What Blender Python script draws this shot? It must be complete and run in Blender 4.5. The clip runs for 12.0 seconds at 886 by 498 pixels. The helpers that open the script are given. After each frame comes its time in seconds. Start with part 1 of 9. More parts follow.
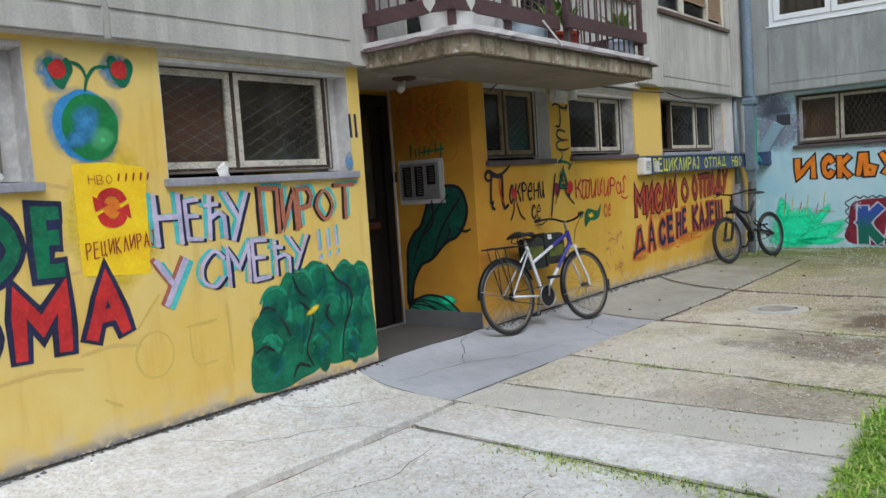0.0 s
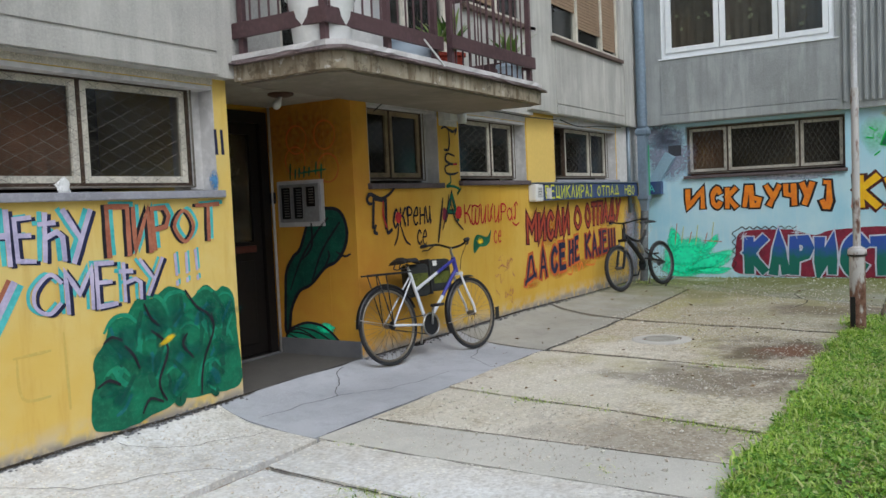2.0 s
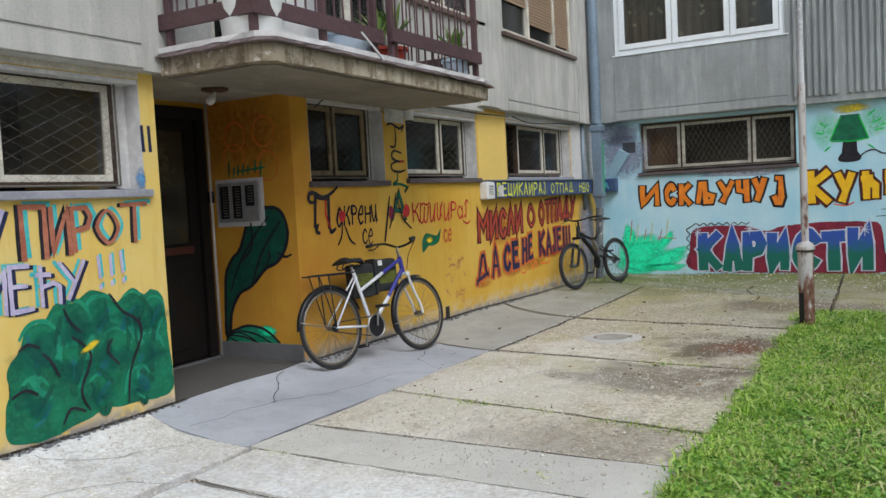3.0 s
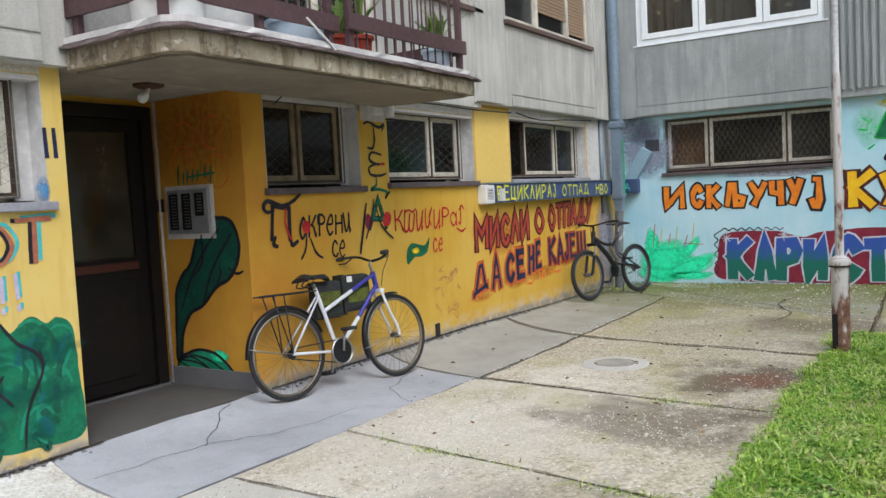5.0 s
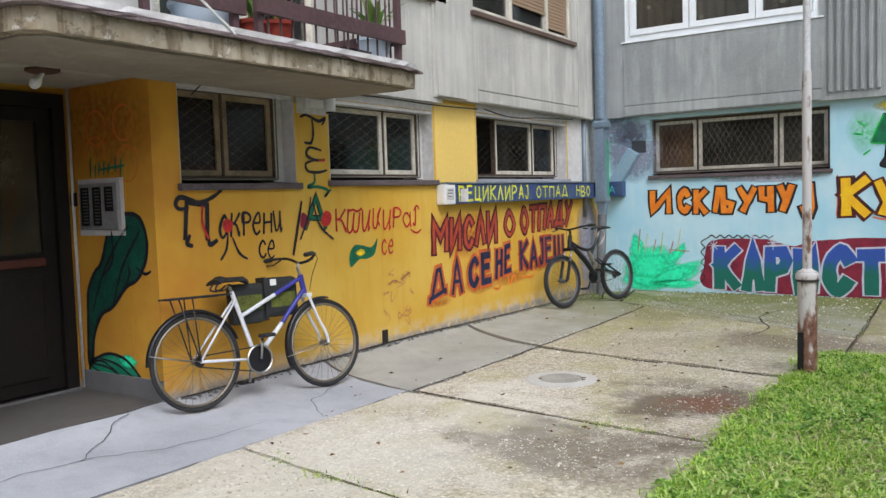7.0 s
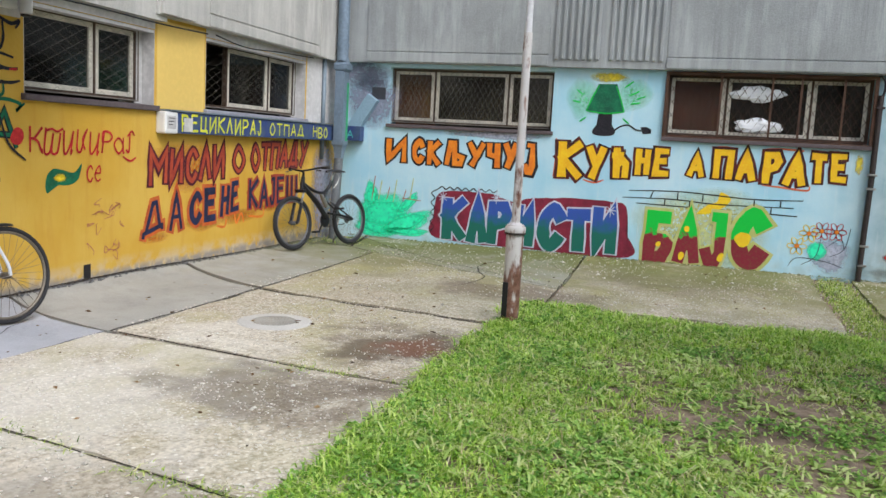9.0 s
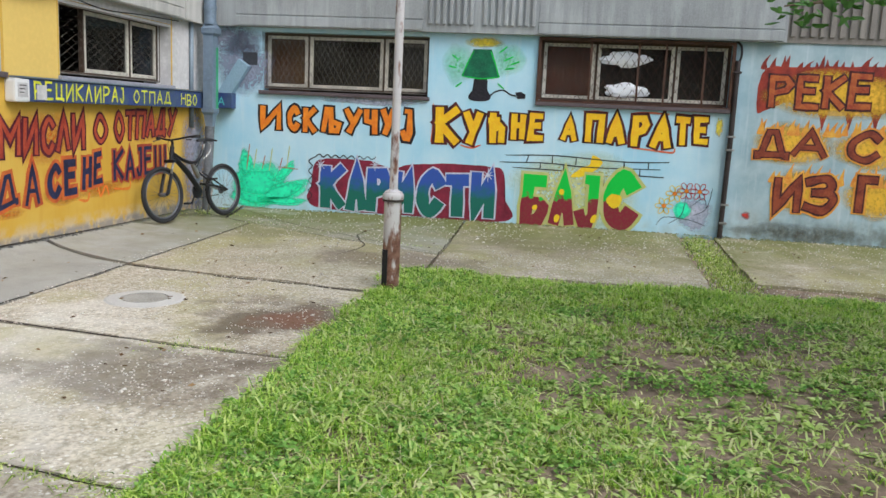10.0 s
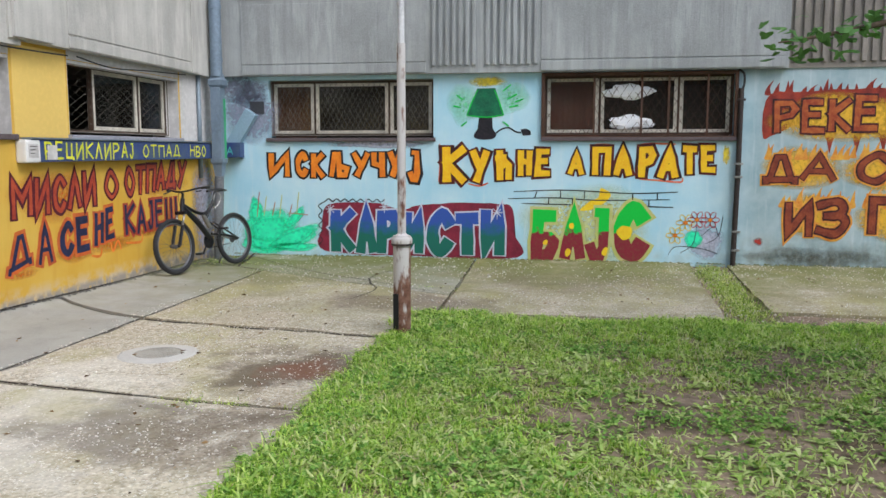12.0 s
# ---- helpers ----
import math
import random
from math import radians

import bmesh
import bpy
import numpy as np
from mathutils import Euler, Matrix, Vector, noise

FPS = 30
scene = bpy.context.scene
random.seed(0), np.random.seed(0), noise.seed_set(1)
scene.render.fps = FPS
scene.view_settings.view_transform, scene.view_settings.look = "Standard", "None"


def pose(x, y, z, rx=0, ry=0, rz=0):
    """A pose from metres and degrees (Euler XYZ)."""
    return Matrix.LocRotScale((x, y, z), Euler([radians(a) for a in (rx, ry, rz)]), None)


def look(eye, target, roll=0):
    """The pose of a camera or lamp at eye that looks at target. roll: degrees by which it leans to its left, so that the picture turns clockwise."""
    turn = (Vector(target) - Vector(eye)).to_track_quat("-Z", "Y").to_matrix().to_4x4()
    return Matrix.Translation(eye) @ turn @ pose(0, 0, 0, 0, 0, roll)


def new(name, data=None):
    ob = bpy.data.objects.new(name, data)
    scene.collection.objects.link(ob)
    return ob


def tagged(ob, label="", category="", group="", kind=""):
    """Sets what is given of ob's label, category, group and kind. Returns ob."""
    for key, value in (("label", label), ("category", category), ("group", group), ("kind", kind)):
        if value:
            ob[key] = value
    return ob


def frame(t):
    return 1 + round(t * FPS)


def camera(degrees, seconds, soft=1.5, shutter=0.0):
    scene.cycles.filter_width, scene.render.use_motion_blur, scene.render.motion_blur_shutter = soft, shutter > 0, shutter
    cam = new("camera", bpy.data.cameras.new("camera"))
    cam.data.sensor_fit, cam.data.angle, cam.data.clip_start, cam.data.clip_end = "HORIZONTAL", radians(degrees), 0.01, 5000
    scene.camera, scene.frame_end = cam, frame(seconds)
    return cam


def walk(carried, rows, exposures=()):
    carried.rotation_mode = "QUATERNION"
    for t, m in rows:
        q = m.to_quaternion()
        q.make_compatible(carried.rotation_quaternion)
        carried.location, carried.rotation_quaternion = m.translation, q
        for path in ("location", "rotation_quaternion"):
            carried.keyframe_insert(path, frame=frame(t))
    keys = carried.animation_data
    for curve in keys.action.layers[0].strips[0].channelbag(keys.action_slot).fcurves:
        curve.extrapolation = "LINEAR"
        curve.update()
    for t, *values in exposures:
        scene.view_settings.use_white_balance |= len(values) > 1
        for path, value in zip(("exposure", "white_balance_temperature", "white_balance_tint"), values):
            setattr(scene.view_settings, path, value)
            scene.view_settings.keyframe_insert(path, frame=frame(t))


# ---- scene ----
cam = camera(56.3, 12.0)
PATH = [
    (0, (-13.29, -4.185, 1.293), (-11.717, -2.96, 1.138), -3.9),
    (0.5, (-13.149, -4.184, 1.287), (-11.559, -2.981, 1.132), -3.5),
    (1, (-13.009, -4.139, 1.296), (-11.377, -2.992, 1.154), -3.3),
    (1.5, (-12.944, -4.168, 1.298), (-11.295, -3.042, 1.188), -3.1),
    (2, (-12.902, -4.226, 1.283), (-11.202, -3.177, 1.171), -2.6),
    (2.5, (-12.839, -4.332, 1.261), (-11.115, -3.326, 1.145), -2.6),
    (3, (-12.667, -4.292, 1.264), (-10.926, -3.314, 1.146), -3.0),
    (3.2, (-12.56, -4.247, 1.285), (-10.826, -3.257, 1.169), -2.9),
    (5, (-11.669, -4.325, 1.344), (-9.982, -3.259, 1.219), -3.0),
    (5.5, (-11.436, -4.405, 1.349), (-9.761, -3.319, 1.23), -2.5),
    (6, (-11.212, -4.581, 1.337), (-9.555, -3.468, 1.214), -2.0),
    (6.5, (-11.032, -4.656, 1.341), (-9.388, -3.524, 1.215), -2.1),
    (6.7, (-10.983, -4.661, 1.337), (-9.345, -3.52, 1.21), -2.2),
    (8.3, (-10.744, -4.756, 1.31), (-8.934, -3.918, 1.165), 2.1),
    (8.5, (-10.74, -4.789, 1.315), (-8.926, -3.964, 1.143), 2.2),
    (9, (-10.689, -4.804, 1.293), (-8.789, -4.234, 1.04), 3.1),
    (9.5, (-10.664, -4.809, 1.296), (-8.715, -4.456, 1.022), 3.6),
    (10, (-10.645, -4.829, 1.293), (-8.692, -4.539, 0.975), 2.6),
    (10.5, (-10.648, -4.815, 1.294), (-8.702, -4.491, 0.968), 2.7),
    (11, (-10.646, -4.87, 1.358), (-8.708, -4.503, 1.028), 1.1),
    (11.5, (-10.645, -4.876, 1.366), (-8.704, -4.492, 1.072), 0.5),
    (12, (-10.628, -4.862, 1.352), (-8.669, -4.534, 1.116), 0.0),
]
walk(cam, [(t, look(eye, target, roll)) for t, eye, target, roll in PATH], exposures=[(0.0, -0.22, 5900, 5), (1.5, -0.26, 5900, 5), (3.0, -0.14, 5950, 6), (5.0, 0.10, 6000, 7), (6.5, 0.16, 6000, 8), (8.5, 0.26, 6000, 9), (10.0, 0.22, 5950, 8), (12.0, 0.20, 5950, 9)])

# ---- light ----
world = bpy.data.worlds.new("world")
scene.world = world
world.use_nodes = True
wn, wl = world.node_tree.nodes, world.node_tree.links
sky = wn.new("ShaderNodeTexSky")
sky.sky_type, sky.sun_disc = "NISHITA", False
sky.sun_elevation, sky.sun_rotation = radians(48), radians(217)
sky.dust_density, sky.air_density = 4.0, 1.0
haze = wn.new("ShaderNodeHueSaturation")
haze.inputs["Saturation"].default_value = 0.72
wl.new(sky.outputs["Color"], haze.inputs["Color"])
wl.new(haze.outputs["Color"], wn["Background"].inputs["Color"])
wn["Background"].inputs["Strength"].default_value = 0.18
sun = new("sun", bpy.data.lights.new("sun", "SUN"))
sun.data.energy, sun.data.angle, sun.data.color = 1.1, radians(30), (0.985, 0.985, 1.0)
# overcast: a broad, weak sun behind the camera, high up
sun.matrix_world = look((0, 0, 0), (0.36, 0.54, -0.76))

# ---- materials ----
def rgba(c):
    return (c[0], c[1], c[2], 1.0)


def srgb(r, g, b):
    return tuple((v / 255 / 12.92 if v <= 10 else ((v / 255 + 0.055) / 1.055) ** 2.4) for v in (r, g, b))


class Mat:
    """A node material under construction: noise, ramps and mixes by short calls."""

    def __init__(self, name, rough=0.8, metal=0.0, spec=0.4):
        self.m = bpy.data.materials.new(name)
        self.m.use_nodes = True
        self.nodes, self.links = self.m.node_tree.nodes, self.m.node_tree.links
        self.bsdf = self.nodes["Principled BSDF"]
        self.bsdf.inputs["Roughness"].default_value = rough
        self.bsdf.inputs["Metallic"].default_value = metal
        self.bsdf.inputs["Specular IOR Level"].default_value = spec
        geo = self.nodes.new("ShaderNodeNewGeometry")
        self.pos, self.island = geo.outputs["Position"], geo.outputs["Random Per Island"]

    def node(self, kind, **sets):
        n = self.nodes.new(kind)
        for key, value in sets.items():
            n.inputs[key.replace("_", " ")].default_value = value
        return n

    def scaled(self, sx, sy, sz, obj=False):
        n = self.nodes.new("ShaderNodeMapping")
        n.inputs["Scale"].default_value = (sx, sy, sz)
        if obj:
            tex = self.nodes.new("ShaderNodeTexCoord")
            self.links.new(tex.outputs["Object"], n.inputs["Vector"])
        else:
            self.links.new(self.pos, n.inputs["Vector"])
        return n.outputs["Vector"]

    def noise(self, scale, detail=4, vec=None, rough=0.6):
        n = self.node("ShaderNodeTexNoise", Scale=scale, Detail=detail, Roughness=rough)
        self.links.new(vec or self.pos, n.inputs["Vector"])
        return n.outputs["Fac"]

    def cells(self, scale, vec=None, out="Distance", feature="F1"):
        n = self.node("ShaderNodeTexVoronoi", Scale=scale)
        n.feature = feature
        self.links.new(vec or self.pos, n.inputs["Vector"])
        return n.outputs[out]

    def ramp(self, fac, lo, hi, a=0.0, b=1.0):
        n = self.nodes.new("ShaderNodeMapRange")
        n.inputs["From Min"].default_value, n.inputs["From Max"].default_value = lo, hi
        n.inputs["To Min"].default_value, n.inputs["To Max"].default_value = a, b
        self.links.new(fac, n.inputs["Value"])
        return n.outputs["Result"]

    def mul(self, a, b):
        n = self.nodes.new("ShaderNodeMath")
        n.operation = "MULTIPLY"
        self.links.new(a, n.inputs[0])
        if isinstance(b, (int, float)):
            n.inputs[1].default_value = b
        else:
            self.links.new(b, n.inputs[1])
        return n.outputs[0]

    def spot(self, x, y, rx, ry, rough=0.5):
        """1 inside an uneven oval on the ground, 0 outside it."""
        n = self.nodes.new("ShaderNodeMapping")
        n.inputs["Scale"].default_value = (1 / rx, 1 / ry, 0)
        n.inputs["Location"].default_value = (-x / rx, -y / ry, 0)
        self.links.new(self.pos, n.inputs["Vector"])
        ln = self.nodes.new("ShaderNodeVectorMath")
        ln.operation = "LENGTH"
        self.links.new(n.outputs["Vector"], ln.inputs[0])
        add = self.nodes.new("ShaderNodeMath")
        add.operation = "ADD"
        self.links.new(ln.outputs["Value"], add.inputs[0])
        self.links.new(self.ramp(self.noise(3.2, 6), 0.3, 0.7, -rough, rough), add.inputs[1])
        return self.ramp(add.outputs[0], 1.15, 0.55)

    def axis(self, k):
        n = self.nodes.new("ShaderNodeSeparateXYZ")
        self.links.new(self.pos, n.inputs[0])
        return n.outputs[k]

    def mix(self, fac, a, b):
        n = self.nodes.new("ShaderNodeMix")
        n.data_type = "RGBA"
        for sock, v in ((n.inputs[0], fac), (n.inputs[6], a), (n.inputs[7], b)):
            if isinstance(v, (int, float)):
                sock.default_value = v
            elif isinstance(v, tuple):
                sock.default_value = rgba(v)
            else:
                self.links.new(v, sock)
        return n.outputs[2]

    def color(self, c):
        if isinstance(c, tuple):
            self.bsdf.inputs["Base Color"].default_value = rgba(c)
        else:
            self.links.new(c, self.bsdf.inputs["Base Color"])
        return self

    def bump(self, fac, strength=0.3, distance=0.01):
        n = self.node("ShaderNodeBump", Strength=strength, Distance=distance)
        self.links.new(fac, n.inputs["Height"])
        if self.bsdf.inputs["Normal"].is_linked:
            self.links.new(self.bsdf.inputs["Normal"].links[0].from_socket, n.inputs["Normal"])
        self.links.new(n.outputs["Normal"], self.bsdf.inputs["Normal"])
        return self


def plain(name, c, rough=0.6, metal=0.0, vary=0.25, scale=9.0, bump=0.15, spec=0.4):
    """Paint, plastic or metal with light wear: two scales of variation."""
    m = Mat(name, rough, metal, spec)
    dark = tuple(v * (1 - vary) for v in c)
    lite = tuple(min(0.95, v * (1 + vary * 0.6)) for v in c)
    big = m.mix(m.ramp(m.noise(scale * 0.25, 3), 0.35, 0.65), dark, c)
    m.color(m.mix(m.ramp(m.noise(scale * 4, 5), 0.45, 0.75), big, lite))
    if bump:
        m.bump(m.noise(scale * 12, 4), bump, 0.004)
    return m.m


def spray(name, c, c2=None, rough=0.65):
    """Spray or brush paint on plaster: blotches, thin spots and plaster grain."""
    m = Mat(name, rough)
    c2 = c2 or tuple(v * 0.72 for v in c)
    base = m.mix(m.ramp(m.noise(7, 4), 0.38, 0.66), c2, c)
    lite = tuple(min(0.9, v * 1.25 + 0.03) for v in c)
    m.color(m.mix(m.mul(m.ramp(m.noise(46, 6), 0.5, 0.8), 0.6), base, lite))
    m.bump(m.noise(60, 5), 0.25, 0.004)
    return m.m


def mist(name, c, power=1.0, grain=22.0):
    """Thin spray with soft rims: cover follows the mesh attribute 'cover' and a speckle."""
    m = Mat(name, 0.75)
    m.color(m.mix(m.ramp(m.noise(9, 4), 0.35, 0.7), tuple(v * 0.8 for v in c), c))
    at = m.nodes.new("ShaderNodeAttribute")
    at.attribute_name = "cover"
    speck = m.ramp(m.noise(grain, 6), 0.25, 0.7, 0.35, 1.25)
    fac = m.mul(m.mul(at.outputs["Fac"], speck), power)
    clear = m.nodes.new("ShaderNodeBsdfTransparent")
    mixer = m.nodes.new("ShaderNodeMixShader")
    m.links.new(fac, mixer.inputs[0])
    m.links.new(clear.outputs[0], mixer.inputs[1])
    m.links.new(m.bsdf.outputs[0], mixer.inputs[2])
    m.links.new(mixer.outputs[0], m.nodes["Material Output"].inputs["Surface"])
    return m.m


def yellow_plaster():
    m = Mat("yellow_plaster", 0.85)
    a, b = srgb(208, 172, 74), srgb(200, 158, 52)
    base = m.mix(m.ramp(m.noise(1.1, 4), 0.36, 0.64), a, b)
    # left wall: paler paint, lifted further for the stronger light there
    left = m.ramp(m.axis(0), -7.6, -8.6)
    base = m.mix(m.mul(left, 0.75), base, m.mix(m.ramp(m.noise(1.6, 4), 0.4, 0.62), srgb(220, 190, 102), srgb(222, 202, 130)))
    # darker ochre along the balcony's length, strongest at the recess wall
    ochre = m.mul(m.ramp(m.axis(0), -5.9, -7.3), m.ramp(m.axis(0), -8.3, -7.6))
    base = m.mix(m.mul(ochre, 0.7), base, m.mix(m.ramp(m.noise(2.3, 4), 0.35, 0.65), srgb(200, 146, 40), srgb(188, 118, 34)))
    streak = m.ramp(m.noise(3.0, 4, m.scaled(3.5, 3.5, 0.5)), 0.52, 0.74)
    base = m.mix(m.mul(streak, 0.35), base, srgb(186, 134, 44))
    low = m.mul(m.ramp(m.axis(2), 0.17, 0.02), m.ramp(m.noise(7, 6), 0.40, 0.56))
    base = m.mix(m.mul(low, 0.85), base, srgb(196, 184, 164))
    foot = m.ramp(m.axis(2), 0.075, 0.02)
    base = m.mix(m.mul(foot, m.ramp(m.noise(9, 5), 0.38, 0.5)), base, srgb(150, 142, 132))
    speck = m.ramp(m.noise(55, 6), 0.62, 0.8)
    m.color(m.mix(m.mul(speck, 0.4), base, srgb(180, 130, 60)))
    m.bump(m.noise(38, 6), 0.35, 0.006).bump(m.noise(4, 3), 0.25, 0.02)
    return m.m


def blue_plaster():
    m = Mat("blue_plaster", 0.8)
    a, b = srgb(166, 210, 228), srgb(194, 223, 234)
    base = m.mix(m.ramp(m.noise(1.5, 5), 0.36, 0.64), a, b)
    right = m.ramp(m.axis(1), -6.2, -7.0)
    base = m.mix(m.mul(right, 0.85), base, m.mix(m.ramp(m.noise(2.2, 5), 0.38, 0.62), srgb(140, 162, 168), srgb(174, 190, 192)))
    drip = m.ramp(m.noise(3.5, 5, m.scaled(4, 4, 0.35)), 0.55, 0.75)
    base = m.mix(m.mul(drip, 0.4), base, srgb(222, 228, 230))
    low = m.mul(m.ramp(m.axis(2), 0.36, 0.0), m.ramp(m.noise(5, 6), 0.4, 0.62))
    far = m.ramp(m.axis(1), -6.5, -7.3)
    base = m.mix(m.mul(m.mul(low, far), 0.85), base, srgb(70, 78, 70))
    m.color(m.mix(m.mul(low, 0.3), base, srgb(150, 150, 130)))
    m.bump(m.noise(38, 6), 0.3, 0.006).bump(m.noise(5, 3), 0.2, 0.015)
    return m.m


def panel_concrete(name, c, streak=0.5):
    """Cast facade concrete: board streaks running down, blotches, pits."""
    m = Mat(name, 0.9)
    dark, lite = tuple(v * 0.66 for v in c), tuple(min(0.8, v * 1.3) for v in c)
    base = m.mix(m.ramp(m.noise(0.9, 5), 0.36, 0.64), dark, c)
    run = m.mul(m.ramp(m.noise(3.4, 6, m.scaled(3.2, 3.2, 0.12)), 0.44, 0.62), m.ramp(m.noise(1.1, 3), 0.3, 0.6, 0.35, 1.0))
    base = m.mix(m.mul(run, streak), base, tuple(v * 0.62 for v in c))
    pale = m.ramp(m.noise(4.2, 5, m.scaled(1.7, 1.7, 0.3)), 0.52, 0.75)
    base = m.mix(m.mul(pale, 0.6), base, lite)
    pit = m.ramp(m.cells(16), 0.10, 0.03)
    base = m.mix(m.mul(pit, 0.5), base, tuple(v * 0.35 for v in c))
    fine = m.ramp(m.noise(70, 6), 0.4, 0.75)
    m.color(m.mix(m.mul(fine, 0.3), base, lite))
    m.bump(m.noise(45, 7), 0.5, 0.006).bump(run, 0.2, 0.01).bump(pit, -0.3, 0.01)
    return m.m


def pebble_concrete():
    """Worn paving with the aggregate laid bare, moss, wet dark stains."""
    m = Mat("worn_aggregate_concrete", 0.92)
    base = m.mix(m.ramp(m.noise(0.8, 5), 0.36, 0.64), srgb(192, 181, 160), srgb(220, 212, 194))
    # slabs whitened to the left: stronger light there put into the colour
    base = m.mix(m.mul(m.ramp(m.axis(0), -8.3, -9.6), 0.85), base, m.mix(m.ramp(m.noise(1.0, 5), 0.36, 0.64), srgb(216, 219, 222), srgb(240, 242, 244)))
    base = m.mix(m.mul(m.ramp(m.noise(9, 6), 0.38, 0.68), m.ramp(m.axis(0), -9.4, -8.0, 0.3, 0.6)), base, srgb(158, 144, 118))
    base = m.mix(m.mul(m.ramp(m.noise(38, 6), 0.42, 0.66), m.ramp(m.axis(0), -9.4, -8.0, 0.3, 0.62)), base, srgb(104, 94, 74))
    stone = m.cells(62)
    pick = m.cells(62, out="Color")
    sep = m.nodes.new("ShaderNodeSeparateColor")
    m.links.new(pick, sep.inputs[0])
    worn = m.ramp(m.noise(1.3, 4), 0.38, 0.56)
    pale = m.mul(m.mul(m.ramp(sep.outputs[0], 0.52, 0.6), m.ramp(stone, 0.42, 0.25)), worn)
    base = m.mix(m.mul(pale, 0.85), base, srgb(238, 236, 226))
    grey = m.mul(m.mul(m.ramp(sep.outputs[1], 0.7, 0.78), m.ramp(stone, 0.4, 0.25)), worn)
    base = m.mix(m.mul(grey, 0.55), base, srgb(112, 104, 90))
    dust = m.spot(-7.4, -1.75, 1.9, 1.0, 0.6)
    base = m.mix(m.mul(dust, 0.5), base, srgb(224, 220, 208))
    pebble, which = m.cells(30), m.cells(30, out="Color")
    tone = m.nodes.new("ShaderNodeSeparateColor")
    m.links.new(which, tone.inputs[0])
    lone = m.mul(m.ramp(tone.outputs[0], 0.66, 0.72), m.ramp(pebble, 0.34, 0.24))
    base = m.mix(m.mul(m.mul(lone, m.ramp(m.noise(1.7, 4), 0.36, 0.6)), 0.8), base, srgb(240, 237, 226))
    # lichen and moss towards the corner of the yard
    moss = m.mul(m.ramp(m.axis(0), -5.5, -1.6), m.ramp(m.noise(1.6, 5), 0.36, 0.58))
    base = m.mix(m.mul(moss, 0.8), base, srgb(116, 112, 66))
    lichen = m.mul(m.ramp(m.noise(1.15, 5, m.scaled(1.0, 1.6, 1.0)), 0.5, 0.66), m.ramp(m.axis(0), -8.6, -6.4))
    base = m.mix(m.mul(lichen, 0.45), base, srgb(166, 160, 104))
    wet = m.ramp(m.noise(0.75, 5, m.scaled(1.0, 0.6, 1.0)), 0.58, 0.68)
    base = m.mix(m.mul(wet, 0.65), base, srgb(92, 80, 66))
    for x, y, rx, ry, k in ((-5.35, -2.95, 0.62, 0.62, 0.8), (-6.75, -2.70, 0.5, 0.75, 0.6), (-2.9, -3.2, 0.5, 0.9, 0.6), (-8.3, -2.75, 0.45, 0.75, 0.35), (-9.9, -3.2, 0.9, 0.6, 0.25), (-1.2, -4.6, 0.8, 1.2, 0.45)):
        base = m.mix(m.mul(m.spot(x, y, rx, ry), k), base, srgb(84, 70, 56))
    base = m.mix(m.mul(m.spot(-5.4, -3.02, 0.28, 0.26, 0.7), 0.6), base, srgb(118, 70, 44))
    green = m.mul(m.ramp(m.axis(0), -2.4, -0.5), m.ramp(m.noise(2.1, 5), 0.3, 0.52))
    base = m.mix(m.mul(green, 0.75), base, srgb(104, 108, 52))
    m.color(base)
    m.bump(stone, -0.7, 0.012).bump(m.noise(60, 6), 0.6, 0.008).bump(m.noise(5, 5), 0.4, 0.02)
    return m.m


def smooth_concrete(name, c):
    m = Mat(name, 0.88)
    base = m.mix(m.ramp(m.noise(1.2, 5), 0.35, 0.65), tuple(v * 0.8 for v in c), c)
    base = m.mix(m.mul(m.ramp(m.noise(7, 6), 0.5, 0.75), 0.5), base, tuple(v * 0.62 for v in c))
    base = m.mix(m.mul(m.ramp(m.noise(90, 6), 0.5, 0.8), 0.5), base, tuple(min(0.8, v * 1.35) for v in c))
    moss = m.mul(m.ramp(m.axis(0), -5.0, -1.2), m.ramp(m.noise(1.9, 5), 0.32, 0.58))
    base = m.mix(m.mul(moss, 0.7), base, srgb(122, 118, 74))
    green = m.mul(m.ramp(m.axis(0), -2.2, -0.5), m.ramp(m.noise(2.4, 5), 0.3, 0.5))
    m.color(m.mix(m.mul(green, 0.85), base, srgb(100, 106, 48)))
    m.bump(m.noise(80, 6), 0.45, 0.005).bump(m.noise(6, 4), 0.3, 0.012)
    return m.m


def soil_ground():
    m = Mat("trodden_soil", 0.95)
    base = m.mix(m.ramp(m.noise(2.0, 5), 0.35, 0.65), srgb(108, 92, 76), srgb(162, 142, 122))
    base = m.mix(m.mul(m.ramp(m.noise(14, 6), 0.45, 0.7), 0.7), base, srgb(64, 58, 38))
    crumb = m.ramp(m.cells(60), 0.3, 0.1)
    m.color(m.mix(m.mul(crumb, 0.3), base, srgb(128, 114, 92)))
    m.bump(m.noise(30, 7), 0.8, 0.02).bump(m.cells(45), -0.5, 0.012)
    return m.m


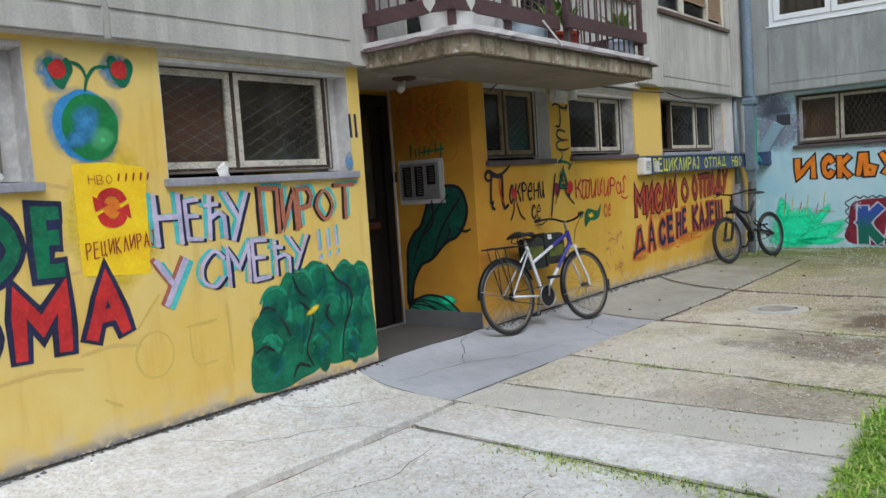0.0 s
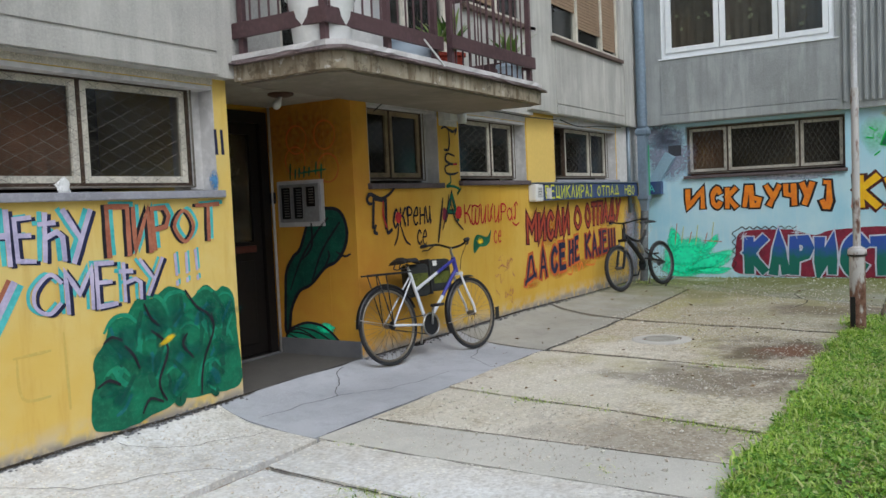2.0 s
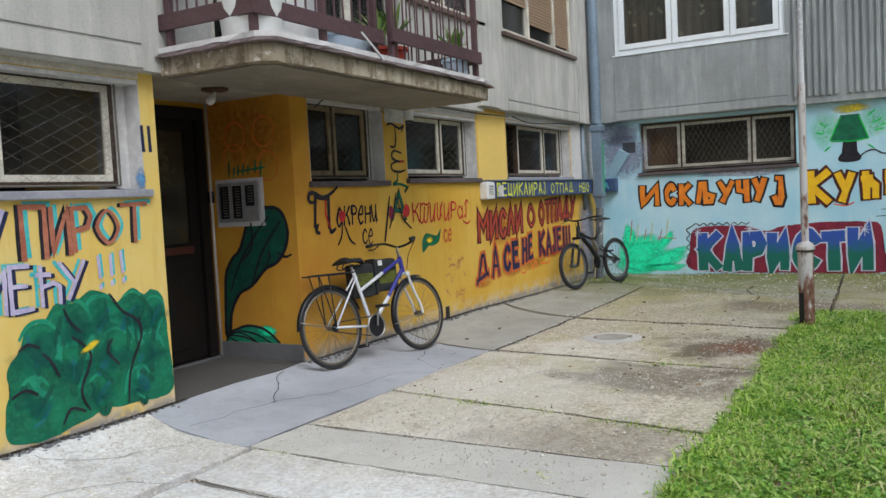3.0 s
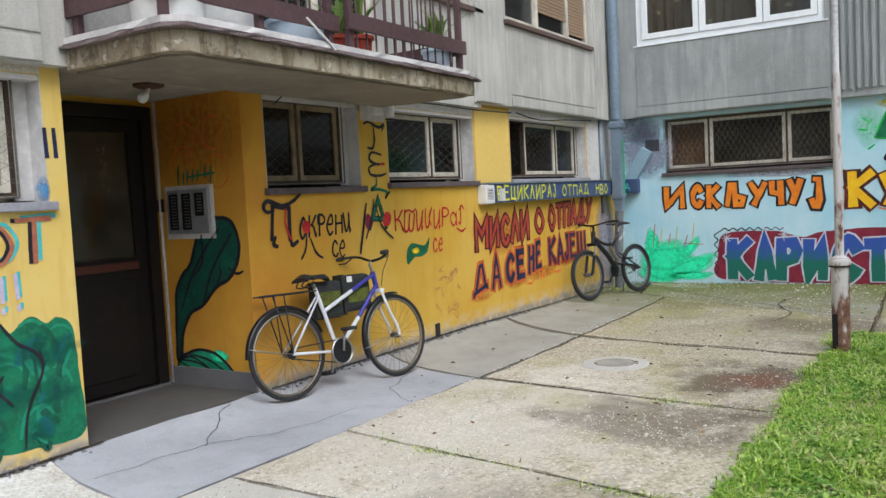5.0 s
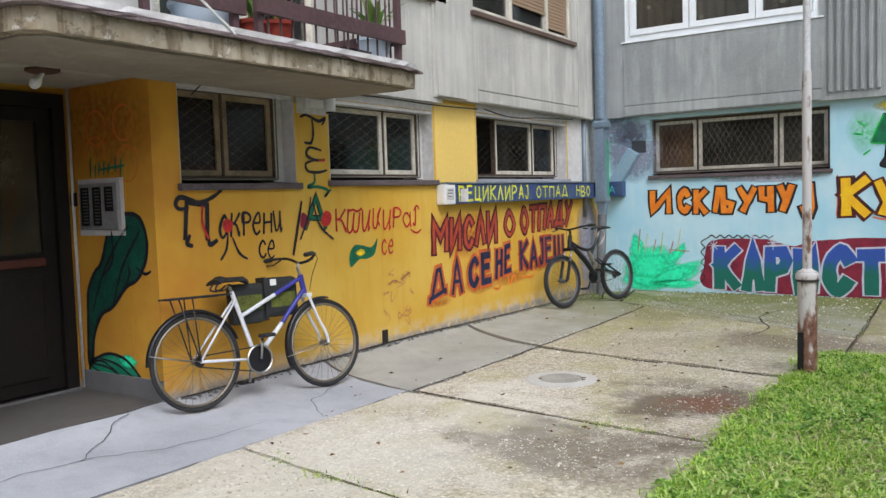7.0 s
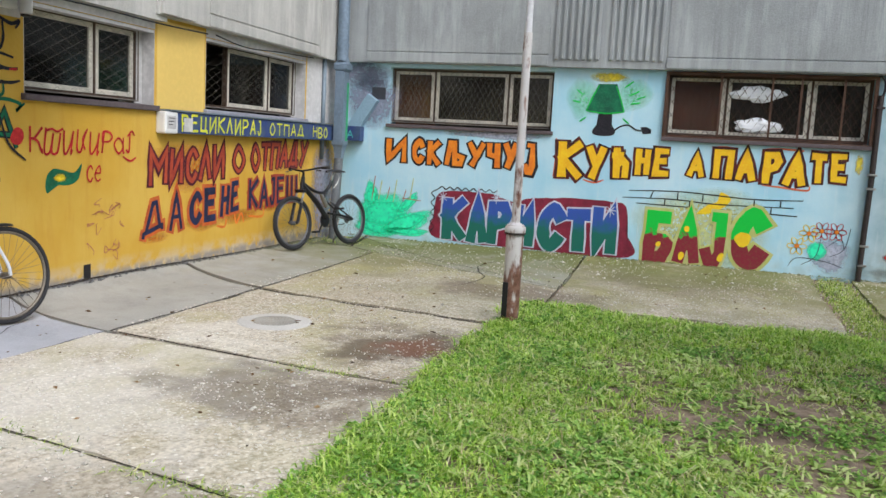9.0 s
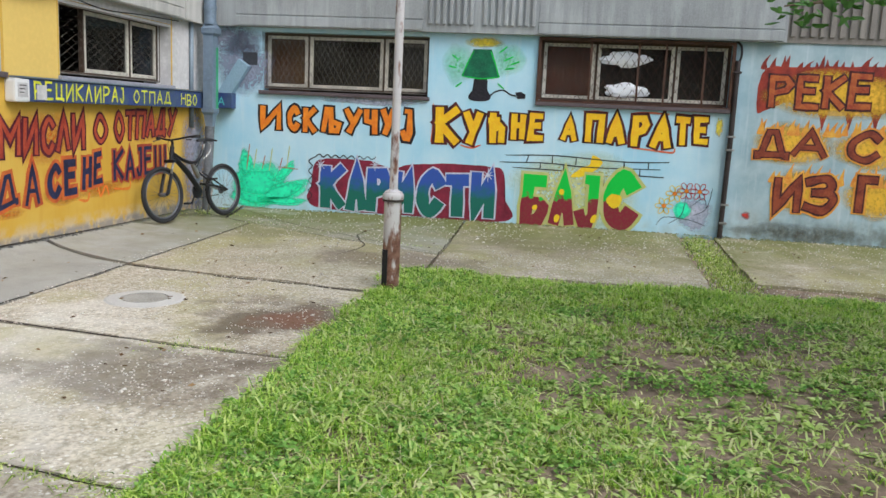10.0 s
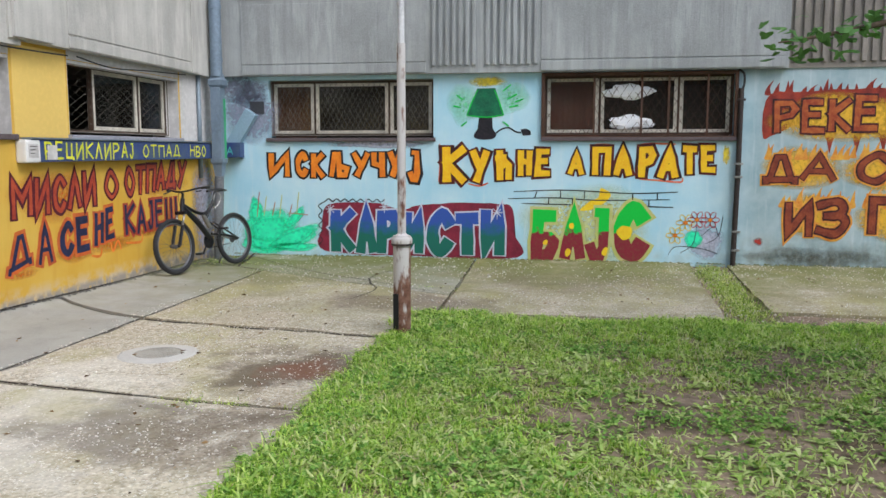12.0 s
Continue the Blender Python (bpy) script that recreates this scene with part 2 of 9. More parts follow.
def blades(name, cols, rough=0.55):
    """Leaves and grass: each island takes its own green."""
    m = Mat(name, rough, 0, 0.3)
    n = m.nodes.new("ShaderNodeValToRGB")
    n.color_ramp.elements[0].color, n.color_ramp.elements[1].color = rgba(cols[0]), rgba(cols[-1])
    for k, c in enumerate(cols[1:-1]):
        n.color_ramp.elements.new((k + 1) / (len(cols) - 1)).color = rgba(c)
    m.links.new(m.island, n.inputs["Fac"])
    m.color(m.mix(m.mul(m.ramp(m.noise(3, 3), 0.4, 0.65), 0.35), n.outputs["Color"], cols[0]))
    thin = m.nodes.new("ShaderNodeBsdfTranslucent")
    m.links.new(n.outputs["Color"], thin.inputs["Color"])
    mixer = m.nodes.new("ShaderNodeMixShader")
    mixer.inputs[0].default_value = 0.35
    m.links.new(m.bsdf.outputs[0], mixer.inputs[1])
    m.links.new(thin.outputs[0], mixer.inputs[2])
    m.links.new(mixer.outputs[0], m.nodes["Material Output"].inputs["Surface"])
    return m.m


def pane_glass(name, tint, dirt=0.25, dust=srgb(120, 118, 108)):
    """Thin window glass: clear with a tint, mirrored by Fresnel, dusty in patches."""
    m = Mat(name, 0.9)
    m.color(dust)
    clear = m.nodes.new("ShaderNodeBsdfTransparent")
    clear.inputs["Color"].default_value = rgba(tint)
    gloss = m.nodes.new("ShaderNodeBsdfGlossy")
    gloss.inputs["Roughness"].default_value = 0.10
    fres = m.node("ShaderNodeFresnel", IOR=1.5)
    one, two = m.nodes.new("ShaderNodeMixShader"), m.nodes.new("ShaderNodeMixShader")
    m.links.new(fres.outputs[0], one.inputs[0])
    m.links.new(clear.outputs[0], one.inputs[1])
    m.links.new(gloss.outputs[0], one.inputs[2])
    m.links.new(m.mul(m.ramp(m.noise(2.5, 5), 0.3, 0.75), dirt), two.inputs[0])
    m.links.new(one.outputs[0], two.inputs[1])
    m.links.new(m.bsdf.outputs[0], two.inputs[2])
    m.links.new(two.outputs[0], m.nodes["Material Output"].inputs["Surface"])
    return m.m


def banded(name, top, bottom, at, soft=0.03):
    """Two-tone painted lettering: one colour above a height, another below it."""
    m = Mat(name, 0.65)
    n = m.nodes.new("ShaderNodeMath")
    n.operation = "ADD"
    m.links.new(m.axis(2), n.inputs[0])
    m.links.new(m.ramp(m.noise(9, 4), 0.3, 0.7, -0.06, 0.06), n.inputs[1])
    f = m.ramp(n.outputs[0], at - soft, at + soft)
    base = m.mix(f, bottom, top)
    m.color(m.mix(m.mul(m.ramp(m.noise(30, 5), 0.45, 0.75), 0.14), base, tuple(v * 0.55 for v in top)))
    m.bump(m.noise(60, 5), 0.25, 0.004)
    return m.m


def flaking_edge():
    """Balcony concrete: pale plaster skin broken off in patches, brown damp runs below the edge."""
    m = Mat("flaking_balcony_plaster", 0.92)
    base = m.mix(m.ramp(m.noise(2.2, 5), 0.38, 0.62), srgb(132, 120, 100), srgb(178, 168, 150))
    run = m.ramp(m.noise(4.0, 6, m.scaled(3.0, 3.0, 0.5)), 0.5, 0.64)
    base = m.mix(m.mul(run, 0.8), base, srgb(98, 82, 60))
    flake = m.ramp(m.noise(9, 7, rough=0.7), 0.54, 0.58)
    base = m.mix(m.mul(flake, 0.6), base, srgb(84, 72, 56))
    pale = m.ramp(m.noise(14, 6), 0.60, 0.64)
    m.color(m.mix(m.mul(pale, 0.4), base, srgb(226, 222, 214)))
    m.bump(flake, -0.6, 0.012).bump(m.noise(60, 6), 0.5, 0.006)
    return m.m


FLAKY = flaking_edge()
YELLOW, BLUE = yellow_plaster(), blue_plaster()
CONC_A = panel_concrete("facade_concrete", srgb(187, 185, 179), 0.6)
CONC_B = panel_concrete("weathered_facade_concrete", srgb(166, 170, 170), 0.9)
# set-back facade: browner concrete, with recess and tree shade put into its colour
CONC_FAR = panel_concrete("shade_darkened_concrete", srgb(146, 140, 132), 0.7)
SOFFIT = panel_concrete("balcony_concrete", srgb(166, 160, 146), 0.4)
PEBBLE, SOIL = pebble_concrete(), soil_ground()
SMOOTH = smooth_concrete("smooth_concrete", srgb(170, 168, 160))
APRON = smooth_concrete("grey_screed", srgb(177, 179, 185))
# recess floor: some dirt, and the recess's shade put into the dark colour
NOOKFLOOR = smooth_concrete("shaded_dirty_screed", srgb(92, 89, 86))
PALESTRIP = smooth_concrete("pale_smooth_concrete", srgb(206, 203, 194))
PLINTH = smooth_concrete("plinth_cement", srgb(112, 112, 114))
GREYWASH = plain("grey_white_limewash", srgb(200, 198, 196), 0.85, vary=0.25, scale=4)
FLAKED = plain("flaking_white_window_paint", srgb(208, 202, 188), 0.7, vary=0.45, scale=22, bump=0.5)
RUSTED = plain("rusty_brown_steel", srgb(84, 58, 44), 0.75, vary=0.5, scale=16, bump=0.4)
WIRE = plain("dull_galvanised_wire", srgb(122, 116, 106), 0.6, 0.2, vary=0.4, scale=20)
DARKGLASS = pane_glass("dusty_dark_window_glass", (0.22, 0.22, 0.22), 0.05)
DUSTYGLASS = pane_glass("dusty_clear_window_glass", (0.72, 0.7, 0.66), 0.12)
CLEAR = pane_glass("upper_window_glass", (0.75, 0.78, 0.78), 0.05)
FROST = pane_glass("frosted_door_glass", (0.3, 0.28, 0.24), 0.55, srgb(110, 102, 84))
PVC = plain("white_window_plastic", srgb(242, 246, 250), 0.35, vary=0.06, scale=3, bump=0)
# dark grey puts the rooms' dimness into the wall colour
ROOM = plain("darkened_room_plaster", srgb(96, 90, 82), 0.9, vary=0.3, scale=2)
DOORWOOD = plain("dark_brown_door_paint", srgb(22, 16, 14), 0.6, vary=0.4, scale=6)
RAIL = plain("brown_rail_paint", srgb(88, 66, 68), 0.55, vary=0.3, scale=7)
PIPE = plain("blue_grey_downpipe_paint", srgb(124, 140, 156), 0.5, 0.3, vary=0.25, scale=6)
PIPE_DARK = plain("dark_conduit_paint", srgb(60, 52, 50), 0.6, 0.2, vary=0.4, scale=9)
CURTAIN = plain("brown_curtain_cloth", srgb(160, 118, 96), 0.95, vary=0.3, scale=5)
REDCURTAIN = plain("faded_red_curtain_cloth", srgb(164, 100, 84), 0.95, vary=0.3, scale=5)
DRAPE = plain("beige_curtain_cloth", srgb(156, 140, 122), 0.95, vary=0.3, scale=4)
SPOT = plain("pale_green_dot_print", srgb(206, 200, 160), 0.95, vary=0.1)
SHUTTER = plain("tan_roller_slat", srgb(152, 128, 104), 0.6, vary=0.2, scale=5)
WHITE = plain("white_plastic", srgb(222, 222, 220), 0.4, vary=0.1, scale=5)
PALEBLUE = plain("pale_blue_plastic", srgb(188, 202, 216), 0.4, vary=0.12, scale=5)
REDPOT = plain("red_clay_pot", srgb(160, 62, 44), 0.7, vary=0.25, scale=9)
BLACK = plain("black_rubber", srgb(40, 40, 42), 0.7, vary=0.3, scale=18)
BLACKPAINT = plain("black_gloss_paint", srgb(30, 30, 34), 0.35, vary=0.3, scale=14, bump=0)
BIKEWHITE = plain("white_bicycle_paint", srgb(214, 216, 222), 0.35, vary=0.12, scale=14, bump=0)
BIKEBLUE = plain("violet_blue_bicycle_paint", srgb(62, 62, 150), 0.35, vary=0.2, scale=14, bump=0)
CHROME = plain("worn_chrome", srgb(170, 168, 164), 0.35, 0.9, vary=0.25, scale=20)
BAGCLOTH = plain("black_bag_cloth", srgb(44, 46, 46), 0.8, vary=0.35, scale=18, bump=0.4)
BAGPRINT = plain("yellow_green_bag_print", srgb(92, 98, 36), 0.8, vary=0.7, scale=30)
POLE = plain("peeling_white_pole_paint", srgb(200, 200, 202), 0.65, vary=0.35, scale=9, bump=0.4)


def pole_paint():
    """White paint scaling off a rusty steel tube, more of it towards the foot."""
    m = Mat("scaling_paint_on_rusty_tube", 0.7)
    rust = m.mix(m.ramp(m.noise(20, 5), 0.35, 0.65), srgb(96, 62, 48), srgb(134, 100, 84))
    n = m.nodes.new("ShaderNodeMath")
    n.operation = "ADD"
    m.links.new(m.noise(11, 5, m.scaled(1, 1, 0.35)), n.inputs[0])
    m.links.new(m.ramp(m.axis(2), 0.1, 0.7, 0.14, -0.04), n.inputs[1])
    m.color(m.mix(m.ramp(n.outputs[0], 0.50, 0.60), srgb(196, 192, 190), rust))
    m.bump(m.noise(40, 5), 0.5, 0.004)
    return m.m


SCALING = pole_paint()


# ---- building tools ----
def link(name, bm, material, smooth=False):
    me = bpy.data.meshes.new(name)
    bm.normal_update()
    rounded = [len(e.link_faces) != 2 or e.calc_face_angle(0.0) < 0.75 for e in bm.edges]
    bm.to_mesh(me)
    bm.free()
    me.materials.append(material)
    if smooth:
        for p in me.polygons:
            p.use_smooth = True
        for e, keep in zip(me.edges, rounded):
            e.use_edge_sharp = not keep
    return new(name, me)


def part(name, bm, material, parent, label="", smooth=False):
    if isinstance(bm, list):
        return [part(name, b, material, parent, label, smooth) for b in bm][0]
    ob = link(name, bm, material, smooth)
    ob.parent = parent
    return tagged(ob, label)


def setting(name, bm, material, label, category, smooth=False):
    return tagged(link(name, bm, material, smooth), label, category, kind="structure")


def thing(name, label, category, m=None, group="", kind=""):
    ob = new(name)
    ob.empty_display_size = 0.05
    if m is not None:
        ob.matrix_basis = m
    return tagged(ob, label, category, group, kind)


def box(bm, x0, x1, y0, y1, z0, z1, m=None, bevel=0.0):
    c = Matrix.Translation(((x0 + x1) / 2, (y0 + y1) / 2, (z0 + z1) / 2)) @ Matrix.Diagonal((abs(x1 - x0), abs(y1 - y0), abs(z1 - z0), 1))
    made = bmesh.ops.create_cube(bm, size=1, matrix=(m @ c) if m is not None else c)
    if bevel:
        edges = {e for v in made["verts"] for e in v.link_edges}
        bmesh.ops.bevel(bm, geom=list(edges), offset=bevel, segments=2, affect="EDGES", profile=0.6)
    return bm


def boxed(*args, **kw):
    return box(bmesh.new(), *args, **kw)


def ring(bm, c, a, b, r, n):
    return [bm.verts.new(c + a * (r * math.cos(2 * math.pi * k / n)) + b * (r * math.sin(2 * math.pi * k / n))) for k in range(n)]


def tube(bm, pts, r, n=8, closed=False, cap=True):
    """A round bar along points; r is one radius or one for each point."""
    pts = [Vector(p) for p in pts]
    rs = r if isinstance(r, (list, tuple)) else [r] * len(pts)
    rings, up = [], None
    for k, p in enumerate(pts):
        before = pts[k - 1] if (k or closed) else p
        after = pts[(k + 1) % len(pts)] if (k + 1 < len(pts) or closed) else p
        t = (after - before).normalized()
        if up is None or abs(up.dot(t)) > 0.99:
            up = Vector((0, 0, 1)) if abs(t.z) < 0.9 else Vector((1, 0, 0))
        a = t.cross(up).normalized()
        up = a.cross(t).normalized()
        rings.append(ring(bm, p, a, up, rs[k], n))
    pairs = list(zip(rings, rings[1:])) + ([(rings[-1], rings[0])] if closed else [])
    for ra, rb in pairs:
        for k in range(n):
            bm.faces.new((ra[k], ra[(k + 1) % n], rb[(k + 1) % n], rb[k]))
    if cap and not closed:
        bm.faces.new(rings[0][::-1])
        bm.faces.new(rings[-1])
    return bm


def tubed(*args, **kw):
    return tube(bmesh.new(), *args, **kw)


def lathe(bm, profile, n=20, m=None):
    """Turn (radius, height) pairs round z."""
    rows = []
    for r, z in profile:
        row = [bm.verts.new((r * math.cos(2 * math.pi * k / n), r * math.sin(2 * math.pi * k / n), z)) for k in range(n)]
        rows.append(row)
    for ra, rb in zip(rows, rows[1:]):
        for k in range(n):
            bm.faces.new((ra[k], ra[(k + 1) % n], rb[(k + 1) % n], rb[k]))
    bm.faces.new(rows[0][::-1])
    bm.faces.new(rows[-1])
    if m is not None:
        bmesh.ops.transform(bm, matrix=m, verts=[v for row in rows for v in row])
    return bm


def curve(pts, steps=6, closed=False):
    """A smooth line through 2D or 3D points (Catmull-Rom)."""
    p = [Vector(q) for q in pts]
    n, out = len(p), []
    for k in range(n if closed else n - 1):
        a, b, c, d = (p[(k - 1) % n], p[k], p[(k + 1) % n], p[(k + 2) % n]) if closed else (p[max(k - 1, 0)], p[k], p[k + 1], p[min(k + 2, n - 1)])
        for s in range(steps):
            t = s / steps
            out.append(0.5 * ((2 * b) + (c - a) * t + (2 * a - 5 * b + 4 * c - d) * t * t + (3 * b - a - 3 * c + d) * t ** 3))
    return out if closed else out + [p[-1]]


# wall frames: u runs to the right as one faces the wall, v up, d out of the wall
def wall_y(u, v, d=0.0):
    return Vector((u, -d, v))


def wall_x(u, v, d=0.0):
    return Vector((-d, -0.073 - 0.9945 * u, v))


NOOK_X0, NOOK_X1, NOOK_Y = -8.79, -7.415, 0.92


def wall_nook(u, v, d=0.0):
    return Vector((NOOK_X1 - d, -u, v))


def wall_recess(u, v, d=0.0):
    """The painted part of the recess wall, from its inner end outwards."""
    return wall_nook(1.12 * u - 0.13, v, d)


def wall_left(u, v, d=0.0):
    """The yellow wall left of the entrance."""
    return wall_y(u - 0.12, v, d)


def slab_wall(bm, at, us, vs, holes, front, back):
    """A wall on a grid of u and v lines with rectangular openings right through it."""
    us = sorted(set(us) | {h[0] for h in holes} | {h[1] for h in holes})
    vs = sorted(set(vs) | {h[2] for h in holes} | {h[3] for h in holes})
    vert = {}

    def vt(i, j, d):
        if (i, j, d) not in vert:
            vert[i, j, d] = bm.verts.new(at(us[i], vs[j], d))
        return vert[i, j, d]

    def solid(i, j):
        if not (0 <= i < len(us) - 1 and 0 <= j < len(vs) - 1):
            return False
        cu, cv = (us[i] + us[i + 1]) / 2, (vs[j] + vs[j + 1]) / 2
        return not any(h[0] < cu < h[1] and h[2] < cv < h[3] for h in holes)

    for i in range(len(us) - 1):
        for j in range(len(vs) - 1):
            if not solid(i, j):
                continue
            bm.faces.new([vt(i, j, front), vt(i + 1, j, front), vt(i + 1, j + 1, front), vt(i, j + 1, front)])
            bm.faces.new([vt(i, j + 1, back), vt(i + 1, j + 1, back), vt(i + 1, j, back), vt(i, j, back)])
            for (di, dj), (p, q) in (((-1, 0), ((i, j), (i, j + 1))), ((1, 0), ((i + 1, j + 1), (i + 1, j))), ((0, -1), ((i + 1, j), (i, j))), ((0, 1), ((i, j + 1), (i + 1, j + 1)))):
                if not solid(i + di, j + dj):
                    bm.faces.new([vt(*p, front), vt(*q, front), vt(*q, back), vt(*p, back)])
    bmesh.ops.recalc_face_normals(bm, faces=bm.faces)
    return bm


def wbox(bm, at, u0, u1, v0, v1, d0, d1, bevel=0.0):
    """A box in a wall's frame."""
    m = Matrix((at(1, 0, 0) - at(0, 0, 0), at(0, 1, 0) - at(0, 0, 0), at(0, 0, 1) - at(0, 0, 0))).transposed().to_4x4()
    m.translation = at(0, 0, 0)
    return box(bm, u0, u1, v0, v1, d0, d1, m, bevel)


def wboxed(*args, **kw):
    return wbox(bmesh.new(), *args, **kw)


# ---- ground ----
def level(x, y):
    """The height of the yard: a dish that rises to the walls' feet."""
    z = -0.115 + 0.125 * math.exp(-abs(min(y, 0.0)) / 0.28) * min(1.0, max(0.0, (-0.6 - x) / 5.0 + 0.25))
    z += 0.075 * math.exp(-abs(min(x, 0.0)) / 1.0)
    if y > 0 and NOOK_X0 < x < NOOK_X1:
        z = 0.012
    y = min(y, 0.0)
    return z + 0.012 * (noise.noise((x * 0.5, y * 0.5, 3.0)))


def ground_sheet():
    bm = bmesh.new()
    xs = [-400, -120, -40, -20] + [-16 + 0.25 * k for k in range(77)] + [6, 12, 40, 120, 400]
    ys = [-400, -120, -40, -20] + [-13 + 0.25 * k for k in range(57)] + [3, 12, 40, 120, 400]
    grid = []
    for x in xs:
        row = []
        for y in ys:
            z = level(max(-16, min(x, 0)), max(-13, min(y, 0.0))) - 0.045
            if y < -3.55 and -10.5 < x < -3.3:
                z += 0.035 + 0.03 * noise.noise((x * 1.1, y * 1.1, 0.0))
            if y > 0.2 or x > 0.2:
                z = -0.2
            row.append(bm.verts.new((x, y, z)))
        grid.append(row)
    for a, b in zip(grid, grid[1:]):
        for k in range(len(ys) - 1):
            bm.faces.new((a[k], b[k], b[k + 1], a[k + 1]))
    setting("ground", bm, SOIL, "trodden brown soil of the yard with crumbs and roots", "ground", True)


ground_sheet()


def paving_slab(corners, material, lift=0.0, seed=0, cell=0.16, label=""):
    """A cast slab between four corners, its rim ragged and rounded, following the yard's dish."""
    rnd = random.Random(seed)
    bm = bmesh.new()
    a, b, c, d = [Vector(p) for p in corners]
    nu = max(3, int(max((b - a).length, (c - d).length) / cell))
    nv = max(3, int(max((d - a).length, (c - b).length) / cell))
    rows = []
    for i in range(nu + 1):
        row = []
        for j in range(nv + 1):
            s, t = i / nu, j / nv
            p = (a * (1 - s) + b * s) * (1 - t) + (d * (1 - s) + c * s) * t
            edge = i in (0, nu) or j in (0, nv)
            q = p + Vector((noise.noise((p.x * 3, p.y * 3, seed)), noise.noise((p.x * 3, p.y * 3, seed + 9.0)))) * (0.022 if edge else 0.0)
            z = level(q.x, q.y) + lift - (rnd.uniform(0.001, 0.008) if edge else 0.0) + 0.006 * noise.noise((p.x * 2, p.y * 2, seed * 1.7))
            row.append(bm.verts.new((q.x, q.y, z)))
        rows.append(row)
    for r0, r1 in zip(rows, rows[1:]):
        for j in range(nv):
            bm.faces.new((r0[j], r1[j], r1[j + 1], r0[j + 1]))
    rim = [e for e in bm.edges if e.is_boundary]
    down = bmesh.ops.extrude_edge_only(bm, edges=rim)
    for v in [g for g in down["geom"] if isinstance(g, bmesh.types.BMVert)]:
        v.co.z -= 0.06
    bmesh.ops.recalc_face_normals(bm, faces=bm.faces)
    return bm


pavement = thing("pavement", "cracked cast concrete paving slabs with soil-filled joints", "pavement", kind="structure")
SLABS = [
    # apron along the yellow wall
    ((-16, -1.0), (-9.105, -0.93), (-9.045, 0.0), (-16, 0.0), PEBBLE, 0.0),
    ((-9.10, -0.90), (-6.02, -1.0), (-5.86, 0.0), (-9.04, 0.0), APRON, 0.0),
    ((-5.98, -1.0), (-3.99, -1.03), (-3.64, 0.0), (-5.83, 0.0), SMOOTH, -0.004),
    ((-3.93, -1.03), (-1.16, -1.02), (-0.55, 0.0), (-3.59, 0.0), SMOOTH, 0.0),
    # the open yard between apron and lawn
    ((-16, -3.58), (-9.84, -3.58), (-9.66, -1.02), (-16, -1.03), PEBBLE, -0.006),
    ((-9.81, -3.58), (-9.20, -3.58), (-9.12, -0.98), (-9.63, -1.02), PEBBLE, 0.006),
    ((-9.17, -3.58), (-8.62, -3.58), (-8.58, -0.93), (-9.09, -0.912), PALESTRIP, 0.0),
    ((-8.60, -3.58), (-8.02, -3.58), (-7.62, -0.96), (-8.56, -0.93), PEBBLE, -0.004),
    ((-8.005, -3.58), (-6.29, -3.58), (-6.04, -1.013), (-7.605, -0.961), PEBBLE, 0.004),
    ((-6.24, -3.6), (-4.45, -3.6), (-4.05, -1.08), (-5.97, -1.06), PEBBLE, 0.0),
    ((-4.36, -3.6), (-2.42, -3.55), (-1.16, -1.06), (-3.95, -1.06), PEBBLE, 0.0),
    ((-2.412, -3.55), (0.0, -3.5), (0.0, -0.5), (-0.928, -0.62), SMOOTH, -0.002),
    ((-1.12, -1.03), (-0.93, -0.62), (0.0, -0.44), (-0.52, 0.0), SMOOTH, -0.006),
    # along the blue wall
    ((-3.25, -6.14), (0.0, -6.2), (0.0, -3.53), (-3.3, -3.6), PEBBLE, 0.0),
    ((-3.0, -12.0), (0.0, -12.0), (0.0, -6.66), (-2.7, -6.62), PEBBLE, -0.008),
]
for k, (a, b, c, d, mat, lift) in enumerate(SLABS):
    part("slab", paving_slab((a, b, c, d), mat, lift, k), mat, pavement, smooth=False)

# ---- building shell ----
# windows of the plinth storey: u0, u1, v0, v1
WIN0 = (-12.72, -11.22, 1.44, 2.15)
WINA = (-10.45, -8.91, 1.43, 2.135)
WINB = (-7.19, -6.06, 1.47, 2.17)
WINC = (-5.66, -4.12, 1.49, 2.17)
WIND = (-3.30, -1.08, 1.50, 2.215)
WINE = (0.66, 2.90, 1.515, 2.275)
WINF = (4.32, 6.64, 1.515, 2.295)
WIN_UP_Y = (-3.46, -1.06, 3.24, 4.55)
WIN_UP_X = (0.36, 2.80, 3.33, 4.65)
WIN_UP_X2 = (4.30, 6.70, 3.33, 4.65)
WIN_BALC = (-5.60, -4.05, 3.26, 4.50)
DOOR_BALC = (-8.30, -5.85, 2.36, 4.50)

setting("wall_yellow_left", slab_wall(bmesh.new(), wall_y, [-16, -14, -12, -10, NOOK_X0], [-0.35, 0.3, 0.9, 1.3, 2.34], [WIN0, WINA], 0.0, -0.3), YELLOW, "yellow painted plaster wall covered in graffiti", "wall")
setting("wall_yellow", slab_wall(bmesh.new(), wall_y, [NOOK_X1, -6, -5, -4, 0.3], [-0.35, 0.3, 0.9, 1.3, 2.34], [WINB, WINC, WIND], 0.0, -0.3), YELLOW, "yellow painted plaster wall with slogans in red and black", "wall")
setting("wall_blue", slab_wall(bmesh.new(), wall_x, [-0.069, 2, 4, 6, 8, 12], [-0.35, 0.3, 0.9, 1.3, 2.34], [WINE, WINF], 0.0, -0.3), BLUE, "pale blue painted plaster wall covered in graffiti", "wall")
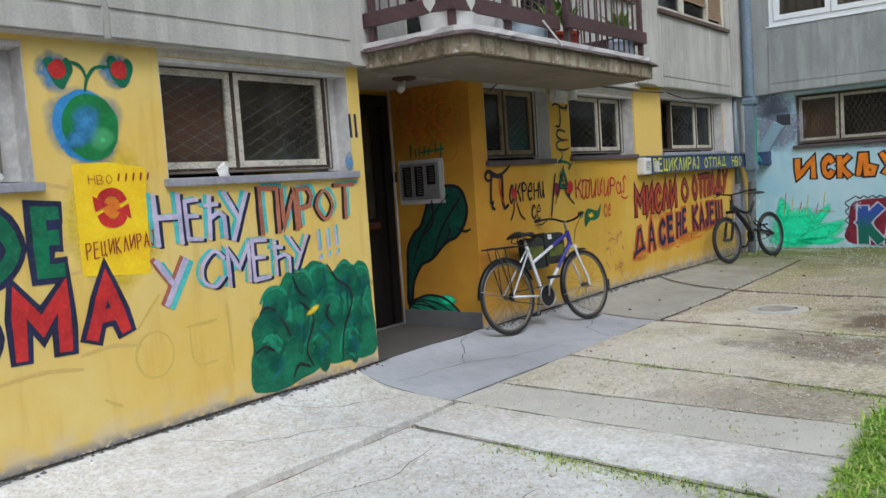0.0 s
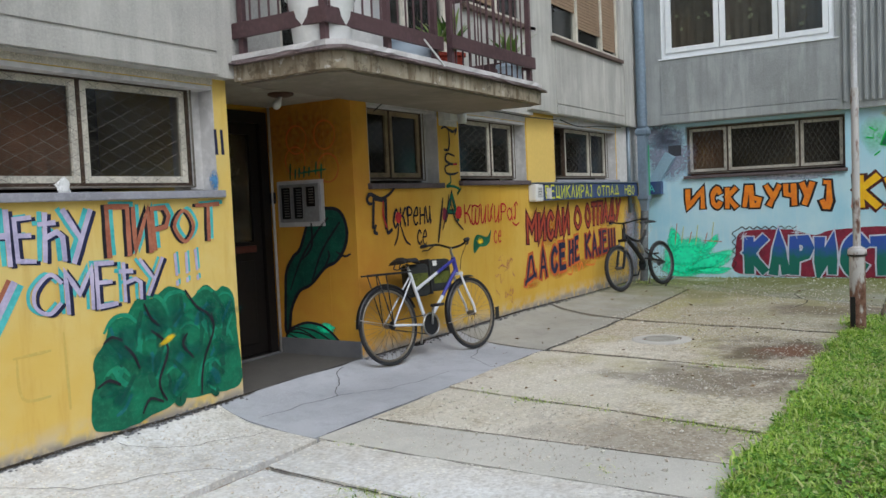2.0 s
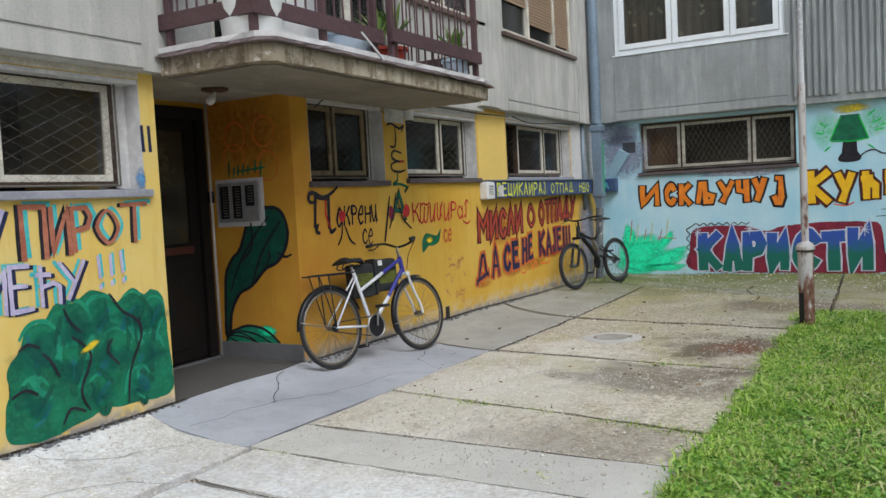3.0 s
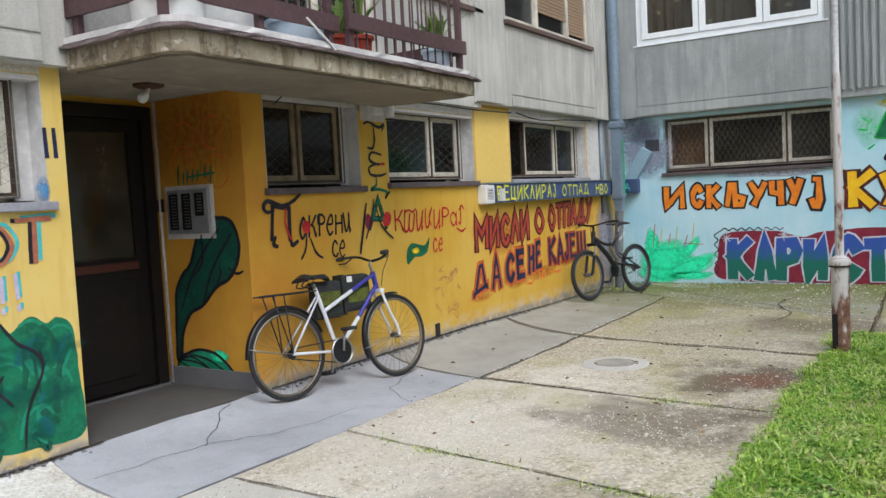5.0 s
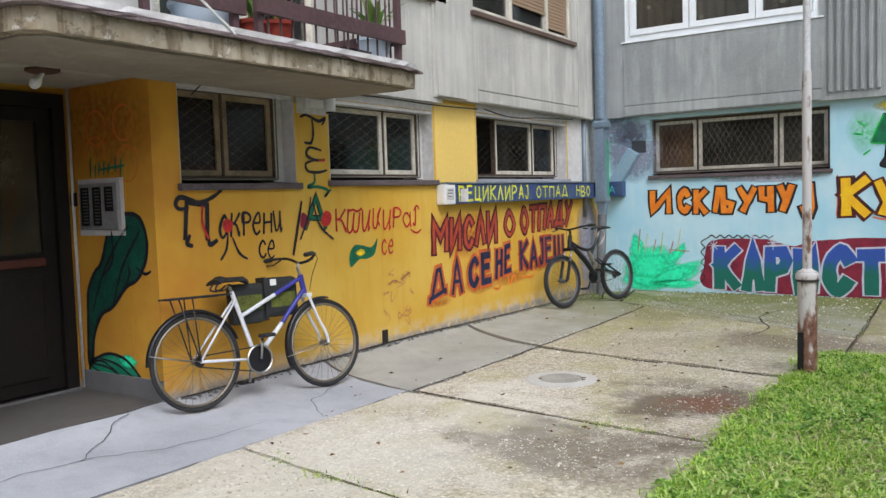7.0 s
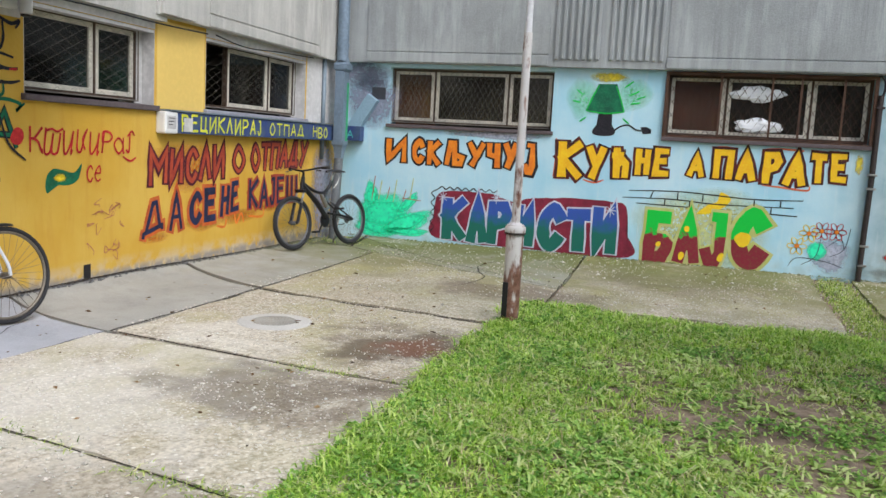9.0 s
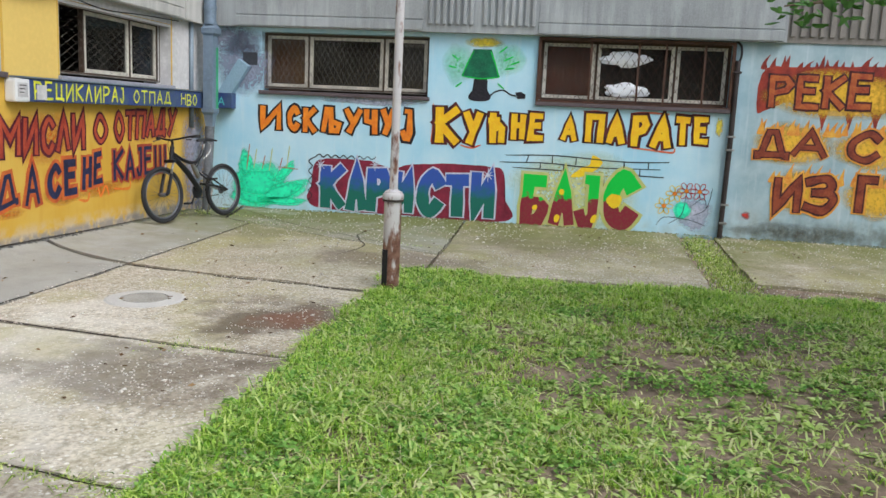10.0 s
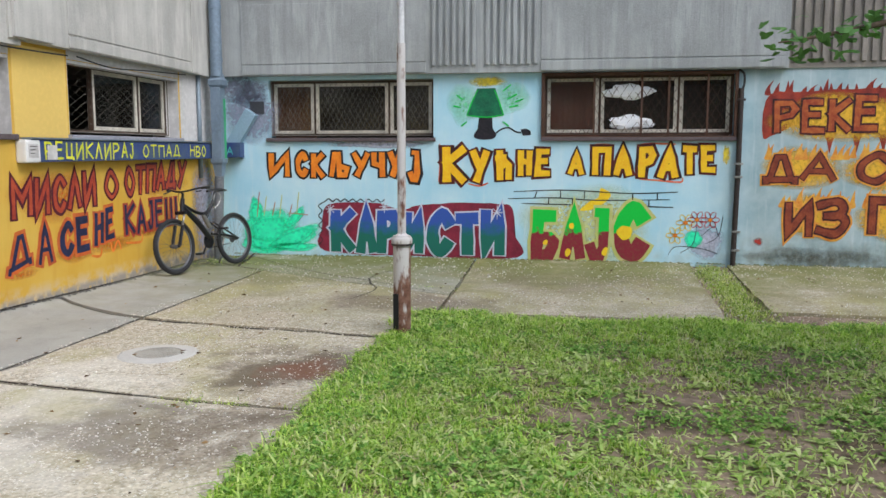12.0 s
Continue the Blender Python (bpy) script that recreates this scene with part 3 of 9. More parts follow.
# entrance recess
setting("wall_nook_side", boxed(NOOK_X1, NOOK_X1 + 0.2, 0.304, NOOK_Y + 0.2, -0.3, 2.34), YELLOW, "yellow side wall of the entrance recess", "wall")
setting("wall_nook_left", boxed(NOOK_X0 - 0.2, NOOK_X0, 0.304, NOOK_Y + 0.2, -0.3, 2.34), YELLOW, "yellow side wall of the entrance recess", "wall")
setting("wall_nook_back", slab_wall(bmesh.new(), lambda u, v, d=0: Vector((u, NOOK_Y - d, v)), [NOOK_X0 + 0.004, NOOK_X1 - 0.004], [-0.3, 2.34], [(-8.52, -7.47, 0.03, 2.14)], 0.0, -0.2), YELLOW, "back wall of the entrance recess round the door", "wall")
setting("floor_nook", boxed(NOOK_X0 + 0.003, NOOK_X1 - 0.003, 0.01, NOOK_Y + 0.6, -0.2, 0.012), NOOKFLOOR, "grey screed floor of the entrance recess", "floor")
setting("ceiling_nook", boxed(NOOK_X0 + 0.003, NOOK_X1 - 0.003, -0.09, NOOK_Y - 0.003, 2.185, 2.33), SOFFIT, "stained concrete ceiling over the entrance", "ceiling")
setting("plinth_trim", wboxed(wall_nook, -NOOK_Y + 0.004, 0.006, 0.0, 0.15, 0.0, 0.018, bevel=0.004), PLINTH, "grey cement skirting of the entrance recess", "skirting")

# upper storey panels stand 0.1 m out over the plinth storey
PROUD = 0.10
bmu = slab_wall(bmesh.new(), wall_y, [-16, -11.6, -8.80], [2.18, 9.0], [], PROUD, -0.3)
setting("wall_upper_left", bmu, CONC_A, "grey cast concrete facade panel", "wall")
setting("wall_upper_middle", slab_wall(bmesh.new(), wall_y, [-8.796, -4.22], [2.25, 9.0], [WIN_BALC, DOOR_BALC], PROUD - 0.02, -0.3), CONC_A, "grey cast concrete facade panel behind the balcony", "wall")
setting("wall_upper_right", slab_wall(bmesh.new(), wall_y, [-4.216, -3.6, -0.004 - PROUD], [2.30, 9.0], [WIN_UP_Y], PROUD, -0.3), CONC_A, "grey cast concrete facade panel with drip streaks", "wall")
setting("wall_upper_blue_side", slab_wall(bmesh.new(), wall_x, [PROUD - 0.069, 7.22], [2.325, 9.0], [WIN_UP_X, WIN_UP_X2], PROUD, -0.3), CONC_B, "grey weathered concrete facade panel", "wall")
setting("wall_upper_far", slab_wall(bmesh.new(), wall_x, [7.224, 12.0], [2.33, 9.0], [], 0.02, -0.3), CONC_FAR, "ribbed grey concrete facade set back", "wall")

# raised bands, joints and ribs of the panels
trim = []
def panel_trim(at, u0, u1, v0, v1, d0, d1, mat, name="trim", label="raised concrete band of the facade panel"):
    trim.append(tagged(link(name, wboxed(at, u0, u1, v0, v1, d0, d1, bevel=0.006 if d1 - d0 > 0.007 else 0.0), mat), label, "trim", kind="structure"))


for u0, u1 in ((-16, -10.83), (-10.79, -8.95)):
    panel_trim(wall_y, u0, u1, 2.19, 2.32, PROUD, PROUD + 0.016, CONC_A)
    panel_trim(wall_y, u0, u1, 2.345, 3.6, PROUD, PROUD + 0.010, CONC_A, "facade_panel", "flat concrete facade field with faint streaks")
panel_trim(wall_y, -3.40, -0.95, 2.31, 2.415, PROUD, PROUD + 0.014, CONC_A)
panel_trim(wall_y, -3.40, -0.95, 2.435, 3.19, PROUD, PROUD + 0.009, CONC_A, "facade_panel", "flat concrete facade field with faint streaks")
panel_trim(wall_y, -4.18, -3.66, 2.31, 6.0, PROUD, PROUD + 0.03, CONC_A, "pilaster", "flat concrete pilaster between the facade panels")
panel_trim(wall_y, -0.90, -0.72, 2.31, 6.0, PROUD, PROUD + 0.012, CONC_A, "pilaster", "flat concrete pilaster beside the downpipe")
panel_trim(wall_x, 0.34, 2.82, 2.34, 2.46, PROUD, PROUD + 0.016, CONC_B)
panel_trim(wall_x, 0.34, 2.82, 2.475, 3.24, PROUD, PROUD + 0.008, CONC_B, "facade_panel", "flat concrete facade field with dark streaks")
panel_trim(wall_x, 4.28, 7.18, 2.34, 2.46, PROUD, PROUD + 0.016, CONC_B)
panel_trim(wall_x, 4.28, 7.18, 2.475, 3.24, PROUD, PROUD + 0.008, CONC_B, "facade_panel", "flat concrete facade field with dark streaks")

ribs = thing("ribbed_panel", "ribbed concrete panel between the upper windows", "wall panel", kind="structure")
for k in range(16):
    u = 2.90 + k * 0.086
    if k == 7:
        continue
    part("rib", wboxed(wall_x, u, u + 0.045, 2.42, 6.0, PROUD - 0.001, PROUD + 0.03, bevel=0.008), CONC_B, ribs)
ribs2 = thing("ribbed_panel", "ribbed concrete panel of the set-back facade", "wall panel", kind="structure")
for k in range(40):
    u = 7.27 + k * 0.11
    part("rib", wboxed(wall_x, u, u + 0.06, 2.40, 6.0, 0.019, 0.048, bevel=0.008), CONC_FAR, ribs2)

# limewashed and repainted strips of the plinth wall
PALEYELLOW = plain("pale_yellow_paint", srgb(222, 190, 104), 0.85, vary=0.06, scale=5)
for u0, u1, v0, v1, mat, text in ((-7.19, -4.12, 2.174, 2.248, GREYWASH, "grey limewashed strip under the concrete"), (-6.03, -5.69, 2.03, 2.172, GREYWASH, "grey limewashed pillar top"), (-10.45, -8.91, 2.139, 2.179, FLAKED, "peeling beam edge over the window"), (-1.05, -0.02, 1.475, 2.298, GREYWASH, "grey-white limewashed wall strip"), (-4.09, -3.33, 1.475, 2.27, PALEYELLOW, "paler yellow repainted wall strip"), (-3.3, -1.08, 2.219, 2.298, GREYWASH, "grey limewashed strip under the concrete")):
    panel_trim(wall_y, u0, u1, v0, v1, 0.0005, 0.0035, mat, "trim", text)

# unseen rooms and roof, added to keep light out behind the windows
setting("room_wall", boxed(-16, 3.0, 3.0, 3.2, -0.4, 9.0), ROOM, "added room wall, dimness put into its dark colour", "wall")
setting("room_wall_side", boxed(3.0, 3.2, -12, 3.2, -0.4, 9.0), ROOM, "added room wall, dimness put into its dark colour", "wall")
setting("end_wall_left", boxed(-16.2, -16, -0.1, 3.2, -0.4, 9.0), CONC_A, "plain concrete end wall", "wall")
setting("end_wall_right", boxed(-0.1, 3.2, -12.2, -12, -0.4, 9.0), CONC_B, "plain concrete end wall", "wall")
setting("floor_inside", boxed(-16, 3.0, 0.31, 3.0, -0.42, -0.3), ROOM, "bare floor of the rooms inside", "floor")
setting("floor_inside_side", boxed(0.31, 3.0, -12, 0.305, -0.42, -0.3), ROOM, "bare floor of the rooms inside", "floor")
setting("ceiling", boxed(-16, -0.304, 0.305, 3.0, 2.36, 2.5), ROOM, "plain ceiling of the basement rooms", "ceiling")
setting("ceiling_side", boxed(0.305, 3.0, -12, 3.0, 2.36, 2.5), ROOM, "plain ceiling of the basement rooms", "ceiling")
setting("roof", boxed(-16.2, 3.2, -0.1, 3.2, 9.0, 9.2), CONC_A, "flat concrete roof", "roof")
setting("roof_side", boxed(-0.1, 3.2, -12.2, -0.104, 9.0, 9.2), CONC_B, "flat concrete roof", "roof")


# unseen plain walls added behind the camera to hold back low sky light
setting("low_sky_blocker", boxed(-34, 14, -17.4, -17, -0.4, 5.0), CONC_FAR, "unseen plain wall added across the yard to block low sky", "wall")
setting("low_sky_blocker_side", boxed(-26.4, -26, -17, 4, -0.4, 5.0), CONC_FAR, "unseen plain wall added beside the yard to block low sky", "wall")


# ---- plinth-storey windows ----
def lattice(bm, at, u0, u1, v0, v1, w, h, d, r):
    """Crossing diagonal wires, clipped to a rectangle."""
    slope = h / w
    for sign in (1, -1):
        span = (u1 - u0) * slope
        k = -math.ceil(span / h) - 1
        while v0 + k * h < v1 + span + h:
            c = v0 + k * h
            pts = []
            for s in (0.0, 1.0):
                u = u0 + (u1 - u0) * s
                pts.append([u, c + sign * slope * (u - u0) + (0 if sign > 0 else 0)])
            (ua, va), (ub, vb) = pts
            lo, hi = 0.0, 1.0
            for lim, rising in ((v0, True), (v1, False)):
                da, db = (va - lim, vb - lim) if rising else (lim - va, lim - vb)
                if da < 0 and db < 0:
                    lo, hi = 1.0, 0.0
                elif da < 0:
                    lo = max(lo, da / (da - db))
                elif db < 0:
                    hi = min(hi, da / (da - db))
            if hi - lo > 1e-3:
                p = [at(ua + (ub - ua) * s, va + (vb - va) * s, d + 0.002 * sign) for s in (lo, hi)]
                tube(bm, p, r, 3, cap=False)
            k += 1
    return bm


def basement_window(name, at, win, splits, glass, wire, label, reveal=True, sill=GREYWASH, frame_mat=FLAKED, missing=(), sill_label="cement window sill", outer_mat=None):
    """Old steel-framed window deep in its reveal, with a wire guard and a sill."""
    u0, u1, v0, v1 = win
    outer_mat = outer_mat or WEATHERED
    w = tagged(new(name), label, "window", kind="structure")
    w.empty_display_size = 0.05
    dep = -0.13
    if reveal:
        part("reveal", wboxed(at, u1 - 0.006, u1 - 0.001, v0, v1, -0.29, -0.001), GREYWASH, w, "whitewashed window reveal")
        part("reveal", wboxed(at, u0 + 0.001, u0 + 0.006, v0, v1, -0.29, -0.001), GREYWASH, w, "whitewashed window reveal")
        part("lintel", wboxed(at, u0 + 0.008, u1 - 0.008, v1 - 0.03, v1 - 0.002, -0.2, -0.004), GREYWASH, w, "whitewashed lintel edge")
    a, b, c, d = u0 + 0.010, u1 - (0.12 if reveal else 0.014), v0 + 0.035, v1 - 0.012
    t = 0.026
    # dark outer frame, then one pale sash round each pane
    for name_, p, q, lo, hi in (("window_frame", a, b, c, c + t), ("window_frame", a, b, d - t, d), ("window_frame", a, a + t, c + t, d - t), ("window_frame", b - t, b, c + t, d - t)):
        part(name_, wboxed(at, p, q, lo, hi, dep - 0.03, dep + 0.024, bevel=0.004), outer_mat, w)
    part("infill", wboxed(at, b, u1 - 0.007, c - 0.02, d + 0.008, -0.29, dep + 0.0), GREYWASH, w, "whitewashed plaster strip beside the frame")
    edges = [a + t] + [a + (b - a) * s for s in splits] + [b - t]
    for s in edges[1:-1]:
        part("mullion", wboxed(at, s - 0.012, s + 0.012, c + t, d - t, dep - 0.03, dep + 0.022, bevel=0.004), outer_mat, w)
    for k in range(len(edges) - 1):
        if k in missing:
            continue
        lo = edges[k] + (0.014 if k else 0.002)
        hi = edges[k + 1] - (0.014 if k + 2 < len(edges) else 0.002)
        g = 0.042
        sash = part("sash", slab_wall(bmesh.new(), at, [lo, hi], [c + t + 0.002, d - t - 0.002], [(lo + g, hi - g, c + t + g, d - t - g)], dep + 0.014, dep - 0.02), frame_mat, w)
        pane = part("pane", wboxed(at, lo + g - 0.004, hi - g + 0.004, c + t + g - 0.004, d - t - g + 0.004, dep - 0.008, dep - 0.003), glass, sash)
        pane.visible_shadow = False
    cw, ch, r, wmat = wire
    part("wire_guard", lattice(bmesh.new(), at, a, b, c + 0.005, d - 0.005, cw, ch, dep + 0.045, r), wmat, w, "diagonal wire guard")
    g = bmesh.new()
    for p, q in (((a, c), (b, c)), ((b, c), (b, d)), ((b, d), (a, d)), ((a, d), (a, c))):
        tube(g, [at(*p, dep + 0.045), at(*q, dep + 0.045)], 0.007, 5)
    part("guard_rim", g, wmat, w)
    part("sill", wboxed(at, u0 - 0.03, u1 + 0.03, v0 - 0.045, v0 + 0.004, -0.14, 0.045, bevel=0.008), sill, w, sill_label)
    return w


WEATHERED = plain("weathered_brown_window_paint", srgb(74, 58, 46), 0.75, vary=0.5, scale=20, bump=0.5)
PATCHY = plain("peeling_sash_paint", srgb(150, 132, 104), 0.75, vary=0.6, scale=26, bump=0.5)
SILLDARK = plain("dark_stained_sill", srgb(92, 82, 84), 0.8, vary=0.3, scale=9)
SILLGREY = plain("grey_cement_sill", srgb(150, 150, 158), 0.85, vary=0.25, scale=9)
THIN = (0.17, 0.085, 0.0012, WIRE)
basement_window("window_1", wall_y, WIN0, (0.5,), DARKGLASS, THIN, "dusty basement window with flaking white frame and wire guard", sill=SILLGREY)
basement_window("window_2", wall_y, WINA, (0.42,), DUSTYGLASS, THIN, "two-pane basement window with flaking frame and wire guard", sill=SILLGREY)
basement_window("window_3", wall_y, WINB, (0.47,), DARKGLASS, (0.12, 0.075, 0.0009, WIRE), "dark two-pane basement window with rusty wire guard", sill=SILLDARK, frame_mat=PATCHY)
basement_window("window_4", wall_y, WINC, (0.62,), DARKGLASS, THIN, "two-pane basement window with dusty glass and wire guard", sill=SILLDARK)
basement_window("window_5", wall_y, WIND, (0.27, 0.7), DARKGLASS, (0.16, 0.085, 0.0011, WIRE), "basement window with one open pane and torn wire guard", missing=(0,), sill=SILLGREY)
basement_window("window_6", wall_x, WINE, (0.27, 0.73), DUSTYGLASS, (0.075, 0.13, 0.0022, WIRE), "long basement window with diamond mesh guard", reveal=False, sill=SILLDARK)
basement_window("window_7", wall_x, WINF, (0.30, 0.72), DUSTYGLASS, (0.105, 0.16, 0.0036, RUSTED), "long basement window behind a rusty steel grille", reveal=False, sill=SILLDARK)

# rusty outer grille frame of the last window
cage = thing("window_grille", "rusty brown steel grille frame bolted over the basement window", "window grille", kind="structure")
u0, u1, v0, v1 = WINF
for a, b, c, d in ((u0 - 0.03, u1 + 0.03, v1 - 0.02, v1 + 0.02), (u0 - 0.03, u1 + 0.03, v0 - 0.02, v0 + 0.02), (u0 - 0.03, u0 + 0.01, v0 + 0.02, v1 - 0.02), (u1 - 0.01, u1 + 0.03, v0 + 0.02, v1 - 0.02)):
    part("bar", wboxed(wall_x, a, b, c, d, 0.002, 0.04, bevel=0.004), RUSTED, cage)
for s in (0.27, 0.52, 0.66, 0.86):
    u = u0 + (u1 - u0) * s
    part("bar", wboxed(wall_x, u - 0.012, u + 0.012, v0 + 0.02, v1 - 0.02, 0.012, 0.03), RUSTED, cage)


def hanging_cloth(name, at, u0, u1, v0, v1, d, mat, label, waves=9, amp=0.009):
    bm = bmesh.new()
    n = waves * 8
    rows = [[bm.verts.new(at(u0 + (u1 - u0) * i / n, v, d + amp * math.sin(i * 2 * math.pi * waves / n + v * 1.3) + 0.3 * amp * math.sin(i * 1.7))) for i in range(n + 1)] for v in (v0, (v0 + v1) / 2, v1)]
    for a, b in zip(rows, rows[1:]):
        for i in range(n):
            bm.faces.new((a[i], a[i + 1], b[i + 1], b[i]))
    ob = link(name, bm, mat, True)
    sol = ob.modifiers.new("thickness", "SOLIDIFY")
    sol.thickness = 0.004
    return tagged(ob, label, "curtain")


hanging_cloth("curtain", wall_x, 0.70, 1.28, 1.52, 2.24, -0.155, CURTAIN, "brown cloth curtain behind the basement window", 9, 0.003)
hanging_cloth("curtain", wall_x, 4.36, 5.02, 1.52, 2.26, -0.155, REDCURTAIN, "faded red-brown curtain behind the steel grille", 9, 0.003)
hanging_cloth("curtain", wall_y, -10.40, -9.80, 1.46, 2.10, -0.16, CURTAIN, "brown cloth curtain behind the dusty window", 5)


def crumpled_cloth(at, u, v, d, a, b, c, seed, label):
    """A crumpled heap of cloth."""
    bm = bmesh.new()
    bmesh.ops.create_icosphere(bm, subdivisions=4, radius=1.0)
    for p in bm.verts:
        k = 1 + 0.35 * noise.noise(p.co * 1.6 + Vector((seed, 0, 0))) + 0.22 * noise.noise(p.co * 4.5 + Vector((0, seed, 0)))
        q = p.co * k
        p.co = at(u + a * q.x, v + b * q.z, d + c * q.y)
    bmesh.ops.recalc_face_normals(bm, faces=bm.faces)
    return tagged(link("crumpled_cloth", bm, LINEN, True), label, "cloth")


LINEN = plain("white_linen", srgb(244, 246, 250), 0.9, vary=0.08, scale=6)
crumpled_cloth(wall_x, 5.40, 1.70, -0.115, 0.26, 0.085, 0.035, 1.0, "white crumpled cloth lying behind the barred basement window")
crumpled_cloth(wall_x, 5.36, 2.08, -0.115, 0.27, 0.085, 0.035, 4.0, "white crumpled cloth stuffed high behind the barred window")
setting("board_inside", wboxed(wall_y, -1.62, -1.2, 1.54, 2.1, -0.24, -0.21, bevel=0.01), DRAPE, "pale boarding behind the small window pane", "board")


def crumpled(name, m, size, mat, label, seed):
    bm = bmesh.new()
    bmesh.ops.create_icosphere(bm, subdivisions=3, radius=1)
    for v in bm.verts:
        k = 1 + 0.5 * noise.noise(v.co * 1.7 + Vector((seed, 0, 0))) + 0.25 * noise.noise(v.co * 5)
        v.co = Vector((v.co.x * size[0] * k, v.co.y * size[1] * k, max(-0.5, v.co.z) * size[2] * k))
    ob = link(name, bm, mat, False)
    ob.matrix_basis = m
    return tagged(ob, label, "litter")


crumpled("crumpled_tissue", pose(-10.05, 0.012, 1.462), (0.045, 0.018, 0.05), WHITE, "crumpled white tissue lying on the window sill", 3)
crumpled("crumpled_tissue", pose(-11.42, 0.01, 1.472), (0.04, 0.02, 0.05), WHITE, "crumpled white paper lying on the window sill", 8)


# ---- upper windows ----
def pvc_window(name, at, win, splits, d, label, curtain=True):
    u0, u1, v0, v1 = win
    w = tagged(new(name), label, "window", kind="structure")
    part("window_frame", slab_wall(bmesh.new(), at, [u0, u1], [v0, v1], [(u0 + 0.07, u1 - 0.07, v0 + 0.07, v1 - 0.07)], d + 0.012, d - 0.06), PVC, w)
    edges = [u0 + 0.07] + [u0 + (u1 - u0) * s for s in splits] + [u1 - 0.07]
    for a, b in zip(edges, edges[1:]):
        a, b = a + 0.006, b - 0.006
        sash = part("sash", slab_wall(bmesh.new(), at, [a, b], [v0 + 0.074, v1 - 0.074], [(a + 0.075, b - 0.075, v0 + 0.15, v1 - 0.15)], d + 0.03, d - 0.04), PVC, w)
        pane = part("pane", wboxed(at, a + 0.07, b - 0.07, v0 + 0.145, v1 - 0.145, d - 0.012, d - 0.006), CLEAR, sash)
        pane.visible_shadow = False
    part("sill", wboxed(at, u0 - 0.05, u1 + 0.05, v0 - 0.02, v0 - 0.002, d - 0.05, d + 0.045, bevel=0.004), PVC, w, "white metal window sill")
    return w


pvc_window("window_8", wall_x, WIN_UP_X, (0.36, 0.70), PROUD - 0.03, "white plastic window with beige dotted curtains")
pvc_window("window_9", wall_x, WIN_UP_X2, (0.36, 0.70), PROUD - 0.03, "white plastic window with beige curtains")
for k, (a, b) in enumerate(((0.40, 1.20), (1.22, 2.0), (2.02, 2.76), (4.36, 5.5), (5.52, 6.64))):
    c = hanging_cloth("curtain", wall_x, a, b, 3.36, 4.6, -0.16, DRAPE, "beige dotted curtain behind the white window", 6, 0.018)
    for i in range(7):
        random.seed(k * 31 + i)
        u, v = random.uniform(a + 0.06, b - 0.06), random.uniform(3.42, 4.1)
        dot = bmesh.new()
        bmesh.ops.create_circle(dot, cap_ends=True, radius=0.028, segments=14, matrix=Matrix.Translation(wall_x(u, v, -0.128)) @ Matrix.Rotation(-math.pi / 2, 4, "Y"))
        dot_ob = part("dot", dot, SPOT, c)

# shuttered window over the yellow wall
w = tagged(new("window_10"), "brown window with tan roller shutters half down", "window", kind="structure")
u0, u1, v0, v1 = WIN_UP_Y
BROWNFRAME = plain("brown_window_paint", srgb(96, 78, 70), 0.6, vary=0.3, scale=9)
part("window_frame", slab_wall(bmesh.new(), wall_y, [u0, u1], [v0, v1], [(u0 + 0.05, -2.62, v0 + 0.06, v1 - 0.06), (-2.56, -1.72, v0 + 0.06, v1 - 0.06), (-1.66, u1 - 0.05, v0 + 0.06, v1 - 0.06)], PROUD - 0.03, PROUD - 0.09), FLAKED, w, "flaking white window frame")
part("sill", wboxed(wall_y, u0 - 0.05, u1 + 0.05, v0 - 0.05, v0, -0.05, PROUD + 0.05, bevel=0.006), BROWNFRAME, w, "brown metal window sill")
for a, b, low in ((u0 + 0.06, -2.63, 0.42), (-2.55, -1.73, 0.24), (-1.65, u1 - 0.06, 0.10)):
    roll = part("roller_shutter", wboxed(wall_y, a, b, v1 - 0.07, v1 - 0.06, PROUD - 0.06, PROUD - 0.055), SHUTTER, w, "tan roller shutter")
    v = v0 + low
    while v < v1 - 0.08:
        part("slat", wboxed(wall_y, a, b, v, v + 0.036, PROUD - 0.055, PROUD - 0.042, bevel=0.004), SHUTTER, roll)
        v += 0.041
    pane = part("pane", wboxed(wall_y, a, b, v0 + 0.062, v1 - 0.062, PROUD - 0.078, PROUD - 0.072), CLEAR, w)
    pane.visible_shadow = False

w = tagged(new("window_11"), "shuttered window behind the balcony", "window", kind="structure")
u0, u1, v0, v1 = WIN_BALC
part("window_frame", slab_wall(bmesh.new(), wall_y, [u0, u1], [v0, v1], [(u0 + 0.05, -4.86, v0 + 0.06, v1 - 0.06), (-4.80, u1 - 0.05, v0 + 0.06, v1 - 0.06)], PROUD - 0.05, PROUD - 0.11), FLAKED, w, "flaking white window frame")
part("sill", wboxed(wall_y, u0 - 0.05, u1 + 0.05, v0 - 0.05, v0, -0.05, PROUD + 0.03, bevel=0.006), BROWNFRAME, w, "brown metal window sill")
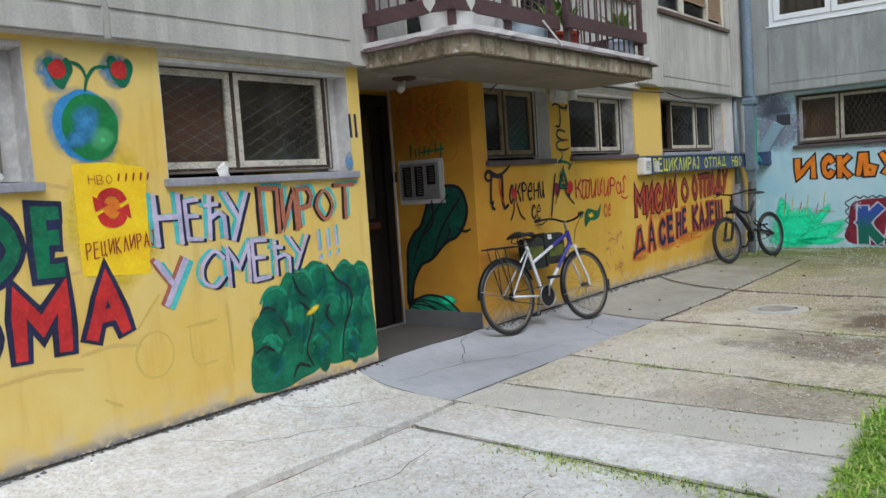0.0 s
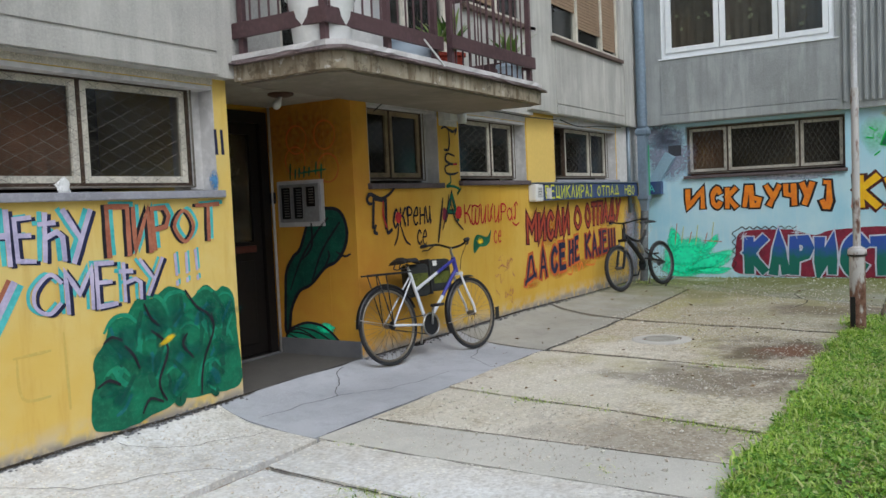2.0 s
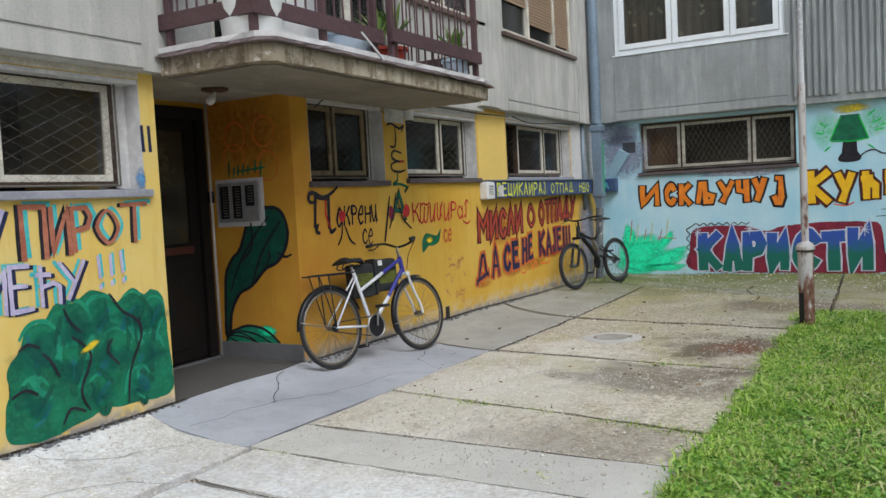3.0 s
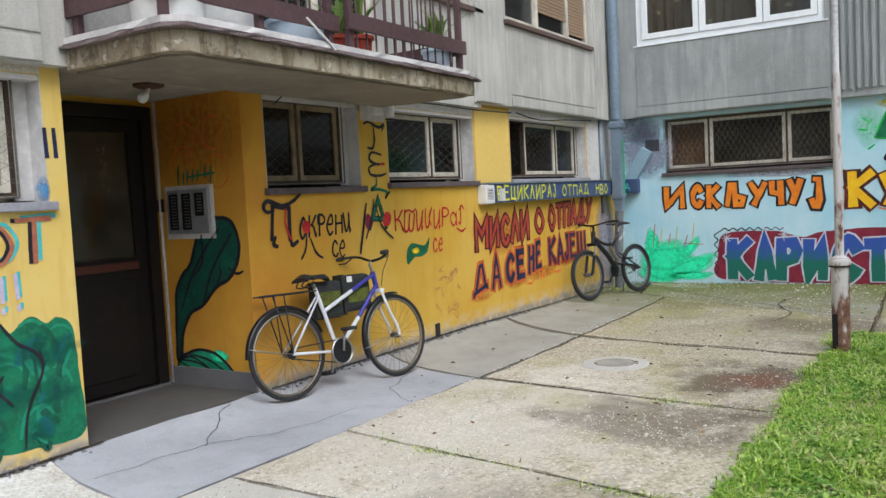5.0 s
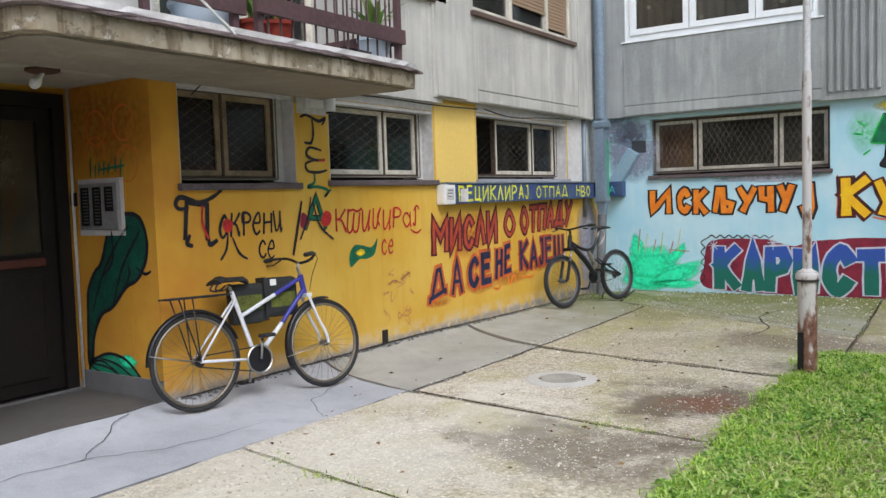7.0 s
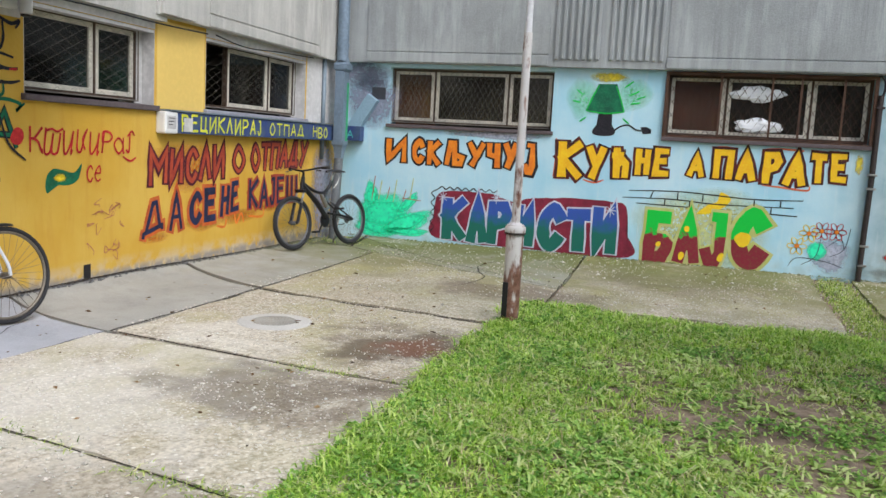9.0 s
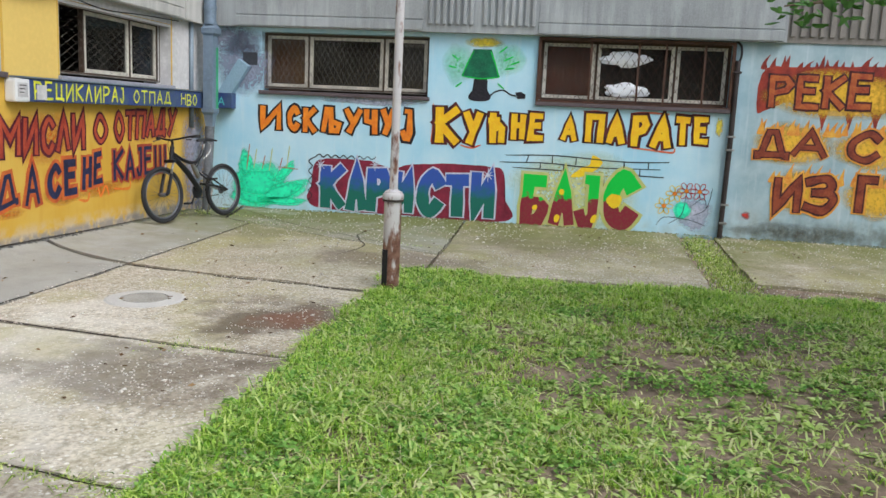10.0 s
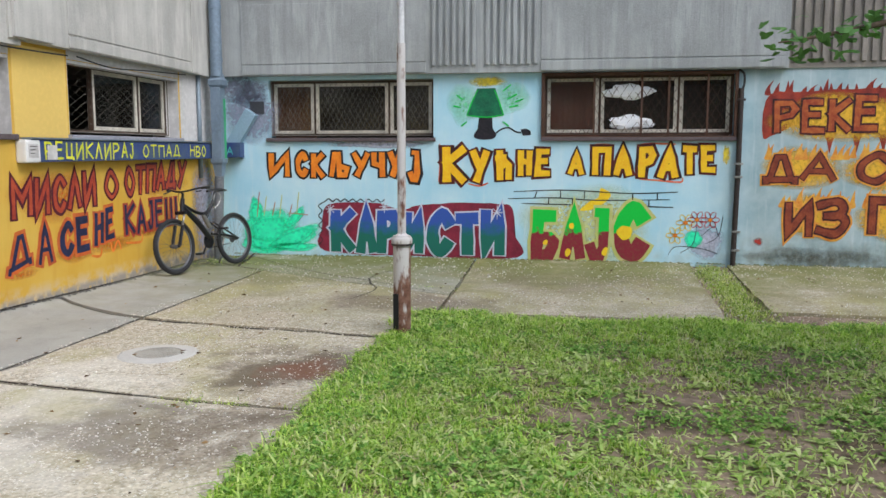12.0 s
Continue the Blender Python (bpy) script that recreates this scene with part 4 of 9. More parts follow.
for a, b, low in ((u0 + 0.06, -4.87, 0.10), (-4.79, u1 - 0.06, 0.5)):
    roll = part("roller_shutter", wboxed(wall_y, a, b, v1 - 0.07, v1 - 0.06, PROUD - 0.075, PROUD - 0.07), SHUTTER, w, "tan roller shutter")
    v = v0 + low
    while v < v1 - 0.08:
        part("slat", wboxed(wall_y, a, b, v, v + 0.036, PROUD - 0.07, PROUD - 0.058, bevel=0.004), SHUTTER, roll)
        v += 0.041
    pane = part("pane", wboxed(wall_y, a, b, v0 + 0.062, v1 - 0.062, PROUD - 0.095, PROUD - 0.09), CLEAR, w)
    pane.visible_shadow = False

# balcony door with glazed side light
w = tagged(new("door_2"), "glazed balcony door with a curtain behind", "balcony door", kind="structure")
u0, u1, v0, v1 = DOOR_BALC
part("door_frame", slab_wall(bmesh.new(), wall_y, [u0, u1], [v0, v1], [(u0 + 0.07, -7.4, v0 + 0.1, v1 - 0.06), (-7.32, -6.62, v0 + 0.1, v1 - 0.06), (-6.54, u1 - 0.07, v0 + 0.1, v1 - 0.06)], PROUD - 0.06, PROUD - 0.12), FLAKED, w, "flaking white door frame")
for a, b in ((u0 + 0.07, -7.4), (-7.32, -6.62), (-6.54, u1 - 0.07)):
    pane = part("pane", wboxed(wall_y, a, b, v0 + 0.1, v1 - 0.06, PROUD - 0.098, PROUD - 0.092), CLEAR, w)
    pane.visible_shadow = False
hanging_cloth("curtain", wall_y, -7.3, -5.95, 2.45, 4.4, -0.16, plain("grey_green_curtain", srgb(116, 128, 122), 0.9, vary=0.3, scale=5), "grey-green curtain behind the balcony door", 9)

# ---- entrance door ----
def at_door(u, v, d=0.0):
    return Vector((-7.47 + 1.029 * (u + 7.44), NOOK_Y - d, v))


door = tagged(new("door_1"), "dark brown entrance door with a frosted glass panel", "door", kind="structure")
part("door_frame", slab_wall(bmesh.new(), at_door, [-8.46, -7.44], [0.032, 2.138], [(-8.37, -7.53, 0.033, 2.04)], 0.035, -0.12), DOORWOOD, door)
leaf = part("door_leaf", slab_wall(bmesh.new(), at_door, [-8.366, -7.534], [0.045, 2.034], [(-8.27, -7.63, 1.02, 1.94)], 0.0, -0.05), DOORWOOD, door)
pane = part("pane", wboxed(at_door, -8.268, -7.632, 1.022, 1.938, -0.03, -0.022), FROST, leaf, "frosted brown glass")
part("kick_panel", wboxed(at_door, -8.25, -7.65, 0.14, 0.86, 0.001, 0.014, bevel=0.006), DOORWOOD, leaf)
part("push_bar", wboxed(at_door, -8.27, -7.63, 0.93, 0.99, 0.002, 0.03, bevel=0.008), plain("red_brown_push_bar", srgb(84, 44, 36), 0.5), leaf, "red-brown cross bar")
part("door_handle", tube(bmesh.new(), [at_door(-8.3, 1.02, 0.01), at_door(-8.3, 1.02, 0.06), at_door(-8.18, 1.02, 0.06)], 0.01, 8), CHROME, leaf, "worn metal handle", True)
part("threshold", wboxed(at_door, -8.46, -7.44, 0.012, 0.032, -0.1, 0.06, bevel=0.004), PLINTH, door)

# lamp on the recess ceiling
lampc = thing("ceiling_lamp", "bare white bulb lamp on a rusty round ceiling plate", "lamp")
part("base_plate", lathe(bmesh.new(), [(0.10, 2.184), (0.10, 2.168), (0.07, 2.158), (0.03, 2.156)], 24, Matrix.Translation((-8.02, 0.2, 0))), RUSTED, lampc, "rusty ceiling plate", True)
part("bulb", lathe(bmesh.new(), [(0.012, 0.0), (0.016, -0.03), (0.03, -0.06), (0.034, -0.085), (0.026, -0.11), (0.006, -0.122)], 18, Matrix.Translation((-8.02, 0.2, 2.158)) @ Matrix.Rotation(radians(38), 4, "Y")), WHITE, lampc, "unlit white bulb", True)

# conduit, intercom
setting("conduit", tubed([(NOOK_X1 - 0.02, NOOK_Y - 0.03, 0.02), (NOOK_X1 - 0.02, NOOK_Y - 0.03, 2.18)], 0.012, 8), GREYWASH, "white plastic cable conduit beside the door", "conduit", True)
inter = thing("intercom_panel", "grey metal intercom panel with three columns of buttons", "intercom")
part("body", wboxed(wall_recess, -0.60, -0.20, 1.17, 1.50, 0.0, 0.035, bevel=0.008), plain("brushed_grey_metal", srgb(166, 166, 168), 0.45, 0.5, scale=8), inter)
for k in range(3):
    u = -0.57 + k * 0.125
    v0 = 1.20 if k < 2 else 1.30
    strip = part("button_strip", wboxed(wall_recess, u, u + 0.085, v0, 1.47, 0.036, 0.042, bevel=0.003), BLACKPAINT, inter, "dark name strip")
    n = 11 if k < 2 else 6
    for j in range(n):
        v = 1.455 - j * 0.0225
        part("button", wboxed(wall_recess, u + 0.03, u + 0.075, v - 0.012, v - 0.002, 0.043, 0.047), CHROME, strip)
part("plaster_patch", wboxed(wall_recess, -0.64, -0.17, 1.13, 1.53, 0.001, 0.006, bevel=0.002), GREYWASH, inter, "rough white plaster edge")
sw = thing("light_switch", "small black light switch on the recess wall", "switch")
part("body", wboxed(wall_recess, -0.72, -0.66, 1.34, 1.44, 0.0, 0.025, bevel=0.005), BLACKPAINT, sw)

# floodlight box over the pillar
fl = thing("sensor_lamp", "dirty white sensor lamp screwed to the wall", "lamp")
part("body", wboxed(wall_y, -5.92, -5.78, 2.08, 2.2, 0.0, 0.07, bevel=0.008), WHITE, fl)
part("lamp_head", lathe(bmesh.new(), [(0.03, -0.07), (0.045, -0.06), (0.048, 0.04), (0.035, 0.06)], 18, Matrix.Translation((-5.73, -0.09, 2.12))), WHITE, fl, "", True)
part("lens", lathe(bmesh.new(), [(0.034, -0.085), (0.036, -0.07), (0.02, -0.068)], 16, Matrix.Translation((-5.73, -0.09, 2.12))), BLACKPAINT, fl, "dark lens", True)

# ---- box sign along the wall ----
sign = thing("box_sign", "long painted box sign with yellow lettering on dark blue", "sign", kind="")
SIGNBLUE = spray("dark_blue_sign_paint", srgb(44, 62, 120), srgb(66, 84, 110))
SIGNGREY = plain("grey_blue_sheet_metal", srgb(120, 132, 142), 0.5, 0.3, vary=0.25)
SIGNTEXT = spray("yellow_sign_paint", srgb(222, 222, 60), srgb(190, 196, 40))
part("body", wboxed(wall_y, -4.0, -0.40, 1.25, 1.45, 0.0, 0.10, bevel=0.008), SIGNBLUE, sign)
part("lid", wboxed(wall_y, -4.03, -0.38, 1.452, 1.468, 0.0, 0.115, bevel=0.004), SIGNGREY, sign, "grey sheet metal lid")
cap = part("end_cap", wboxed(wall_y, -4.10, -3.90, 1.245, 1.448, 0.0, 0.108, bevel=0.02), WHITE, sign, "white plastic end cap")
part("sticker", wboxed(wall_y, -4.07, -3.94, 1.29, 1.41, 0.109, 0.112), GREYWASH, cap, "pale paper sticker")
part("sticker", wboxed(wall_y, -3.80, -3.66, 1.27, 1.40, 0.101, 0.104), GREYWASH, sign, "torn white sticker")
for k in range(3):
    part("bar", wboxed(wall_y, -4.05, -3.96 - 0.015 * k, 1.385 - k * 0.03, 1.393 - k * 0.03, 0.1125, 0.1135), PIPE_DARK, cap, "printed line")

# ---- downpipe in the corner ----
dp = thing("downpipe", "blue-grey painted downpipe with a square lower duct", "downpipe")
px, py = -0.42, -0.20
part("pipe", tubed([(px, py, 2.30), (px, py, 9.0)], 0.075, 18, cap=False), PIPE, dp, "", True)
for z in (2.48, 3.15, 4.6):
    part("collar", tubed([(px, py, z), (px, py, z + 0.05)], 0.083, 18), PIPE, dp, "", True)
part("funnel", lathe(bmesh.new(), [(0.075, 0.14), (0.10, 0.07), (0.13, 0.04), (0.13, -0.02), (0.10, -0.05)], 4, Matrix.Translation((px + 0.02, py, 2.21)) @ Matrix.Rotation(radians(45), 4, "Z")), PIPE, dp)
part("duct", boxed(px - 0.065, px + 0.105, py - 0.06, py + 0.07, 1.22, 2.16, bevel=0.008), PIPE, dp)
part("elbow", lathe(bmesh.new(), [(0.06, -0.2), (0.09, -0.03), (0.115, 0.0), (0.12, 0.05)], 4, Matrix.Translation((px - 0.0, py, 1.2)) @ Matrix.Rotation(radians(45), 4, "Z")), PIPE, dp)
part("pipe", tubed([(px - 0.01, py, 1.02), (px - 0.02, py + 0.02, 0.5), (px - 0.02, py + 0.04, level(px, py) - 0.02)], 0.06, 14), plain("grey_lower_pipe", srgb(112, 116, 120), 0.7, vary=0.3), dp, "grey lower pipe", True)
GREENSPRAY = spray("green_spray", srgb(46, 140, 92), srgb(70, 170, 120))
part("paint_patch", boxed(px + 0.107, px + 0.110, py - 0.05, py + 0.06, 1.24, 2.0), GREENSPRAY, dp, "green sprayed paint")
part("paint_patch", boxed(px + 0.04, px + 0.10, py - 0.064, py - 0.0615, 1.24, 2.02), GREENSPRAY, dp, "green sprayed paint")
setting("conduit", tubed([(-0.60, -0.03, 1.0), (-0.60, -0.03, 2.3)], 0.03, 8), SIGNGREY, "grey conduit beside the downpipe", "conduit", True)

# chute and blue box on the blue wall
chute = thing("wall_chute", "pale blue sheet metal chute leading into a hole in the wall", "chute")
CHUTE_AT = Matrix(((0, 1, 0, 0), (-1, 0, 0, -0.19), (0, 0, 1, 1.36), (0, 0, 0, 1))) @ Matrix.Rotation(radians(33), 4, "Y")
part("duct", boxed(-0.085, 0.085, -0.11, -0.004, 0.0, 0.60, m=CHUTE_AT, bevel=0.006), plain("pale_blue_sheet_metal", srgb(150, 178, 196), 0.55, 0.2, vary=0.2), chute)
# flat dark plate: the shade inside the hole put into its colour
part("hole_patch", wboxed(wall_x, 0.40, 0.60, 1.84, 2.0, 0.001, 0.01, bevel=0.003), plain("hole_shade", srgb(60, 62, 68), 0.9, vary=0.4), chute, "dark flat patch in place of the hole's shaded depth")
bx = thing("wall_box", "small dark blue painted box on the blue wall", "box")
part("body", wboxed(wall_x, -0.0, 0.30, 1.26, 1.46, 0.0, 0.14, bevel=0.006), SIGNBLUE, bx)

# dark conduit running down the blue wall
pc = thing("wall_conduit", "dark painted cable pipe clamped to the blue wall", "pipe")
part("pipe", tubed([wall_x(6.70, 2.10, 0.04), wall_x(6.70, 1.2, 0.04), wall_x(6.68, level(0, -6.7) - 0.03, 0.04)], 0.032, 10), PIPE_DARK, pc, "", True)
part("cable", tubed(curve([wall_x(6.66, 2.33, 0.03), wall_x(6.72, 2.27, 0.05), wall_x(6.73, 2.15, 0.04), wall_x(6.70, 2.05, 0.04)]), 0.014, 7), BLACK, pc, "black cable", True)
for v in (1.95, 1.18, 1.02, 0.35, 0.12):
    part("clamp", wboxed(wall_x, 6.655, 6.75, v, v + 0.025, 0.0, 0.078, bevel=0.003), CHROME if v < 1.5 else PIPE_DARK, pc)

# cables below the concrete
def sagging(name, pts, r, label):
    tagged(link(name, tubed(curve(pts, 8), r, 6), BLACK, True), label, "cable")


sagging("cable", [wall_y(-6.95, 2.21, 0.07), wall_y(-6.6, 2.235, 0.09), wall_y(-5.9, 2.215, 0.085), wall_y(-5.0, 2.225, 0.09), wall_y(-4.2, 2.22, 0.085), wall_y(-3.4, 2.235, 0.085)], 0.007, "thin black cable strung under the concrete edge")
sagging("cable", [wall_y(-6.95, 2.21, 0.07), wall_y(-7.0, 2.16, 0.03), wall_y(-7.02, 2.10, -0.05)], 0.006, "thin black cable bent into the window")
sagging("cable", [wall_y(-3.2, 2.25, 0.05), wall_y(-2.6, 2.20, 0.05), wall_y(-1.9, 2.235, 0.06), wall_y(-1.0, 2.27, 0.06)], 0.007, "thin black cable sagging over the window")


# ---- balcony ----
BX0, BX1, BY, BZ0, BZ1 = -8.80, -5.72, -1.0, 2.155, 2.30
bal = thing("balcony", "concrete balcony with a crumbling edge and brown railing", "balcony", kind="structure")


def balcony_outline(inset, y_out=0.0):
    return [(BX0 + inset, -0.10), (BX0 + inset, BY + 0.10 + inset), (BX0 + 0.08 + inset, BY + inset), (BX1 - 0.25 - inset, BY + inset), (BX1 - inset, BY + 0.05 + inset), (BX1 - 0.06 - inset, -0.10)]


def plate(bm, outline, z0, z1, rough=0.0, seed=0):
    pts = []
    for a, b in zip(outline, outline[1:] + outline[:1]):
        n = max(1, int((Vector(b) - Vector(a)).length / 0.09))
        for k in range(n):
            p = Vector(a).lerp(Vector(b), k / n)
            pts.append(p)
    lo, hi = [], []
    for p in pts:
        q = Vector((noise.noise((p.x * 9, p.y * 9, seed)), noise.noise((p.x * 9, p.y * 9, seed + 5.0)), noise.noise((p.x * 7, p.y * 7, seed + 8.0)))) * rough
        lo.append(bm.verts.new((p.x + q.x, p.y + q.y, z0 + q.z)))
        hi.append(bm.verts.new((p.x, p.y, z1)))
    bm.faces.new(lo[::-1])
    bm.faces.new(hi)
    n = len(pts)
    for k in range(n):
        bm.faces.new((lo[k], lo[(k + 1) % n], hi[(k + 1) % n], hi[k]))
    return bm


PEELEDGE = plain("peeling_lilac_grey_edge", srgb(122, 108, 108), 0.7, vary=0.6, scale=16, bump=0.6)
part("slab", plate(bmesh.new(), balcony_outline(0.0), BZ0, BZ1 - 0.035, 0.009, 2), FLAKY, bal, "stained concrete slab with a broken edge")
part("flashing", plate(bmesh.new(), balcony_outline(-0.045), BZ1 - 0.033, BZ1 - 0.017, 0.022, 6), PEELEDGE, bal, "weathered metal drip edge")
part("flashing", plate(bmesh.new(), balcony_outline(-0.022), BZ1 - 0.015, BZ1 - 0.003, 0.014, 16), PEELEDGE, bal, "bent second layer of the drip edge")
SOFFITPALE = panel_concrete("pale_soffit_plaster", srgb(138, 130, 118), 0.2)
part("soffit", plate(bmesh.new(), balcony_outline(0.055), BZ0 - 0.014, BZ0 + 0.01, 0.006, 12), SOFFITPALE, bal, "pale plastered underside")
SCREED = panel_concrete("crumbling_screed", srgb(222, 218, 216), 0.3)
part("screed", plate(bmesh.new(), balcony_outline(-0.01), BZ1 - 0.002, BZ1 + 0.035, 0.02, 9), SCREED, bal, "crumbling grey screed")
# railing: two lengths of broad board, posts, thin bars
part("rail_board", boxed(BX0 + 0.02, BX0 + 0.045, BY + 0.13, 0.0, 2.45, 2.555, bevel=0.004), RAIL, bal, "broad brown rail board")
part("rail_board", boxed(BX0 + 0.02, -7.36, BY + 0.10, BY + 0.13, 2.45, 2.555, bevel=0.004), RAIL, bal, "broad brown rail board")
part("rail_board", boxed(-7.34, BX1 - 0.12, BY + 0.035, BY + 0.065, 2.47, 2.575, bevel=0.004), RAIL, bal, "broad brown rail board")
part("rail_board", boxed(BX1 - 0.145, BX1 - 0.12, BY + 0.07, -0.09, 2.47, 2.575, bevel=0.004), RAIL, bal, "broad brown rail board")
for x, y in ((BX0 + 0.06, -0.14), (BX0 + 0.06, BY + 0.15), (-7.42, BY + 0.15), (-7.28, BY + 0.09), (BX1 - 0.15, BY + 0.09), (-8.05, BY + 0.15)):
    part("post", boxed(x - 0.022, x + 0.022, y - 0.022, y + 0.022, BZ1, 3.2, bevel=0.003), RAIL, bal)
for k in range(9):
    y = -0.22 - k * 0.085
    part("bar", tubed([(BX0 + 0.06, y, 2.54), (BX0 + 0.06, y, 3.2)], 0.008, 6), RAIL, bal)
for k in range(12):
    x = BX0 + 0.16 + k * 0.105
    part("bar", tubed([(x, BY + 0.15, 2.56), (x, BY + 0.15, 3.2)], 0.008, 6), RAIL, bal)
for k in range(12):
    x = -7.2 + k * 0.108
    part("bar", tubed([(x, BY + 0.09, 2.33), (x, BY + 0.09, 3.2)], 0.008, 6), RAIL, bal)
for k in range(8):
    y = BY + 0.16 + k * 0.09
    part("bar", tubed([(BX1 - 0.15, y, 2.33), (BX1 - 0.15, y, 3.2)], 0.008, 6), RAIL, bal)
part("top_rail", boxed(BX0 + 0.02, -7.36, BY + 0.12, BY + 0.18, 3.2, 3.25, bevel=0.004), RAIL, bal)
part("top_rail", boxed(-7.34, BX1 - 0.12, BY + 0.06, BY + 0.12, 3.2, 3.25, bevel=0.004), RAIL, bal)
part("top_rail", boxed(BX0 + 0.03, BX0 + 0.09, BY + 0.19, -0.09, 3.2, 3.25, bevel=0.004), RAIL, bal)
part("top_rail", boxed(BX1 - 0.18, BX1 - 0.12, BY + 0.13, -0.09, 3.2, 3.25, bevel=0.004), RAIL, bal)

ZF = BZ1 + 0.035


def bucket(name, x, y, r, h, mat, label, category="tub", rim=0.015):
    ob = thing(name, label, category, Matrix.Translation((x, y, ZF)), group="pots and tubs on the balcony")
    part("body", lathe(bmesh.new(), [(r * 0.82, 0.0), (r * 0.86, 0.01), (r, h - 0.02), (r, h), (r - 0.012, h), (r * 0.80, 0.03)], 28), mat, ob, "", True)
    part("rim", lathe(bmesh.new(), [(r, h - 0.03), (r + rim, h - 0.028), (r + rim, h - 0.004), (r, h - 0.002)], 28), mat, ob, "", True)
    return ob


bucket("plastic_tub", -8.58, -0.70, 0.22, 0.34, WHITE, "large white plastic tub standing on the balcony")
bucket("plastic_tub", -7.42, -0.60, 0.21, 0.22, PALEBLUE, "pale blue plastic basin standing on the balcony", "basin")
bucket("flower_pot", -7.13, -0.70, 0.085, 0.15, REDPOT, "red clay flower pot standing on the balcony", "flower pot")
bucket("flower_pot", -6.93, -0.72, 0.095, 0.17, REDPOT, "red clay flower pot standing on the balcony", "flower pot")
bucket("flower_pot", -5.96, -0.76, 0.12, 0.19, PALEBLUE, "pale blue plastic flower pot at the railing", "flower pot")
cab = thing("balcony_cabinet", "white metal cabinet standing behind the railing", "cabinet")
part("body", boxed(-8.33, -7.86, -0.68, -0.30, ZF, ZF + 0.86, bevel=0.012), PALEBLUE, cab)
part("door", boxed(-8.31, -7.88, -0.696, -0.682, ZF + 0.04, ZF + 0.83, bevel=0.005), WHITE, cab)
box2 = thing("storage_box", "low black plastic planter box on the balcony", "planter")
part("body", boxed(-6.44, -6.12, -0.86, -0.70, ZF, ZF + 0.06, bevel=0.008), BLACKPAINT, box2)
rod = tagged(link("thin_rod", tubed([(-7.80, BY - 0.0, 2.46), (-7.62, BY - 0.02, 2.33), (-7.58, BY - 0.03, 2.285)], 0.007, 6), WHITE, True), "thin white rod lying over the balcony edge", "rod")

LEAFMAT = blades("pot_plant_leaf", [srgb(60, 92, 40), srgb(120, 150, 70), srgb(190, 200, 130)])


def pot_plant(x, y, z, h, n, seed, label, wide=0.03):
    rnd = random.Random(seed)
    bm = bmesh.new()
    for k in range(n):
        a, lean = rnd.uniform(0, 6.28), rnd.uniform(0.15, 0.7)
        d, side = Vector((math.cos(a), math.sin(a), 0)), Vector((-math.sin(a), math.cos(a), 0))
        hh = h * rnd.uniform(0.55, 1.0)
        prev = None
        for s in range(5):
            t = s / 4
            c = Vector((x, y, z)) + d * (lean * hh * t * t) + Vector((0, 0, hh * t * (1 - 0.25 * t * lean)))
            w = wide * math.sin(math.pi * (0.12 + 0.85 * t)) * rnd.uniform(0.9, 1.1)
            row = [bm.verts.new(c - side * w), bm.verts.new(c + Vector((0, 0, -0.2 * w))), bm.verts.new(c + side * w)]
            if prev:
                bm.faces.new((prev[0], prev[1], row[1], row[0]))
                bm.faces.new((prev[1], prev[2], row[2], row[1]))
            prev = row
    tagged(link("pot_plant", bm, LEAFMAT, True), label, "plant", "plants on the balcony")


pot_plant(-7.13, -0.70, ZF + 0.10, 0.42, 16, 1, "leafy green pot plant in a red clay pot", 0.022)
pot_plant(-6.93, -0.72, ZF + 0.12, 0.45, 18, 2, "variegated pot plant in a red clay pot", 0.025)
pot_plant(-5.96, -0.76, ZF + 0.14, 0.42, 12, 3, "broad-leaved pot plant in a pale blue pot", 0.045)
pot_plant(-8.58, -0.70, ZF + 0.25, 0.40, 30, 4, "dried brown stalks standing in the white tub", 0.006)


# ---- bicycles ----
def wheel(parent, x, z, r, mats, spokes=28, tyre=0.02):
    tyre_mat, rim_mat, spoke_mat = mats
    w = new("wheel")
    w.parent = parent
    w.location = (x, 0, z)

    def loop(rad, n=40):
        return [(rad * math.cos(2 * math.pi * k / n), 0, rad * math.sin(2 * math.pi * k / n)) for k in range(n)]

    part("tyre", tube(bmesh.new(), loop(r - tyre), tyre, 8, closed=True), tyre_mat, w, "", True)
    part("rim", tube(bmesh.new(), loop(r - 2 * tyre - 0.008), 0.011, 6, closed=True), rim_mat, w, "", True)
    part("hub", tubed([(0, -0.05, 0), (0, -0.03, 0), (0, 0.03, 0), (0, 0.05, 0)], [0.012, 0.024, 0.024, 0.012], 10), rim_mat, w, "", True)
    bm = bmesh.new()
    for k in range(spokes):
        a = 2 * math.pi * k / spokes
        b = a + (0.5 if k % 4 < 2 else -0.5)
        s = 0.028 if k % 2 else -0.028
        tube(bm, [(0.022 * math.cos(b), s, 0.022 * math.sin(b)), ((r - 2 * tyre - 0.012) * math.cos(a), 0, (r - 2 * tyre - 0.012) * math.sin(a))], 0.0014, 3, cap=False)
    part("spokes", bm, spoke_mat, w)
    return w


def arc(cx, cz, r, a0, a1, n=14, y=0.0):
    return [(cx + r * math.cos(radians(a0 + (a1 - a0) * k / n)), y, cz + r * math.sin(radians(a0 + (a1 - a0) * k / n))) for k in range(n + 1)]


